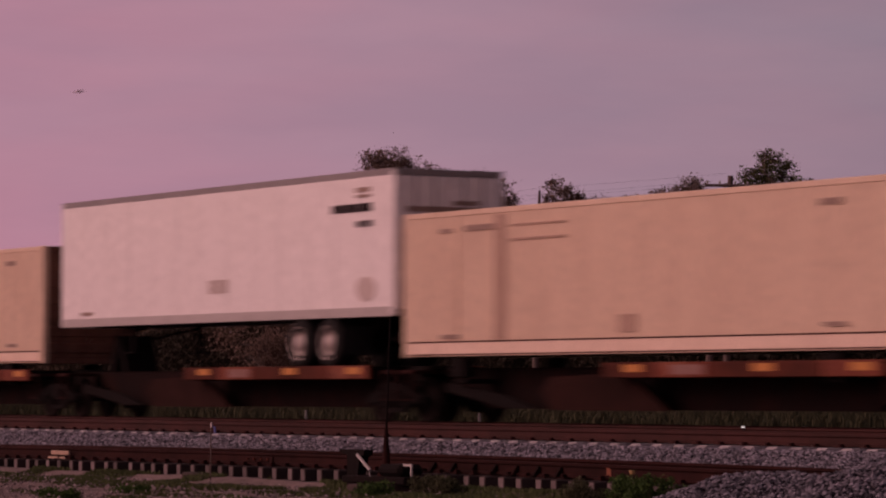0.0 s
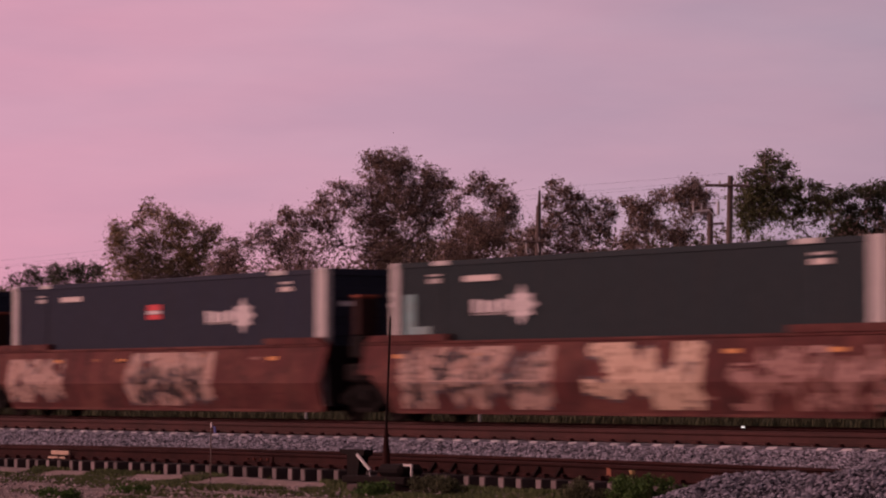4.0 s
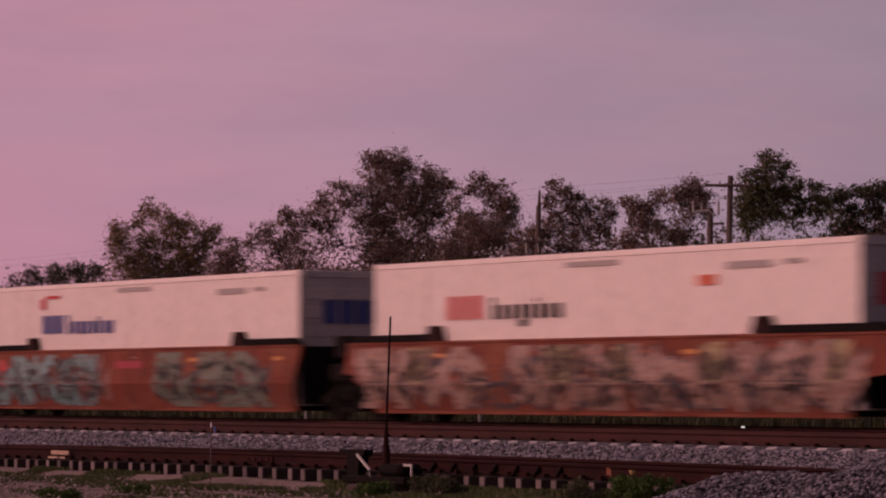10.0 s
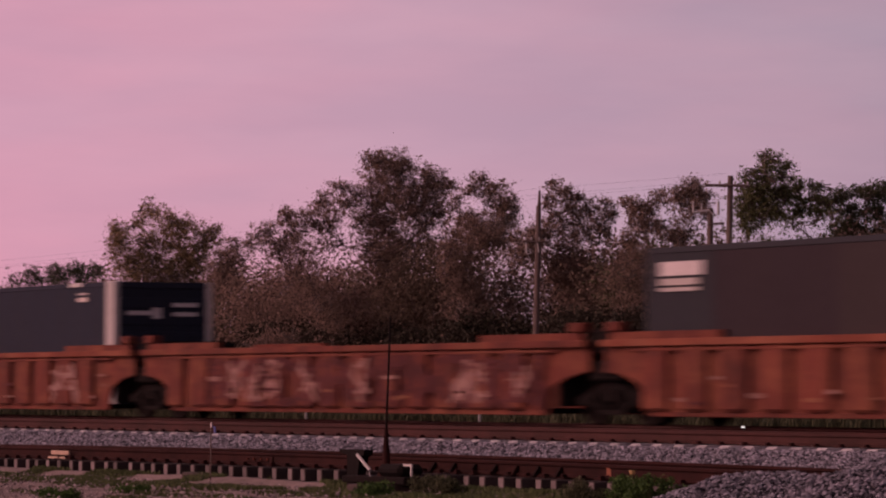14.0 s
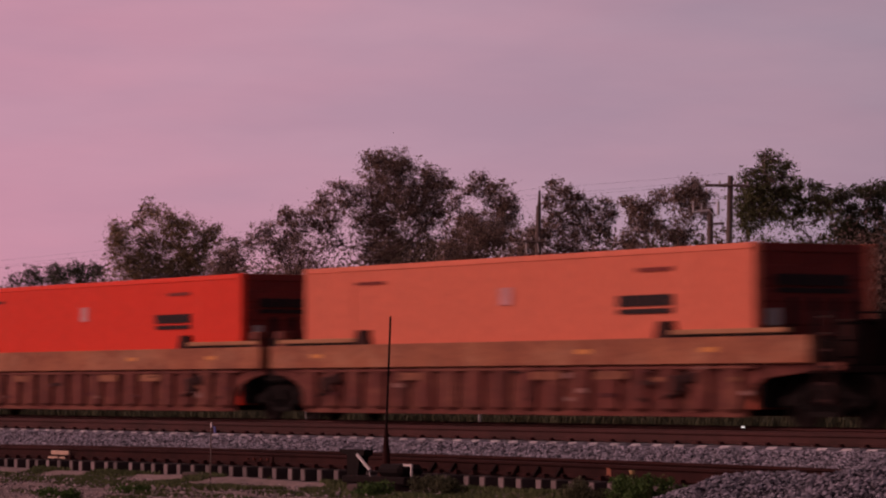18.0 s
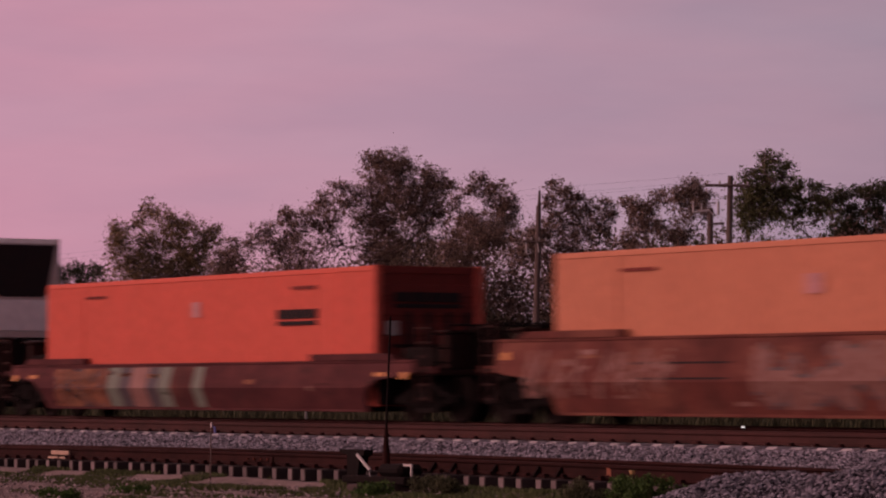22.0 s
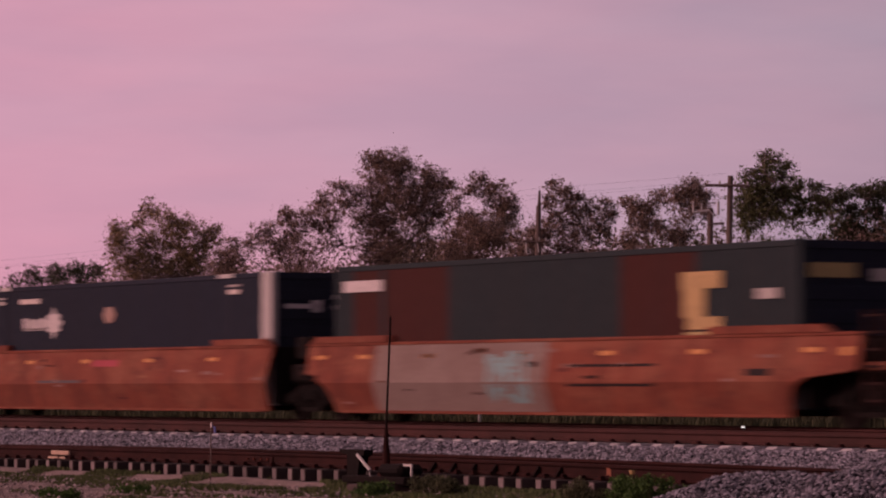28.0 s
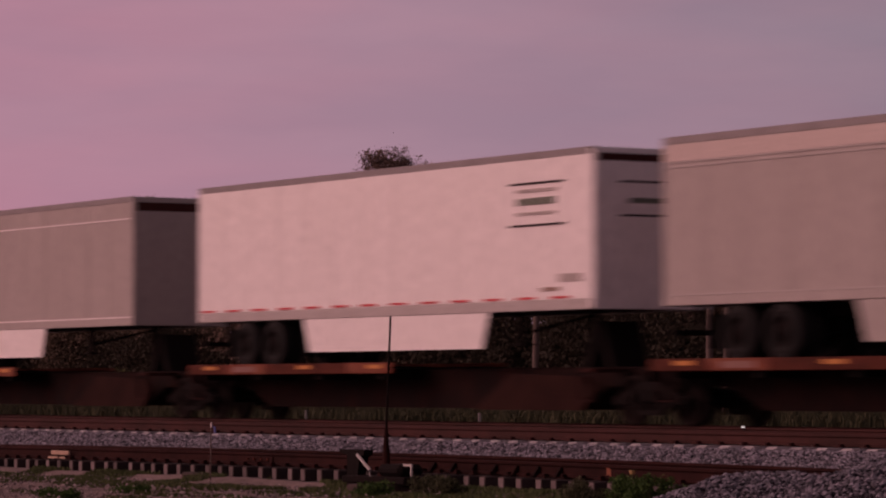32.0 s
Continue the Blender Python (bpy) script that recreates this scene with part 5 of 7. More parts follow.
tree("live oak with thin grey-brown foliage among bare twigs", -159.6, 92.0, [(-1.0, 13.5, 0.56), (-0.1, 13.7, 0.62), (0.8, 13.5, 0.56), (-0.7, 12.8, 0.74), (0.6, 12.7, 0.8), (2.0, 12.9, 0.47), (2.4, 12.3, 0.62), (3.2, 12.2, 0.45), (1.8, 11.8, 0.87), (0.6, 11.6, 0.99), (-0.7, 11.7, 0.87), (-1.7, 11.9, -0.68), (-2.8, 12.3, -0.32), (-3.5, 11.4, 0.49), (-2.3, 11.4, -0.62), (-4.4, 10.6, 0.59), (-5.5, 10.7, 0.52), (-3.2, 10.5, -0.74), (-6.5, 9.7, 0.56), (-5.1, 9.8, -0.74), (-7.4, 9.1, -0.47), (-1.4, 10.4, 0.87), (-0.1, 10.4, 0.99), (1.4, 10.5, 0.99), (2.6, 10.9, 0.72), (-1.2, 9.1, -0.93), (0.4, 9.1, 0.99), (1.9, 9.3, -0.93), (-3.1, 9.3, -0.8), (-5.9, 8.9, 0.62), (-4.4, 8.7, -0.74)], 0.42, 40, LEAF_OAK, deep=1.2)
tree("small tree with upright olive-brown crown", -190.7, 94.0, [(-1.1, 12.8, -0.48), (-0.7, 12.1, -0.54), (-1.8, 11.7, 0.4), (-2.9, 11.3, 0.6), (-2.7, 10.5, 0.74), (0.5, 11.7, 0.65), (1.4, 11.5, 0.6), (0.3, 10.6, 1.0), (-1.1, 10.5, 0.88), (2.9, 11.1, 0.6), (2.5, 10.3, 0.85), (1.6, 9.7, 1.02), (-2.9, 9.2, -0.85), (-1.6, 9.2, 1.0), (-0.2, 9.0, 1.14), (1.2, 8.6, -1.0), (-1.5, 8.0, -1.14), (0.2, 7.6, 1.14), (2.2, 8.6, -1.0)], 0.28, 41, LEAF_OLIVE)
tree("low thin tree between two larger ones", -184.5, 96.0, [(-0.4, 10.2, -0.59), (-1.0, 9.4, -0.7), (0.1, 9.4, -0.59), (-0.4, 8.7, -0.84), (-1.3, 8.2, 0.84)], 0.18, 42, LEAF_OAK)
tree("low spreading tree far along the line", -222.0, 100.0, [(-2.1, 9.0, -0.58), (-0.6, 9.5, 0.49), (0.8, 9.6, 0.65), (2.3, 9.8, 0.71), (3.5, 9.9, 0.52), (1.4, 9.0, 0.81), (2.9, 9.0, -0.81), (4.2, 9.6, -0.58), (-0.5, 8.6, -0.81)], 0.25, 43, LEAF_DARK)
tree("slender tree with sparse see-through crown", -151.5, 93.0, [(-1.5, 11.1, -0.48), (-1.2, 10.1, -0.6), (-1.5, 9.0, -0.72), (-2.0, 8.3, -0.72), (-0.3, 12.2, -0.57), (0.5, 11.9, -0.54), (-0.7, 11.6, -0.33), (0.2, 11.2, -0.57), (1.1, 11.3, -0.54), (1.4, 10.6, -0.6), (0.8, 10.6, 0.5), (-0.1, 9.8, -0.84), (-0.8, 10.0, -0.48), (0.5, 9.2, 1.01), (-0.4, 8.8, 0.9), (1.2, 9.6, -0.72)], 0.25, 44, LEAF_OAK)
tree("oak with uneven crown behind the utility pole", -147.1, 95.0, [(-0.6, 11.9, -0.31), (-0.8, 11.2, -0.45), (0.1, 11.3, 0.49), (0.8, 11.1, 0.33), (-0.6, 10.4, -0.61), (0.4, 10.3, 0.68), (1.3, 10.5, -0.4), (2.0, 10.8, -0.35), (2.3, 10.3, 0.33), (1.7, 9.9, -0.47), (0.7, 9.4, 0.61), (1.9, 9.2, 0.53), (-0.5, 9.3, -0.71), (-1.5, 9.1, 0.82), (-2.2, 8.4, 0.94)], 0.28, 45, LEAF_OAK)
tree("spreading oak with bare grey branches", -136.1, 94.0, [(-2.2, 10.5, 0.33), (-1.7, 10.2, 0.47), (-1.1, 10.0, 0.47), (-0.5, 10.7, 0.47), (0.2, 10.8, 0.4), (0.9, 11.3, -0.38), (1.0, 10.8, 0.47), (0.4, 10.3, 0.51), (1.5, 10.7, 0.4), (1.1, 10.2, -0.47), (-1.9, 9.6, -0.47), (-1.5, 9.2, -0.47), (-0.7, 9.3, -0.42), (-0.0, 8.8, -0.44), (0.6, 8.8, 0.47), (-2.2, 8.5, 0.53), (1.8, 9.9, -0.31)], 0.30, 46, LEAF_OAK)
tree("tall green-leaved oak beside the poles", -125.3, 92.0, [(-0.4, 11.9, -0.29), (0.1, 11.7, -0.33), (0.7, 11.5, -0.37), (-0.3, 11.3, -0.39), (0.3, 11.1, -0.35), (-1.3, 11.0, -0.33), (-0.4, 10.8, -0.37), (-0.8, 10.4, 0.54), (-1.3, 9.9, 0.62), (-0.4, 10.1, 0.69), (0.3, 10.2, 0.58), (1.1, 10.5, 0.48), (1.0, 9.9, 0.48), (1.7, 10.6, -0.25), (2.1, 10.5, -0.23), (-1.3, 9.2, 0.6), (-0.4, 9.2, -0.58), (0.2, 9.4, 0.48), (-1.2, 8.6, -0.48), (1.3, 9.5, -0.42), (1.9, 9.8, 0.39), (2.0, 9.2, -0.42), (2.6, 9.1, -0.31), (0.7, 8.8, -0.39)], 0.36, 47, LEAF_GREEN)
tree("dense dark green flat-topped tree", -125.2, 97.0, [(-1.8, 10.0, 0.3), (-1.2, 10.1, 0.4), (-0.3, 10.4, 0.36), (0.3, 10.3, 0.42), (0.9, 10.5, 0.4), (1.3, 10.4, 0.42), (-0.7, 9.5, -0.4), (0.1, 9.6, -0.44), (0.7, 9.5, -0.42), (-1.0, 8.8, 0.49), (-0.3, 8.8, -0.4), (0.9, 8.9, -0.38)], 0.32, 48, LEAF_DARK, dens=1.6)


def bush_row():
    rnd = random.Random(5)
    x = -236.0
    while x < -104:
        y = 96 + rnd.uniform(-3, 6)
        h = rnd.uniform(7.6, 9.2) if x > -196 else rnd.uniform(7.0, 7.9)
        bush(rnd.choice(("dark tangled thicket under the trees", "dense dark green undergrowth")), x, y, 2.6, 1.6, h, rnd.randrange(9999), rnd.choice((LEAF_DARK, LEAF_UNDER, LEAF_UNDER, LEAF_OAK)), 62 if x > -192 else 190, (0.06, 0.14), 28)
        x += rnd.uniform(2.2, 3.4)
    for x, y in ((-128.4, 97.0), (-138.2, 95.6), (-139.6, 95.0), (-140.9, 96.2), (-197.5, 96.0), (-200.5, 95.0), (-203.5, 96.5), (-206.5, 95.5)):
        bush("dark tangled thicket under the trees", x, y, 1.8, 1.6, 7.4, int(-x * 10), LEAF_UNDER, 70, (0.06, 0.14), 26)
    x = -236.0
    while x < -102:
        bush("dense dark thicket filling in below the trees", x, 92 + rnd.uniform(-1, 2), 2.4, 1.2, rnd.uniform(4.0, 5.0), rnd.randrange(9999), LEAF_THICKET, 260, (0.08, 0.15), 24)
        x += rnd.uniform(2.2, 3.2)
    x = -205.35
    while x < -98:
        bush("low green scrub at the edge of the grass", x, 86 + rnd.uniform(-1.5, 2.5), 1.5, 1.0, rnd.uniform(1.2, 2.6), rnd.randrange(9999), rnd.choice((LEAF_GREEN, LEAF_DARK)), 60, (0.08, 0.16), 12)
        x += rnd.uniform(2.5, 5.5)


bush_row()


# ---------- utility poles, lamp, wires ----------
def utility_pole(label, x, y, h, arm_z, arm=1.1, lean=(0, 0)):
    ob = thing("utility_pole", label, "utility pole", "utility poles", at=pose(x, y, ground_z(x, y) - 0.1, lean[0], lean[1], 0))
    part("pole", Form().tube((0, 0, 0), (0, 0, h * 0.5), 0.17, 0.145, n=10, caps=False).tube((0, 0, h * 0.5), (0, 0, h), 0.145, 0.12, n=10), POLE_WOOD, ob)
    if arm_z:
        d = Vector((0.5127, 0.8586, 0)) * arm
        part("crossarm", Form().tube(tuple(Vector((0.02, -0.16, arm_z)) - d), tuple(Vector((0.02, -0.16, arm_z)) + d), 0.065, n=6), POLE_WOOD, ob)
        for k in (-0.9, -0.35, 0.35, 0.9):
            q = Vector((0.02, -0.16, arm_z)) + d * k
            part("insulator", Form().tube((q.x, q.y, arm_z + 0.05), (q.x, q.y, arm_z + 0.14), 0.03, 0.05, n=8).tube((q.x, q.y, arm_z + 0.14), (q.x, q.y, arm_z + 0.2), 0.05, 0.02, n=8), POST_GREY, ob)
    return ob


pole_a = utility_pole("tall weathered wooden pole with a crossarm", -120.6, 86, 10.6, 10.17, 0.95, (-0.7, 1.2))
pole_b = utility_pole("weathered wooden pole with a low crossarm", -135.8, 86, 10.0, 8.35, 0.52, (-0.7, 1.2))
part("pole_top_pin", Form().tube((0.03, 0, 9.99), (0.05, 0, 10.72), 0.085, 0.05, n=8), POLE_WOOD, pole_b)
pole_c = utility_pole("shorter wooden pole with a transformer bracket", -119.0, 84, 9.1, 0, 0, (-0.3, 0.5))


def sideways(d, z, back=-0.2):
    """A point beside a pole, d metres along the line of its crossarm."""
    return (0.5127 * d, back + 0.8586 * d, z)


part("bracket", Form().tube(sideways(-0.58, 8.92), sideways(0.16, 9.0), 0.05, n=6).tube(sideways(-0.56, 8.9), sideways(-0.56, 9.36), 0.035, n=6).tube(sideways(0.14, 8.95), sideways(0.3, 8.8), 0.04, n=6), POST_GREY, pole_c)
part("fuse_cutout", Form().tube(sideways(0.5, 8.8), sideways(0.5, 9.38), 0.06, 0.05, n=8), POST_GREY, pole_c)
part("fuse_cutout", Form().tube(sideways(-0.2, 9.02), sideways(-0.2, 9.3), 0.035, n=8), POST_GREY, pole_c)
part("spreader", Form().tube(sideways(0.05, 8.42), sideways(0.75, 8.46), 0.05, n=6), POLE_WOOD, pole_c)
for d in (-0.4, 0.15, 0.45):
    part("hanging_insulator", Form().tube(sideways(d, 8.3), sideways(d + 0.06, 7.85), 0.03, 0.05, n=8), POST_GREY, pole_b)
# street lamp on an arm of the tall pole
lamp = thing("street_lamp", "lit white street lamp on a short arm", "street lamp", at=pose(-120.5, 85.9, 7.25))
part("arm", Form().tube((0.0, 0, 0.05), (0.35, 0.12, 0.28), 0.03, n=8).tube((0.35, 0.12, 0.28), (1.06, -0.25, 0.25), 0.03, n=8), POST_GREY, lamp)
part("head", Form().box(0.94, 1.29, -0.4, -0.12, 0.19, 0.30, 0.04), POST_GREY, lamp)
part("bulb", Form().tube((1.14, -0.30, -0.09), (1.14, -0.30, -0.03), 0.06, 0.125, n=16, caps=True).tube((1.14, -0.30, -0.03), (1.14, -0.30, 0.08), 0.125, 0.125, n=16).tube((1.14, -0.30, 0.08), (1.14, -0.30, 0.185), 0.125, 0.08, n=16), LAMP_GLOW, lamp)


def wire(name, label, pts, sag, r=0.004):
    """One thin tube that hangs in a curve from support to support."""
    path = [pts[0]]
    for (a, b) in zip(pts, pts[1:]):
        drop = sag * min(1.0, math.dist(a, b) / 90) ** 2
        for k in range(1, 9):
            t = k / 8
            path.append(tuple(a[i] + (b[i] - a[i]) * t - (4 * drop * t * (1 - t) if i == 2 else 0) for i in range(3)))
    v = [(x, y + r * dy, z + r * dz) for x, y, z in path for dy, dz in ((-1, 0), (0, -1), (1, 0), (0, 1))]
    f = Form().add(v, [(4 * k + i, 4 * k + (i + 1) % 4, 4 * k + 4 + (i + 1) % 4, 4 * k + 4 + i) for k in range(len(path) - 1) for i in range(4)])
    return solid(name, f, MARK_BLACK, label, "wire", group="overhead wires")


for dy, dz in ((-0.7, -0.25), (0.0, 0.1), (0.7, -0.25)):
    wire("overhead_wire", "thin black overhead wire between the poles", [(-330, 86 + dy, 9.2 + dz), (-225.8, 86 + dy, 9.2 + dz), (-135.8, 86 + dy, 10.6 + dz), (-120.5, 86 + dy, 10.5 + dz)], 0.5, 0.003)


# ---------- trackside things ----------
def switch_stand():
    x, y = -41.0, 23.55
    ob = thing("switch_stand", "black switch stand with a tall thin target mast and white lever", "switch stand", at=pose(x, y, 0.12))
    part("base", Form().box(-0.75, 0.95, -0.25, 0.3, 0.02, 0.12, 0.02), UNDER, ob)
    part("head_tie", P(-0.16, 0.16, -0.5, 1.2, -0.1, 0.015, 0.02), TIE_WOOD, ob)
    part("head_tie", P(0.42, 0.72, -0.5, 1.2, -0.1, 0.015, 0.02), TIE_WOOD, ob)
    part("housing", Form().tube((0.05, 0, 0.12), (0.05, 0, 0.26), 0.13, 0.08, n=12).tube((0.05, 0, 0.26), (0.05, 0, 0.78), 0.062, 0.024, n=10), RUSTY, ob)
    part("gear_case", Form().box(0.12, 0.75, -0.2, 0.2, 0.12, 0.29, 0.06), UNDER, ob)
    part("mast", Form().tube((0.05, 0, 0.75), (0.08, 0.05, 2.29), 0.016, 0.014, n=8), UNDER, ob)
    part("lever", Form().tube((-0.50, -0.14, 0.40), (-0.04, -0.2, 0.20), 0.022, n=8).tube((-0.05, -0.2, 0.2), (-0.03, -0.21, 0.06), 0.008, n=5), POST_GREY, ob, "pale painted lever")
    part("lever_latch", Form().slab([(-0.92, -0.04), (-0.66, -0.04), (-0.56, 0.36), (-0.44, 0.40), (-0.44, 0.47), (-1.12, 0.47), (-1.12, 0.42), (-0.92, 0.40)], -0.07, 0.07), UNDER, ob)
    part("connecting_rod", Form().tube((0.0, 0.2, 0.05), (0.05, 1.2, 0.1), 0.03, n=8), RUSTY, ob)
    part("rod_bracket", Form().box(0.85, 1.07, -0.2, -0.18, 0.27, 0.30).box(1.04, 1.07, -0.2, -0.18, 0.12, 0.27), POST_GREY, ob)


switch_stand()


def stake(label, x, y, h, ribbon):
    ob = thing("survey_stake", label, "stake", at=pose(x, y, ground_z(x, y) - 0.05, 0, 1.0, 0))
    part("stick", Form().tube((0, 0, 0), (0, 0, h), 0.012, 0.009, n=6), POLE_WOOD, ob)
    if ribbon:
        part("ribbon", Form().slab([(-0.01, h - 0.02), (0.05, h), (0.03, h - 0.07), (0.0, h - 0.09)], -0.01, 0.0), MARK_WHITE, ob, "white ribbon")
        part("ribbon", Form().slab([(0.10, h - 0.06), (0.15, h - 0.07), (0.17, h - 0.16), (0.12, h - 0.17)], -0.012, 0.0).tube((0.02, -0.005, h - 0.05), (0.13, -0.006, h - 0.08), 0.004, n=4), MARK_BLUE, ob, "blue ribbon")


stake("thin wooden survey stake with white and blue ribbon", -45.9, 23.4, 0.95, True)
for sx_, sy_ in ((-82.6, 45), (-73.6, 45)):
    ob = thing("marker_post", "short pale marker post in the grass", "post", "marker posts", at=pose(sx_, sy_, ground_z(sx_, sy_)))
    part("post", P(-0.025, 0.025, -0.03, 0.03, -0.1, 0.85, 0.008), POST_GREY, ob)
ob = thing("marker_light", "small lit white marker light on a short stub post", "marker light", at=pose(-47.7, 34.4, 0.42))
part("stub", P(-0.03, 0.03, -0.02, 0.02, 0.0, 0.34, 0.006), UNDER, ob)
part("lens", P(-0.05, 0.05, -0.03, -0.021, 0.352, 0.370, 0.003), glow("marker_glow", (1.0, 0.97, 0.95), 0.9), ob)
ob = thing("tie_scrap", "short broken piece of dark old tie", "scrap wood", at=pose(-46.9, 23.72, 0.03, 0, 2, 12))
part("timber", Form().box(-0.32, 0.3, -0.1, 0.1, 0.0, 0.13, 0.025), TIE_WOOD, ob)
ob = thing("litter_board", "pale scrap board leaning on the siding rail", "scrap board", at=pose(-53.4, 24.4, 0.22))
part("board", P(-0.33, 0.36, -0.02, 0.02, 0.10, 0.17, 0.01), SPRAY_CREAM, ob)
part("board", P(-0.40, 0.26, -0.05, -0.025, 0.03, 0.07, 0.01), SPRAY_CREAM, ob)

for i_, (bx, by, bw, bh, lf) in enumerate(((-33.95, 23.25, 0.40, 0.46, WEED_LEAF), (-34.75, 23.3, 0.24, 0.44, WEED_LEAF), (-35.7, 23.25, 0.30, 0.36, LEAF_DARK), (-39.3, 22.4, 0.24, 0.22, WEED_LEAF), (-39.2, 23.3, 0.34, 0.28, LEAF_DARK), (-41.2, 18.8, 0.25, 0.13, WEED_LEAF), (-43.0, 20.7, 0.25, 0.10, WEED_LEAF))):
    rng_ = np.random.default_rng(70 + i_)
    ob = thing("weed", "leafy green weed beside the siding", "weed", "weeds beside the siding", at=pose(bx, by, ground_z(bx, by) - 0.02))
    cs_ = [np.array([rng_.uniform(-bw, bw), rng_.uniform(-bw, bw) * 0.5, rng_.uniform(0.2, 0.8) * bh]) for _ in range(16)]
    stems = Form()
    for c_ in cs_:
        stems.tube((c_[0] * 0.6, c_[1] * 0.6, 0), tuple(c_), 0.006, n=4, caps=False)
    tagged(part("stem_work", stems, LEAF_DARK, ob), kind="stuff")
    part("leaf_mass", quads_mesh("leaves", leaf_cloud(rng_, cs_, [0.13] * 16, 9000, (0.012, 0.028)), lf), None, ob)
ob = thing("wild_flower", "small yellow flower on a thin stem", "flower", at=pose(-34.6, 23.3, 0.05))
part("stem", Form().tube((0, 0, 0), (0, 0, 0.36), 0.006, n=5), LEAF_GREEN, ob)
part("blossom", Form().tube((0, 0, 0.35), (0, 0, 0.40), 0.03, 0.04, n=8), MARK_YELLOW, ob)
ob = thing("marker_flag", "small faded red marker flag on a wire", "flag", at=pose(-35.3, 23.4, 0.05))
part("wire", Form().tube((0, 0, 0), (0, 0, 0.42), 0.004, n=5), UNDER, ob)
part("cloth", Form().slab([(0, 0.42), (0.09, 0.40), (0.10, 0.31), (0.03, 0.33), (0, 0.32)], -0.006, 0.0), CAR_BRIGHT, ob, "faded red cloth")


# ---------- the train: its cars and loads ----------
MOVES = []      # (thing, place along the train, height over the rail, pitch)


def on(ob, u, z=0.0, pitch=0.0):
    MOVES.append((ob, u, z, pitch))
    return ob


def arrow_logo(ob, x, z):
    """The fleet's sign as plain shapes: a row of word bars and a many-pointed head."""
    x += 0.08
    decals(ob, near=[(x + 0.33 * k, x + 0.33 * k + w, z + 0.01, z + h, MARK_WHITE) for k, (w, h) in enumerate(((0.22, 0.31), (0.27, 0.28), (0.24, 0.26), (0.28, 0.30)))] + [(x, x + 1.3, z, z + 0.05, MARK_WHITE)], yn=-1.299)
    cx, cz, pts = x + 1.8, z + 0.17, []
    for k in range(12):
        q = math.radians(30 * k)
        r = 0.40 if k % 2 else 0.25
        pts.append((cx + 1.15 * r * math.cos(q), cz + r * math.sin(q)))
    poly(ob, pts, MARK_WHITE, -1.3)
    poly(ob, [(x + 1.32, z + 0.08), (x + 1.56, z + 0.08), (x + 1.56, z + 0.26), (x + 1.32, z + 0.26)], MARK_WHITE, -1.3)
    poly(ob, [(cx + 0.27, cz - 0.12), (cx + 0.56, cz), (cx + 0.27, cz + 0.12)], MARK_WHITE, -1.3)


def slate_container(u, label, paint, logo, dot=None, posts=POST_GREY, bands=(), dot_paint=None):
    c = on(container(label, paint, posts=posts, doors=SLATE_DARK, bands=bands), u, 0.32)
    decals(c, near=[(-6.55, -6.1, 2.59, 2.63, GREY_TRAILER), (-6.55, -6.1, 2.45, 2.54, GREY_TRAILER), (-5.2, -4.0, 2.45, 2.57, PALE_TRAILER), (6.08, 6.6, 2.60, 2.65, GREY_TRAILER), (6.08, 6.6, 2.44, 2.54, PALE_TRAILER), (5.6, 6.3, 2.8, 2.89, POST_GREY), (-6.4, -5.8, 2.8, 2.89, POST_GREY)],
           end=[(-0.95, -0.15, 2.1, 2.2, MARK_WHITE), (-0.3, -0.05, 2.02, 2.28, MARK_WHITE), (0.25, 0.9, 2.3, 2.4, MARK_WHITE), (0.25, 0.9, 2.08, 2.18, MARK_WHITE)], yn=-1.299)
    if logo is not None:
        arrow_logo(c, logo, 1.79)
    if dot is not None:
        poly(c, [(dot - 0.34, 2.1), (dot - 0.17, 2.28), (dot + 0.17, 2.29), (dot + 0.34, 2.11), (dot + 0.17, 1.92), (dot - 0.17, 1.91)], dot_paint or SPRAY_PALE, -1.3)
    return c


def beige_container(u, label, grimy=None):
    c = on(container(label, BEIGE, doors=DOOR_RUST), u, 1.295)
    decals(c, near=[(-5.7, -4.6, 2.47, 2.58, GRIME), (-6.6, -6.2, 2.46, 2.54, GRIME), (5.8, 6.4, 2.46, 2.57, GRIME), (-0.28, 0.28, 0.42, 0.74, BEIGE_GRIME), (5.9, 6.5, 0.42, 0.5, GRIME), (-6.6, -5.9, 0.36, 0.45, GRIME)], yn=-1.299)
    part("side_stripe", P(-HALF + 0.2, HALF - 0.2, -1.302, -1.296, 0.29, 0.32), BROWN, c)
    part("side_stripe", P(-HALF + 0.2, HALF - 0.2, -1.302, -1.296, 0.045, 0.065), BROWN, c)
    part("lower_band", P(-HALF + 0.2, HALF - 0.2, -1.3, -1.292, 0.07, 0.285), BEIGE_PALE, c)
    if grimy is not None:
        part("grimy_seam", P(grimy - 0.2, grimy + 0.2, -1.301, -1.296, 0.34, 2.75), BEIGE_GRIME, c)
        decals(c, near=[(grimy + 0.4, grimy + 2.4, 2.51, 2.54, BEIGE_GRIME), (grimy + 0.4, grimy + 2.4, 2.23, 2.27, BEIGE_GRIME)], yn=-1.299)
    return c


# spine car set at the head of the train
on(spine_car("rusty spine car carrying a beige container", pedestals=True, deck=(-0.7, 7.6)), -73.45)
beige_container(-73.45, "beige ribbed container riding high on a spine car", -4.4)
on(spine_car("rusty spine car with orange-edged wheel decks carrying a white trailer", deck=(-1.3, 7.1), hitch=-6.7), -89.97)
t1 = on(trailer("plain white semi-trailer with a silver roof edge", WHITE, tandem=4.6, s_front=-1, hub=PALE_TRAILER), -89.97, 1.13)
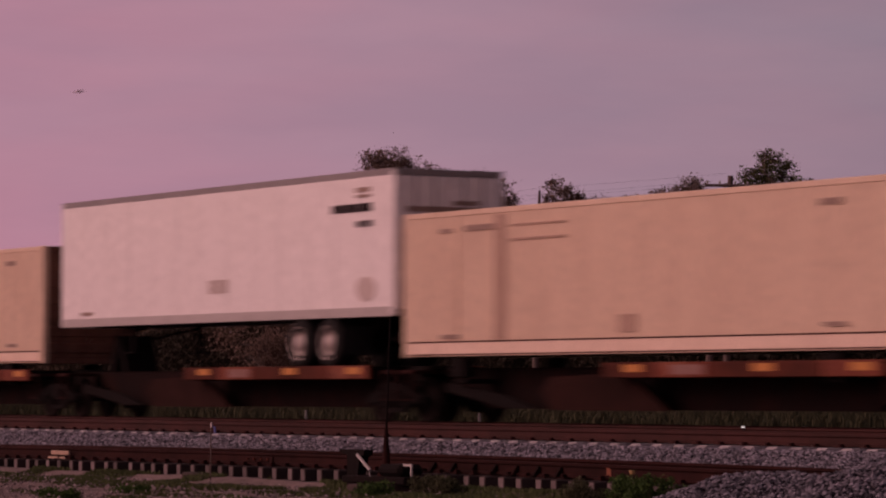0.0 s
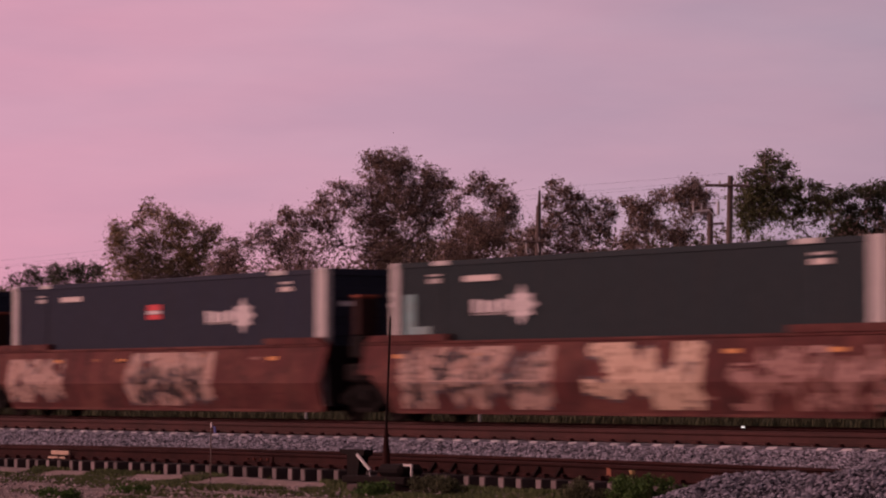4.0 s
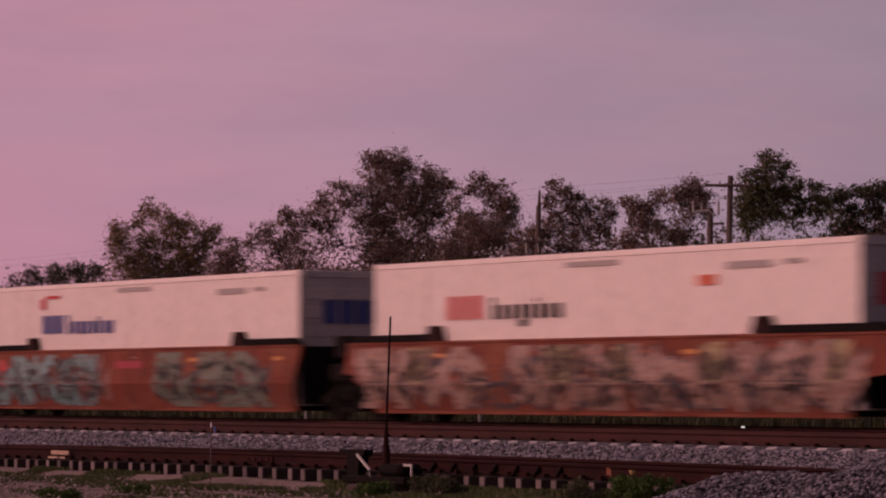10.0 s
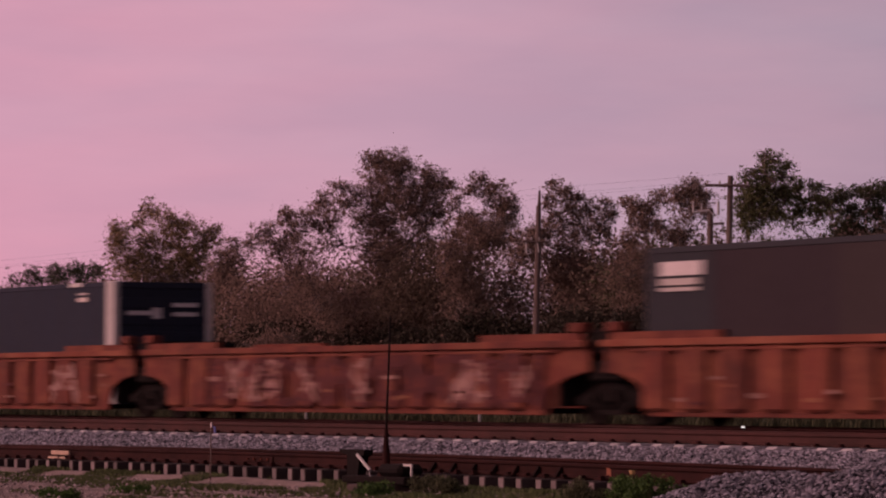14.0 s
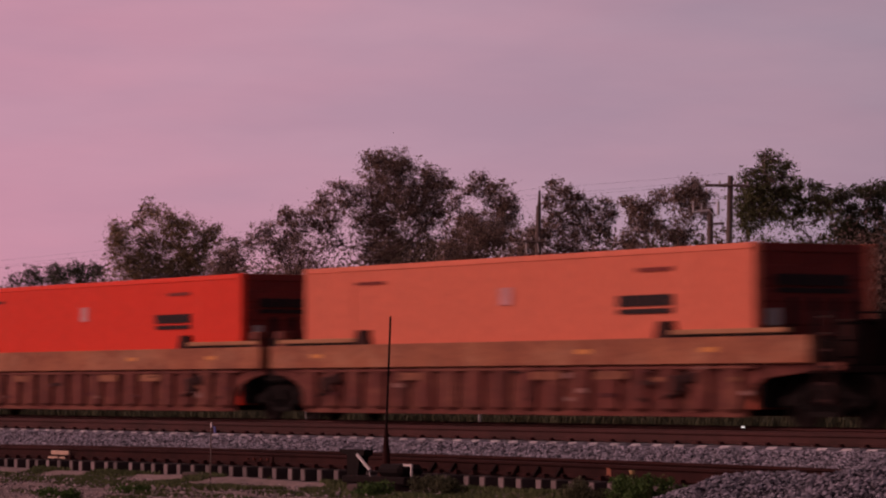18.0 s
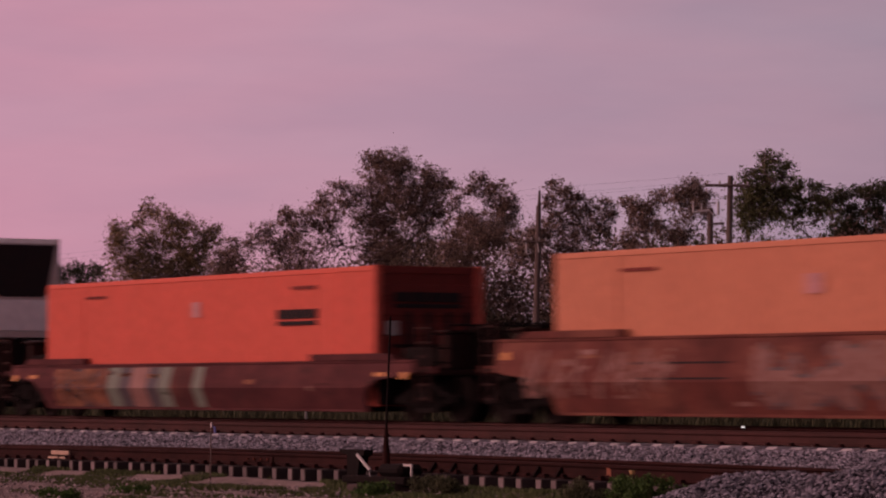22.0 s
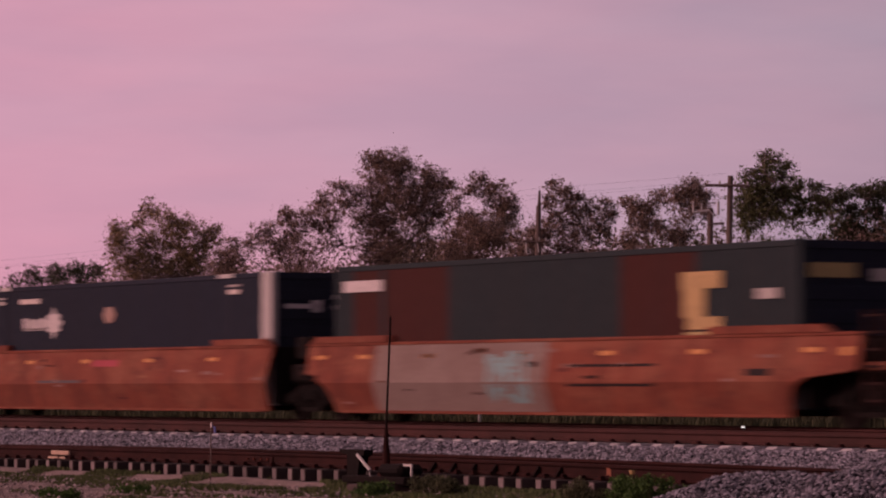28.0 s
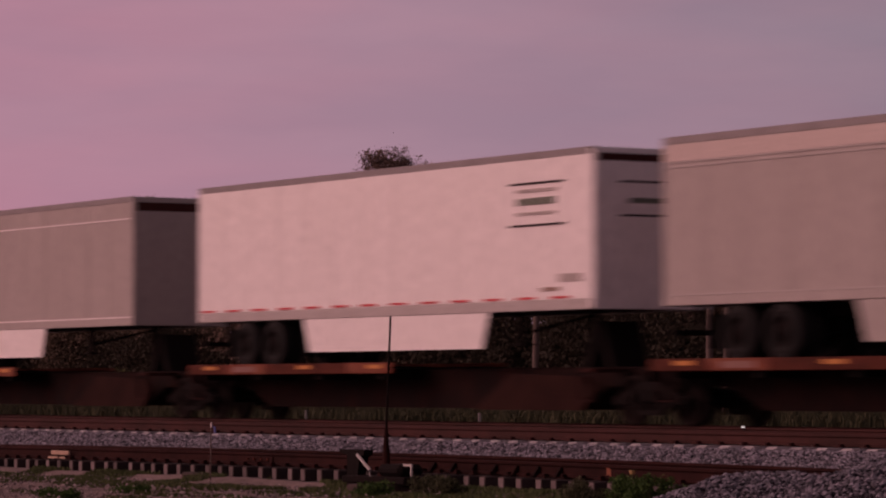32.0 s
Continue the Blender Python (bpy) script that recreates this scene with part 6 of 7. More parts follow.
decals(t1, near=bars(5.46, 7.18, 3.2, 0.17, 3, MARK_BLACK, 0.1) + bars(6.5, 7.25, 2.88, 0.13, 2, MARK_BLACK) + [(6.5, 7.06, 3.6, 3.7, GRIME), (6.5, 7.06, 3.49, 3.55, GRIME), (-6.9, -6.3, 1.29, 1.37, GRIME)] + bars(-0.2, 0.76, 1.66, 0.3, 3, PALE_TRAILER, 0.2), end=[(-1.0, 0.9, 3.15, 3.27, GRIME), (0.1, 0.7, 3.3, 3.4, GRIME)], yn=-1.299)
blob(t1, 6.9, 1.6, 0.4, 0.26, PALE_TRAILER, -1.299)
on(spine_car("rusty spine car carrying a beige container", pedestals=True, deck=(-0.6, 7.6)), -107.4)
beige_container(-107.2, "beige ribbed container with faint dark markings", -5.6)
on(spine_car("rusty spine car with orange-edged decks carrying a beige container", pedestals=True, deck=(-0.6, 7.5)), -124.0)
beige_container(-124.1, "beige ribbed container behind another on a spine car")

# three-unit well car, dark red, sprayed over
w = on(well_car("oxide red well car covered in sprayed lettering", "smooth", CAR_RED, front="truck", rear="shared"), -144.6)
tall_post(w, -9.68)
brush(w, "smooth", -7.4, -1.7, 0.28, 1.5, SPRAY_PALE, 1, line=0.11)
brush(w, "smooth", -7.2, -1.9, 0.35, 1.4, SPRAY_DARK, 101, line=0.05)
brush(w, "smooth", -0.6, 3.2, 0.3, 1.52, SPRAY_CREAM, 2, line=0.14)
brush(w, "smooth", 4.0, 8.8, 0.3, 1.4, SPRAY_ROSE, 3, line=0.09)
reflectors(w, "smooth", (-7.5, -4.5, 4.0, 7.0))
c = slate_container(-144.6, "dark slate container with pale corner posts and a pale logo", SLATE_GREEN, -4.96)
part("blue_patch", P(-7.5, -7.1, -1.304, -1.297, 1.25, 2.25), SPRAY_BLUE, c)
part("blue_patch", P(-7.098, -6.5, -1.304, -1.297, 1.25, 1.6), SPRAY_BLUE, c)
w = on(well_car("oxide red articulated well unit with pale sprayed tags", "smooth", CAR_RED, front="joint", rear="shared"), -163.5)
tall_post(w, -9.68)
brush(w, "smooth", -7.9, -4.6, 0.35, 1.4, SPRAY_PALE, 4)
brush(w, "smooth", -1.2, 3.3, 0.3, 1.5, SPRAY_PALE, 5, line=0.14)
brush(w, "smooth", -0.8, 2.8, 0.3, 1.2, SPRAY_DARK, 6, line=0.06)
reflectors(w, "smooth", (-5.0, -1.5, 1.0, 6.0))
c = slate_container(-163.5, "slate blue container with pale posts and a red sign", SLATE, 2.48)
decals(c, near=[(-0.4, 0.31, 1.95, 2.06, MARK_RED), (-0.4, 0.31, 2.16, 2.29, MARK_RED), (-0.4, 0.31, 2.07, 2.15, MARK_WHITE)], yn=-1.299)
w = on(well_car("oxide red articulated well unit at the end of its set", "smooth", CAR_RED, front="joint", rear="truck"), -183.1)
brush(w, "smooth", -8.0, 4.5, 0.3, 1.3, SPRAY_GREEN, 7, density=0.6)
brush(w, "smooth", -3.0, 7.5, 0.4, 1.4, CAR_ORANGE, 8)
reflectors(w, "smooth", (-7.5, -4.5, 4.0, 7.0))
slate_container(-183.1, "dark slate container with a pale logo above a red well car", SLATE_GREEN, -4.9)
# single wells
w = on(well_car("rust-orange low well car with a tan upper side and faded tags", "low", CAR_ORANGE, chord=CAR_TAN), -205.35)
plate(w, "low", -9.6, 9.6, 0.98, 1.22, CAR_TAN, "upper_band")
brush(w, "low", -6.5, 1.0, 0.26, 0.95, CAR_MAROON, 9, density=0.6, line=0.07)
brush(w, "low", -2.5, 4.0, 0.26, 1.2, SPRAY_PALE, 10, density=0.6, line=0.08)
brush(w, "low", 1.0, 6.0, 0.3, 1.0, SPRAY_ROSE, 11, density=0.6, line=0.1)
reflectors(w, "low", (-8.5, 8.4))
slate_container(-205.35, "dark slate container with pale posts, logo and round sign", SLATE_DARK, -5.1, -0.05, dot_paint=PALE_TRAILER)
w = on(well_car("weathered rust-orange well car with white data stencils", "smooth", CAR_BRIGHT), -228.43)
for b in bars(-4.95, -1.75, 0.82, 0.19, 2, GREY_TRAILER, 0.2) + bars(1.95, 4.25, 0.84, 0.3, 3, SPRAY_PALE, 0.05) + bars(1.95, 4.25, 0.7, 0.03, 1, MARK_BLACK, 0.0) + bars(1.95, 4.25, 1.17, 0.03, 1, MARK_BLACK, 0.0):
    plate(w, "smooth", *b)
reflectors(w, "smooth", (-8.6, -0.5, 1.3, 6.6), 1.2)
c = on(container("faded blue container with red posts and a pale globe sign", NAVY, posts=CRIMSON, doors=NAVY, bands=((2.2, 5.1, BLUE_PANEL), (5.1, 7.6, BROWN_SLATE))), -228.43, 0.32)
decals(c, near=[(-7.2, -6.45, 2.16, 2.33, MARK_WHITE), (-7.2, -6.45, 1.94, 2.11, MARK_WHITE), (-7.2, -6.42, 1.47, 1.86, MARK_WHITE), (-0.47, 0.46, 2.38, 2.78, MARK_WHITE), (4.5, 5.5, 2.38, 2.52, MARK_WHITE)] + bars(-2.88, -0.95, 1.26, 0.44, 4, SALMON, 0.22) + bars(-0.85, 0.0, 1.26, 0.56, 1, MARK_WHITE, 0.15) + [(0.47 * k, 0.47 * k + 0.34, 1.26, 1.64 if k % 2 else 1.56, MARK_WHITE) for k in range(7)], yn=-1.299)
for k in range(9):
    z = 1.79 + 0.085 * k
    hw = 0.88 * math.sqrt(max(0.06, 1 - ((z + 0.025 - 2.17) / 0.41) ** 2))
    decals(c, near=[(-4.74 - hw, -4.74 + hw, z, z + 0.05, MARK_WHITE)], yn=-1.299)
blob(c, -5.1, 2.17, 0.5, 0.37, MARK_WHITE, -1.306)
for y in (-0.66, 0.62):
    part("end_emblem", Form().bar([(y - 0.48, 2.22), (y - 0.3, 2.42), (y + 0.3, 2.42), (y + 0.48, 2.22), (y + 0.3, 2.02), (y - 0.3, 2.02)], 8.078, 8.086), MARK_WHITE, c)

# three-unit set with white logistics boxes
for u, fr, re, kind, seed in ((-251.6, "truck", "shared", 0, 20), (-270.98, "joint", "shared", 1, 30), (-289.95, "joint", "truck", 0, 40)):
    w = on(well_car("rust-orange well unit thick with sprayed murals", "smooth", CAR_BRIGHT, front=fr, rear=re, guide=UNDER, knobs=True), u)
    if seed == 20:
        brush(w, "smooth", -8.6, 8.5, 0.28, 1.5, SPRAY_PALE, 21, density=0.9)
        brush(w, "smooth", -8.0, 8.0, 0.28, 1.3, SPRAY_DARK, 22, line=0.06, density=0.8)
        brush(w, "smooth", -7.0, 8.0, 0.8, 1.5, SPRAY_YELLOW, 23, density=0.35)
    elif seed == 30:
        brush(w, "smooth", -7.6, -1.2, 0.28, 1.5, SPRAY_BLUE, 31, line=0.10)
        brush(w, "smooth", -7.6, -1.2, 0.3, 1.4, SPRAY_DARK, 35, line=0.04)
        brush(w, "smooth", -7.0, -0.8, 0.4, 1.5, SPRAY_ROSE, 36, density=0.7, line=0.06)
        brush(w, "smooth", -8.8, -6.8, 0.4, 1.4, MARK_RED, 32, line=0.06)
        brush(w, "smooth", 1.5, 7.2, 0.28, 1.5, SPRAY_GREEN, 33, line=0.125)
        brush(w, "smooth", 1.5, 7.2, 0.3, 1.3, SPRAY_DARK, 34, line=0.05)
        plate(w, "smooth", -0.6, 0.8, 1.15, 1.32, CRIMSON)
    else:
        brush(w, "smooth", 0.3, 5.8, 0.28, 1.55, SPRAY_YELLOW, 41, line=0.115)
        brush(w, "smooth", 1.0, 5.0, 0.3, 1.2, SPRAY_DARK, 42, line=0.05)
        brush(w, "smooth", -9.0, -1.5, 0.4, 1.5, SPRAY_ROSE, 43, density=0.9, line=0.09)
        brush(w, "smooth", -8.0, 0.0, 0.5, 1.4, CAR_TAN, 44, density=0.6, line=0.06)
        plate(w, "smooth", -4.9, -1.9, 0.82, 0.87, MARK_BLACK)
    reflectors(w, "smooth", (-8.0, -5.2, 3.4, 7.4))
    c = on(container("white container with %s sign bars" % ("red and black" if kind == 0 else "blue"), WHITE_WARM, doors=DOOR_GREY), u, 0.32)
    if kind == 0:
        nb = bars(-5.15, -3.7, 1.71, 0.46, 3, MARK_RED, 0.36) + bars(-3.5, -0.85, 1.70, 0.27, 8, MARK_BLACK, 0.42) + [(-3.5, -3.4, 1.98, 2.12, MARK_BLACK), (-1.9, -1.82, 2.0, 2.08, MARK_BLACK)] + [(-2.5, -2.2, 1.55, 1.68, MARK_BLACK)]
        eb = [(y, y + 0.30, 1.75, 2.3, MARK_RED) for y in (-0.9, -0.44, 0.02)] + [(0.48, 0.85, 1.85, 2.1, MARK_RED)]
    else:
        nb = bars(-5.1, -3.8, 1.70, 0.44, 3, MARK_BLUE, 0.24) + bars(-3.65, -0.95, 1.68, 0.3, 8, MARK_BLUE, 0.36) + [(-3.65, -3.52, 1.99, 2.14, MARK_BLUE), (-1.95, -1.85, 2.0, 2.08, MARK_BLUE)] + [(-4.9, -4.1, 2.55, 2.62, MARK_RED), (-5.2, -4.9, 2.3, 2.55, MARK_RED)]
        eb = [(y, y + 0.34, 1.75, 2.25, MARK_BLUE) for y in (-0.7, -0.3, 0.1, 0.5)]
    decals(c, near=nb + [(-0.85, 0.9, 2.63, 2.72, GREY_TRAILER), (4.3, 5.6, 2.45, 2.57, GREY_TRAILER), (6.0, 6.5, 2.49, 2.57, GREY_TRAILER)] + ([(3.42, 3.99, 2.18, 2.36, ORANGE_FADED)] if kind == 0 else []), end=eb + [(-1.1, 1.1, 1.02, 1.06, GRIME), (-1.1, 1.1, 0.6, 0.64, GRIME)], yn=-1.299)
    for sy in (-1, 1):
        part("end_frame", P(HALF - 0.05, HALF + 0.003, *sorted((sy * 1.12, sy * 1.29)), 0.12, 2.78, 0.01), POST_GREY, c)

# three-unit ribbed set, middle unit empty
on(well_car("rust-red ribbed well unit", "ribbed", CAR_ORANGE, chord=CAR_BRIGHT, front="truck", rear="shared"), -312.8)
c = on(container("slate container with brown replaced panels and a yellow sign block", GREY_SLATE, doors=SLATE_DARK, bands=((-6.1, -2.4, MAROON_SLATE), (-2.4, 1.48, BROWN_SLATE))), -312.8, 0.32)
YS = bars(2.9, 5.5, 2.2, 0.26, 1, MARK_YELLOW, 0) + bars(2.9, 5.5, 1.51, 0.26, 1, MARK_YELLOW, 0) + [(2.8, 3.3, 1.775, 2.195, MARK_YELLOW), (4.0, 4.6, 1.775, 2.195, MARK_YELLOW), (4.8, 5.3, 1.775, 2.195, MARK_YELLOW), (3.0, 5.2, 1.28, 1.44, MARK_YELLOW), (6.5, 7.3, 2.02, 2.12, GRIME), (6.5, 7.3, 1.9, 1.99, GRIME), (-7.62, -6.3, 2.37, 2.62, MARK_WHITE), (-7.62, -6.45, 2.2, 2.32, GREY_TRAILER), (-7.62, -6.45, 2.09, 2.16, GREY_TRAILER)]
decals(c, near=YS, end=[(-1.05, -0.1, 2.25, 2.4, MARK_YELLOW), (-1.05, -0.1, 2.02, 2.12, GREY_TRAILER), (0.2, 0.85, 2.05, 2.35, GREY_TRAILER)], yn=-1.299)
w = on(well_car("empty rust-red ribbed well unit with faded tags", "ribbed", CAR_ORANGE, front="joint", rear="shared"), -332.0)
brush(w, "ribbed", -6.0, 8.0, 0.3, 1.35, CAR_MAROON, 51, density=0.9, line=0.08, y=-1.478)
brush(w, "ribbed", -5.0, 7.5, 0.4, 1.3, SPRAY_ROSE, 54, density=0.35, line=0.045, y=-1.481)
w = on(well_car("rust-red ribbed well unit with a green sprayed patch", "ribbed", CAR_ORANGE, chord=CAR_BRIGHT, front="joint", rear="truck"), -351.2)
brush(w, "ribbed", -2.2, 0.6, 0.35, 1.4, SAGE_FADED, 52, y=-1.478, line=0.09)
brush(w, "ribbed", 1.5, 6.5, 0.35, 1.3, SPRAY_ROSE, 53, density=0.5, line=0.06, y=-1.478)
c = slate_container(-351.2, "faded slate blue container with pale posts and logo", SLATE, -4.95, 0.2, bands=((-7.7, -5.9, BLUE_PANEL),))
# single ribbed maroon
w = on(well_car("maroon ribbed well car", "ribbed", CAR_MAROON, chord=CAR_RED, guide=UNDER, knobs=True, pitch=1.6), -373.8)
reflectors(w, "ribbed", (-6, -2, 2, 6), 1.36)
c = on(container("slate green container with a large yellow sign block", MOSS, doors=SLATE_DARK), -373.8, 0.32)
YS2 = [(-0.16, 0.6, 1.1, 2.36, MARK_YELLOW_DULL), (3.4, 4.15, 1.1, 2.38, MARK_YELLOW_DULL), (0.75, 1.25, 1.42, 2.1, MARK_YELLOW), (0.9, 3.35, 1.98, 2.24, MARK_YELLOW), (0.9, 3.35, 1.34, 1.58, MARK_YELLOW), (1.7, 2.3, 1.58, 1.98, MARK_YELLOW), (2.55, 3.2, 1.62, 1.94, MARK_YELLOW), (0.6, 3.4, 1.15, 1.28, MARK_YELLOW_DULL), (-3.93, -0.2, 1.55, 1.73, MARK_YELLOW_DULL), (-0.97, 0.82, 2.62, 2.73, MARK_YELLOW_DULL), (4.2, 5.75, 2.37, 2.51, MARK_YELLOW)]
decals(c, near=YS2, end=[(-1.15, -0.05, 2.12, 2.5, MARK_WHITE)] + [(y, y + 0.2, 2.22, 2.4, SLATE_DARK) for y in (-1.05, -0.72, -0.39)], xe=8.079, yn=-1.299)


def orange_container(u, label, paint, z=0.32):
    # doors in the darker red: the shade of the end face is painted in
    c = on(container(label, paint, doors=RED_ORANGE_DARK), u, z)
    decals(c, near=bars(3.85, 5.65, 1.85, 0.2, 4, MARK_BLACK, 0.06) + [(3.88, 5.6, 1.71, 1.8, MARK_BLACK), (4.5, 5.6, 2.47, 2.54, RED_ORANGE_DARK), (-5.85, -4.7, 2.49, 2.55, RED_ORANGE_DARK), (-0.22, 0.18, 1.96, 2.3, CRIMSON_PALE)],
           end=bars(-0.85, 0.8, 2.15, 0.2, 4, MARK_BLACK, 0.05) + [(-0.85, 0.8, 2.02, 2.11, MARK_BLACK), (-1.0, -0.75, 1.45, 1.75, GREY_TRAILER)] + [(y, y + 0.14, 0.7, 1.95, MARK_BLACK) for y in (-0.55, -0.08, 0.4, 0.85)] + [(-0.9, 1.0, 1.2, 1.28, CATCH_BROWN)], yn=-1.299)
    return c


# dull red with the shade of the door ends in it; also side marks
RED_ORANGE_DARK = mat("end_shade_and_mark_red", (0.17, 0.026, 0.020), 0.7, amount=0.5, dirt=(0.07, 0.02, 0.018), spec=0.2)
for u, fr, re, paint, lab in ((-396.83, "truck", "shared", ORANGE_FADED, "faded orange container"), (-415.92, "joint", "shared", RED_ORANGE, "bright red-orange container"), (-435.03, "joint", "truck", ORANGE_FADED, "faded salmon-orange container")):
    w = on(well_car("brown well unit with a deep tan top chord", "tan", CAR_FADED, chord=CHORD_TAN, front=fr, rear=re, guide=GUIDE_TAN, knobs=True), u)
    for x in (-6.6, 6.2):
        part("valve_box", Form().box(x - 0.3, x + 0.05, -1.56, -1.475, 0.62, 0.92, 0.03).box(x + 0.06, x + 0.4, -1.53, -1.475, 0.78, 0.98, 0.03).tube((x - 0.55, -1.5, 0.52), (x + 0.1, -1.5, 0.66), 0.035, n=6), CATCH_BROWN, w)
    for x in (-3.8, 1.2, 3.4):
        part("stencil", P(x, x + 1.0, -1.482, -1.476, 0.85, 1.0), CAR_TAN, w)
    for x in (-7.2, 7.0, 3.0):
        part("reflector", P(x - 0.25, x + 0.25, -1.497, -1.491, 1.32, 1.4), MARK_ORANGE, w)
    orange_container(u, lab + " with dark sign bars in a tan-topped well", paint)
w = on(well_car("rust-red well car with pale sprayed lettering", "smooth", CAR_FADED), -458.25)
brush(w, "smooth", -1.5, 7.2, 0.32, 1.47, SPRAY_FAINT, 61, line=0.15)
brush(w, "smooth", -9.0, -3.0, 0.5, 1.4, SPRAY_FAINT, 62, density=0.8, line=0.045)
for z in (0.84, 1.12):
    plate(w, "smooth", -5.2, -2.2, z, z + 0.035, MARK_BLACK)
orange_container(-458.25, "bleached tan-orange container above a sprayed red well car", TAN_ORANGE)
w = on(well_car("low maroon well car with ochre and green murals", "low", CAR_MAROON), -481.23)
brush(w, "low", -7.2, -4.3, 0.26, 1.15, CAR_TAN, 63, line=0.13)
brush(w, "low", -7.0, -4.4, 0.3, 1.1, SPRAY_DARK, 65, line=0.03)
for x0, x1, m in ((-4.2, -3.55, SPRAY_GREEN), (-3.5, -3.0, SPRAY_DARK), (-2.95, -2.1, SPRAY_ROSE), (-2.05, -1.55, SPRAY_DARK), (-1.5, -0.9, SPRAY_GREEN), (-0.85, 0.2, CAR_RED), (0.25, 0.7, SPRAY_GREEN)):
    plate(w, "low", x0, x1, 0.27, 1.17, m, "mural_stripe")
reflectors(w, "low", (-8.5, -1.8, 8.6))
orange_container(-481.23, "orange container low in a maroon well car", ORANGE)
# reefer trailer in a black well car
w = on(well_car("black low-sided well car with orange reflectors and white stencils", "low", CAR_BLACK), -504.2)
reflectors(w, "low", (-8.6, -6.6, -4.7, -2.2, 0.6, 3.5, 6.0, 8.3), 0.95)
for b in bars(-7.8, -5.0, 0.75, 0.12, 3, ALU) + bars(1.8, 6.2, 0.68, 0.13, 5, ALU) + bars(-1.0, 0.6, 0.72, 0.1, 2, ALU) + bars(-3.0, -2.2, 0.8, 0.25, 1, ALU) + bars(4.5, 7.8, 1.02, 0.1, 4, ALU):
    plate(w, "low", *b)
t2 = on(trailer("white refrigerated semi-trailer with horizontal ribs and black cooling unit", WHITE, tandem=-5.2, ribs="horizontal", rails=POST_GREY), -502.3, 0.42, 0.89)
cu = part("cooling_unit", Form().bar([(-1.02, 1.45), (1.02, 1.45), (1.08, 2.4), (1.02, 3.88), (-1.02, 3.88), (-1.08, 2.4)], 8.08, 8.52), PALE_TRAILER, t2)
part("grille", Form().bar([(-0.6, 2.5), (0.6, 2.5), (0.72, 2.6), (0.98, 3.84), (-0.98, 3.84), (-0.72, 2.6)], 8.525, 8.56), MARK_BLACK, cu, "black grille")
part("lower_door", P(8.525, 8.55, -0.85, 0.85, 1.62, 2.42, 0.02), WHITE, cu)
part("fuel_tank", Form().tube((7.3, -0.5, 0.72), (7.3, 0.5, 0.72), 0.26, n=14), UNDER, t2)
part("status_light", Form().box(8.5, 8.56, 1.28, 1.33, 2.26, 2.30), GREEN_GLOW, t2, "green status light")
decals(t2, near=bars(6.5, 7.6, 3.42, 0.17, 2, MARK_BLACK, 0.08) + [(4.83, 5.47, 1.85, 2.05, GRIME), (6.6, 7.3, 2.0, 2.1, GRIME), (6.6, 7.3, 1.86, 1.96, GRIME), (6.6, 7.3, 1.74, 1.82, GRIME), (-5.68, -5.07, 1.86, 2.06, GRIME)] + bars(-7.9, 7.6, 1.2, 0.05, 16, MARK_RED, 0.35), yn=-1.299)
part("side_skirt", Form().slab([(-0.5, 1.0), (4.3, 1.0), (4.2, 0.86), (-0.4, 0.86)], -1.28, -1.26), WHITE, t2)
# two single wells with slate boxes
w = on(well_car("rust-orange low well car with pale and rose tags", "low", CAR_BRIGHT, chord=CAR_TAN), -527.5)
brush(w, "low", -8.6, -2.0, 0.3, 1.18, CAR_TAN, 71, line=0.12)
brush(w, "low", -3.0, 8.0, 0.3, 1.15, SPRAY_ROSE, 72, density=0.8, line=0.12)
brush(w, "low", -7.5, 6.0, 0.6, 1.2, SPRAY_PALE, 73, density=0.35, line=0.05)
brush(w, "low", 1.0, 7.0, 0.3, 0.9, CAR_MAROON, 74, density=0.5, line=0.06)
slate_container(-527.5, "slate blue container with pale posts, logo and round sign", SLATE, -5.05, 0.0)
on(well_car("rust-orange ribbed well car", "ribbed", CAR_ORANGE), -550.4)
slate_container(-550.4, "slate blue container with bright posts above a ribbed well car", SLATE, -5.05, 0.0)
# three-unit orange set
w = on(well_car("rust-orange well unit with a pale patched middle", "smooth", CAR_BRIGHT, front="truck", rear="shared"), -573.6)
plate(w, "smooth", -6.1, 0.4, 0.24, 1.56, PATCH, "painted_patch")
brush(w, "smooth", -1.8, 0.0, 0.4, 1.4, SPRAY_BLUE, 81, line=0.07)
reflectors(w, "smooth", (-8.4, -6.6, -4.0, -0.6, 2.4, 5.3, 8.6))
for b in bars(1.2, 4.0, 0.72, 0.05, 1, MARK_BLACK, 0) + bars(1.2, 4.0, 1.08, 0.05, 1, MARK_BLACK, 0) + bars(6.8, 7.5, 0.9, 0.12, 1, MARK_BLACK, 0):
    plate(w, "smooth", *b)
c = on(container("slate container with red-brown panels and a yellow sign block", SLATE_GREEN, doors=SLATE_DARK, bands=((-7.3, -3.5, BROWN), (2.6, 5.0, BROWN))), -573.6, 0.32)
decals(c, near=[(4.6, 5.8, 2.12, 2.42, MARK_YELLOW), (4.65, 5.3, 1.62, 2.12, MARK_YELLOW), (4.75, 5.8, 1.4, 1.62, MARK_YELLOW), (4.7, 5.6, 1.24, 1.36, MARK_YELLOW_DULL), (-7.7, -6.1, 2.35, 2.58, MARK_WHITE), (6.85, 7.45, 1.9, 2.08, GREY_TRAILER)], end=[(-1.1, -0.1, 2.25, 2.5, MARK_YELLOW_DULL), (0.25, 0.9, 2.2, 2.42, GREY_TRAILER)], yn=-1.299)
w = on(well_car("rust-orange articulated well unit with yellow reflectors", "smooth", CAR_BRIGHT, front="joint", rear="shared"), -592.6)
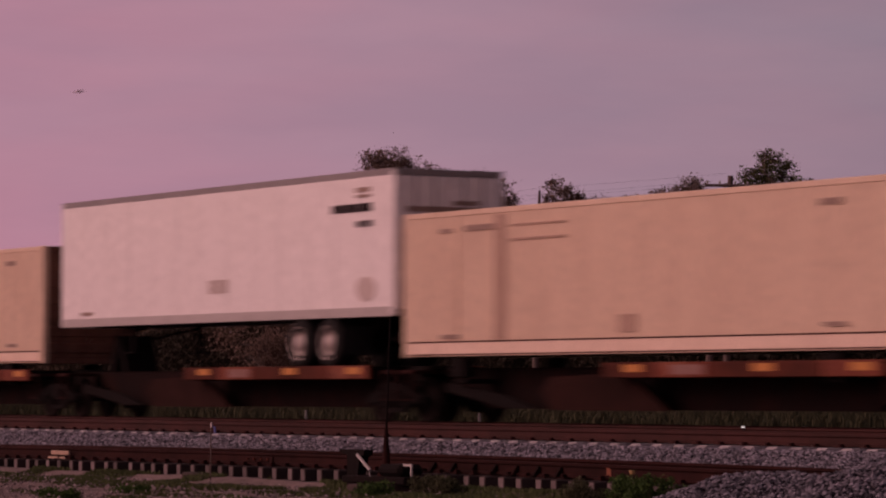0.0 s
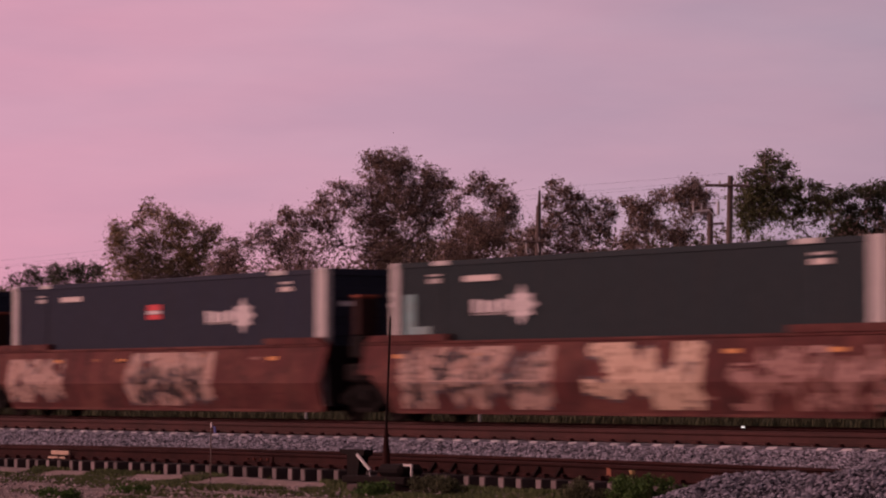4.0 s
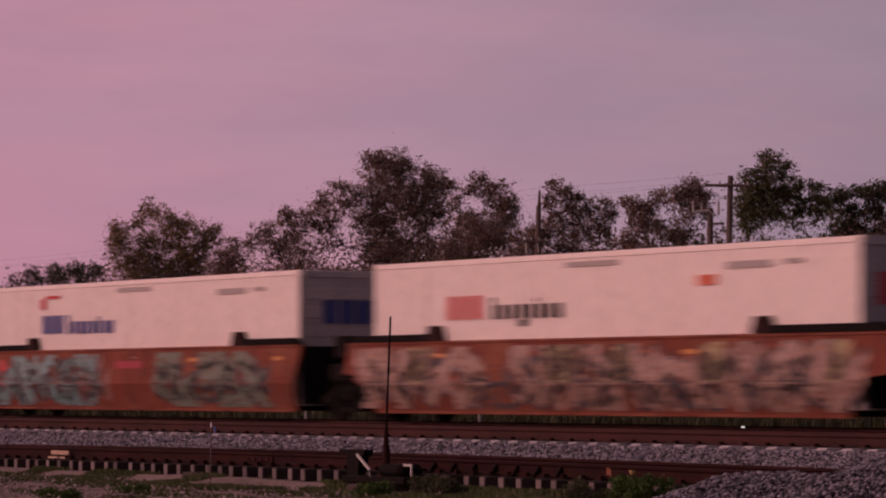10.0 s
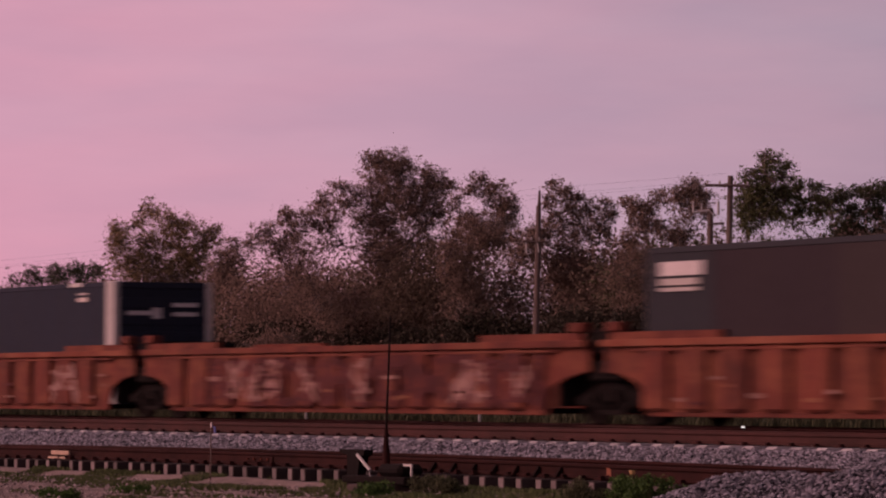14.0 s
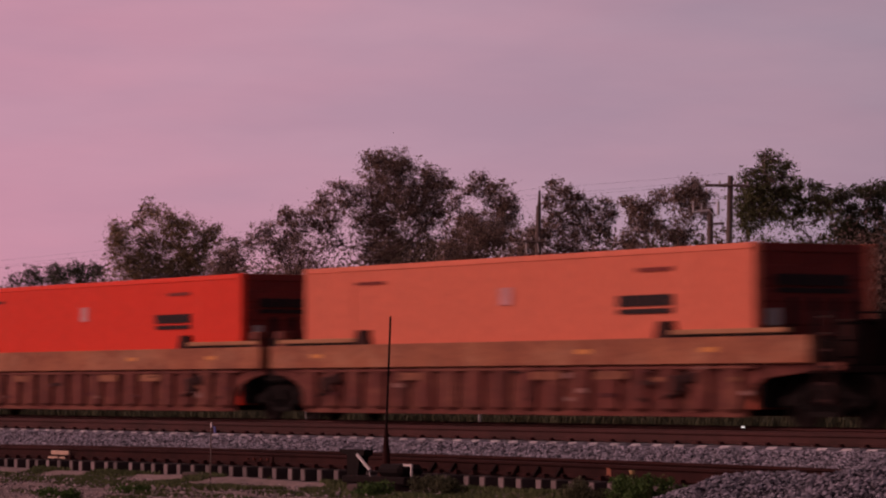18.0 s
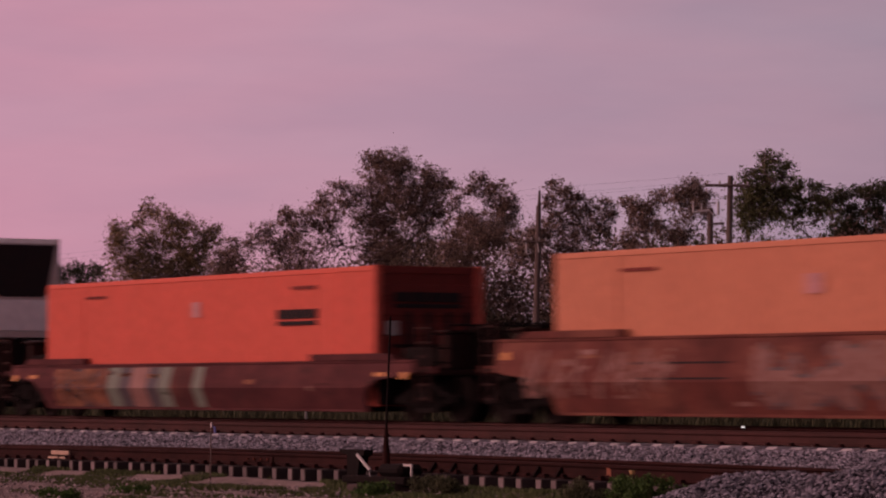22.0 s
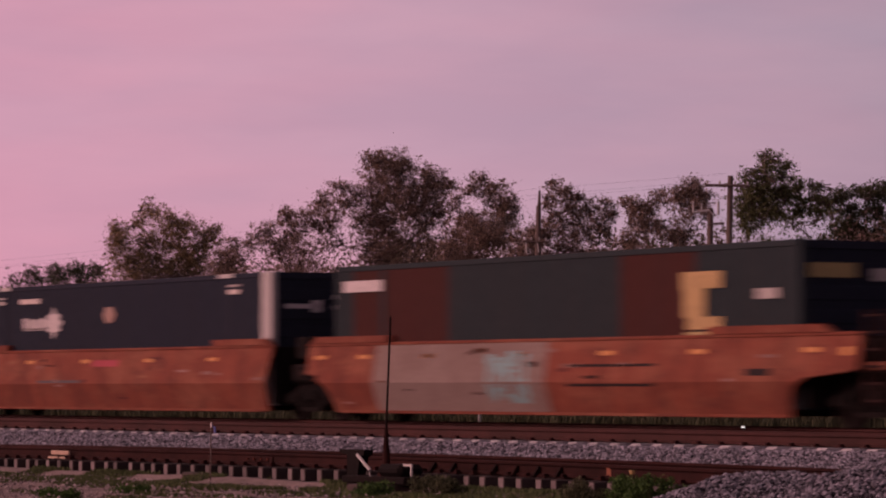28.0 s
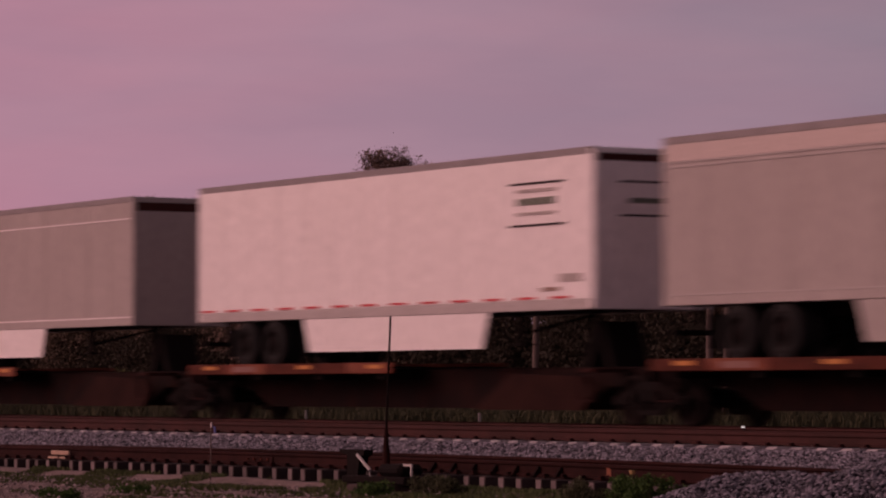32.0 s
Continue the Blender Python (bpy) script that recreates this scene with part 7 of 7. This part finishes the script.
reflectors(w, "smooth", (-8.6, -7.2, -4.2, -1.0, 2.4, 5.6))
plate(w, "smooth", -0.6, 0.8, 1.2, 1.35, CRIMSON)
plate(w, "smooth", -3.6, -1.2, 0.82, 0.88, SPRAY_DARK)
slate_container(-592.6, "nearly black container with pale posts, logo and round sign", SLATE_DARK, -5.06, -0.03)
w = on(well_car("rust-orange articulated well unit under a red container", "smooth", CAR_BRIGHT, front="joint", rear="truck"), -611.7)
reflectors(w, "smooth", (-9.0, -6.4, -3.4, -0.2, 3.0, 6.4))
for b in bars(-5.0, -1.8, 0.82, 0.05, 1, MARK_BLACK, 0) + bars(-5.0, -1.8, 1.12, 0.05, 1, MARK_BLACK, 0) + bars(0.0, 1.2, 0.9, 0.05, 1, MARK_BLACK, 0):
    plate(w, "smooth", *b)
c = on(container("faded crimson container with a pale curved emblem", CRIMSON, doors=CRIMSON), -611.7, 0.32)
decals(c, near=[(-0.9, 0.7, 2.66, 2.76, CRIMSON_PALE), (6.05, 7.8, 2.45, 2.61, CRIMSON_PALE)], yn=-1.299)
up = [(1.2, 1.68), (1.35, 1.9), (2.0, 2.2), (3.0, 2.42), (4.7, 2.52), (4.7, 1.68), (3.9, 1.68), (3.1, 1.8), (2.3, 1.84), (1.7, 1.78)]
lo = [(1.25, 1.56), (1.8, 1.66), (2.5, 1.68), (3.3, 1.6), (4.0, 1.5), (4.7, 1.5), (4.7, 1.2), (2.4, 1.2), (1.9, 1.3), (1.3, 1.4)]
poly(c, up, SIGN_CREAM)
poly(c, lo, SIGN_CREAM)
part("emblem", Form().slab([(3.6, 2.45), (4.68, 2.5), (4.68, 1.7), (3.9, 1.7), (3.65, 1.74)], -1.309, -1.3045), SIGN_YELLOW, c)
part("end_emblem", Form().bar([(-0.95, 2.3), (0.0, 2.5), (0.0, 2.05), (-0.6, 2.1)], 8.078, 8.086), CRIMSON_PALE, c)
# spine cars with trailers at the tail
on(spine_car("rusty spine car carrying a grey trailer", deck=(-8.4, 0.7), edge=(0.99, 1.21), brace=4.2, hitch=6.9, front=True, rear=True), -632.7)
t3 = on(trailer("warm grey semi-trailer with a gold and brown shield sign", GREY_TRAILER, tandem=-5.2, skirt=(-2.2, 3.6, GREY_TRAILER)), -632.7, 1.13)
poly(t3, [(5.52, 3.1), (5.75, 3.22), (6.4, 3.22), (6.64, 3.1), (6.64, 2.4), (6.45, 2.18), (6.08, 2.0), (5.7, 2.18), (5.52, 2.4)], SHIELD_GOLD, name="shield")
part("shield", Form().slab([(5.95, 3.18), (6.58, 3.08), (6.58, 2.82), (5.95, 2.88)], -1.31, -1.3045), BROWN, t3)
part("shield", Form().slab([(5.62, 2.4), (6.2, 2.44), (6.54, 2.4), (6.4, 2.22), (6.08, 2.06), (5.76, 2.22)], -1.31, -1.3045), BROWN, t3)
for z in (3.48, 3.56):
    part("trim_strip", P(-HALF + 0.1, HALF - 0.15, -1.304, -1.295, z, z + 0.025), POST_GREY, t3)
part("trim_strip", P(-HALF + 0.1, HALF - 0.15, -1.304, -1.295, 1.20, 1.225), POST_GREY, t3)
part("upper_panel", P(-HALF + 0.1, HALF - 0.15, -1.3, -1.29, 3.59, 3.89), PALE_TRAILER, t3)
decals(t3, near=[(7.0, 7.55, 1.68, 1.78, GRIME)], end=[(-0.1, 0.4, 3.55, 3.75, BROWN), (-0.8, -0.3, 1.84, 1.89, BROWN), (-0.75, -0.4, 1.42, 1.47, GRIME), (0.0, 0.5, 2.56, 2.6, GRIME), (0.45, 1.0, 1.84, 1.9, MARK_BLACK), (0.5, 0.95, 1.4, 1.83, BROWN), (-1.2, 1.2, 1.03, 1.25, POST_GREY)], yn=-1.299)
on(spine_car("rusty spine car carrying a white trailer", deck=(-8.4, 0.7), edge=(0.99, 1.21), brace=4.2, hitch=6.9, front=False, rear=True), -651.1)
t4 = on(trailer("white semi-trailer with plated sides and a ruled sign panel", WHITE, tandem=-5.2, skirt=(-2.9, 4.1, WHITE)), -651.1, 1.13)
decals(t4, near=[(5.14, 7.09, 3.43, 3.47, MARK_BLACK), (5.14, 7.09, 2.63, 2.67, MARK_BLACK), (5.4, 6.8, 3.28, 3.34, GREY_TRAILER), (5.4, 6.8, 2.85, 2.9, GREY_TRAILER), (6.9, 7.65, 1.55, 1.7, GREY_TRAILER), (6.3, 6.9, 1.39, 1.46, GRIME)] + bars(5.4, 6.8, 3.04, 0.13, 4, SPRAY_GREEN, 0.1) + bars(-7.9, 7.8, 1.24, 0.045, 13, MARK_RED, 0.45),
       end=[(-0.7, 1.0, 3.38, 3.42, MARK_BLACK), (-0.7, 1.0, 2.75, 2.79, MARK_BLACK), (-0.5, 0.9, 3.0, 3.1, SPRAY_GREEN), (-1.2, 1.2, 3.78, 3.92, BROWN), (0.4, 0.9, 1.2, 1.6, BROWN)], yn=-1.299)
on(spine_car("rusty spine car carrying a grey trailer", deck=(-8.4, 0.7), edge=(0.99, 1.21), brace=4.2, hitch=6.9, front=False, rear=True), -669.8)
t5 = on(trailer("warm grey semi-trailer with dark nose", GREY_TRAILER, tandem=-5.2, skirt=(-2.6, 2.9, WHITE)), -670.6, 1.13)
part("trim_strip", P(-HALF + 0.1, HALF - 0.15, -1.304, -1.295, 3.5, 3.53), WHITE, t5)
part("trim_strip", P(-HALF + 0.1, HALF - 0.15, -1.304, -1.295, 1.20, 1.23), WHITE, t5)
decals(t5, end=[(-1.2, 1.2, 3.7, 3.9, BROWN)])


def bird(label):
    """A small bird with spread wings, nose along +x."""
    ob = thing("bird", label, "bird", "birds")
    body = Form()
    for a, c, r0, r1 in ((-0.10, -0.04, 0.012, 0.03), (-0.04, 0.05, 0.03, 0.034), (0.05, 0.10, 0.034, 0.018), (0.10, 0.135, 0.018, 0.004)):
        body.tube((a, 0, 0), (c, 0, 0), r0, r1, n=8, caps=False)
    body.v = [tuple(0.6 * c for c in v) for v in body.v]
    part("body", body, BIRD_GREY, ob, smooth=True)
    for s in (-1, 1):
        part("wing", Form().add([(0.03, s * 0.012, 0.006), (-0.024, s * 0.012, 0.006), (-0.018, s * 0.072, 0.021), (0.036, s * 0.072, 0.024), (-0.036, s * 0.138, 0.018), (0.03, s * 0.012, 0.0108), (-0.024, s * 0.012, 0.0096), (-0.018, s * 0.072, 0.0246), (0.036, s * 0.072, 0.0282)],
                                [(0, 1, 2, 3), (3, 2, 4), (5, 8, 7, 6), (8, 4, 7), (0, 3, 8, 5), (1, 6, 7, 2), (2, 7, 4), (3, 4, 8)]), BIRD_GREY, ob)
    part("tail", Form().add([(-0.054, -0.0072, 0), (-0.054, 0.0072, 0), (-0.108, 0.021, 0.0024), (-0.108, -0.021, 0.0024), (-0.054, 0, 0.006), (-0.108, 0, 0.0072)], [(0, 1, 2, 3), (0, 4, 5, 3), (1, 2, 5, 4), (2, 3, 5), (0, 1, 4)]), BIRD_GREY, ob)
    return ob


BIRDS = [   # seconds, place, heading
    (bird("small pale grey bird gliding past over the train"), [(0, 147, 364, 22, -120.7), (15, 48, 198, 12, -120.7), (27, -33, 62, 5.4, -120.7), (29.2, -47.63, 37.27, 4.98, -120.7), (29.5, -49.63, 33.91, 5.14, -120.7), (29.8, -51.62, 30.59, 5.62, -120.7), (30.0, -52.8, 28.61, 5.93, -120.7), (30.2, -53.92, 26.73, 6.12, -120.7), (30.4, -55.04, 24.85, 6.1, -120.7), (30.6, -56.2, 22.92, 6.15, -120.7), (32, -64.0, 9.8, 7.0, -120.7)]),
    (bird("small pale grey bird turning back over the train"), [(0, -54.75, 25.34, 6.57, 59.3), (0.4, -53.74, 27.03, 7.03, 59.3), (0.6, -53.08, 28.14, 7.12, 59.3), (0.8, -52.4, 29.28, 6.82, 59.3), (0.9, -51.86, 30.18, 6.54, 50), (1.0, -51.44, 30.75, 6.21, 0), (1.1, -51.56, 30.6, 5.92, -70), (1.2, -52.04, 29.89, 5.89, -118), (1.3, -52.7, 28.78, 6.16, -120.7), (1.4, -53.5, 27.44, 6.77, -120.7), (1.6, -55.14, 24.68, 7.57, -120.7), (1.8, -56.7, 22.08, 8.15, -120.7), (4, -74, -7, 9.5, -120.7), (32, -290, -370, 30, -120.7)]),
]


def stencils(w, style, seed):
    """Small worn data blocks, tie-down plates and scuffs along a car's side."""
    rnd = random.Random(seed)
    top = STYLES[style][0]
    for k in range(15):
        x, z = rnd.uniform(-8.0, 8.0), rnd.uniform(0.34, top - 0.2)
        lx, lz = rnd.uniform(0.12, 0.6), rnd.uniform(0.03, 0.10)
        m = rnd.choice((SPRAY_FAINT, CAR_TAN, SPRAY_ROSE, CATCH_BROWN, CAR_MAROON, CAR_MAROON))
        if style in ("ribbed", "tan"):
            part("stencil", P(x, x + lx, -1.487, -1.472, z, min(z + lz, top - 0.5)) if z < top - 0.55 else P(x, x + lx * 0.6, -1.487, -1.472, 0.45, 0.52), m, w)
        else:
            plate(w, style, x, x + lx, z, z + lz, m, "stencil")


for k, (ob, u, z, pitch) in enumerate(list(MOVES)):
    if ob.name.startswith("well_car"):
        stencils(ob, CAR_STYLE[ob.name], 900 + k)


def run(t):
    """Metres that the train has gone by t seconds."""
    return 17.625 * t + 0.2462 * t * t / 30 - 0.1081 * t ** 3 / 900


def motions():
    for ob, u, z, pitch in MOVES:
        walk(ob, [(t, pose(21.02 + u + run(t), TRACK_Y, RAIL_Z + z, 0, -pitch, 0)) for t in range(0, 33, 2)])
    for ob, rows in BIRDS:
        walk(ob, [(t, pose(x, y, z, 0, 0, turn)) for t, x, y, z, turn in rows])


motions()
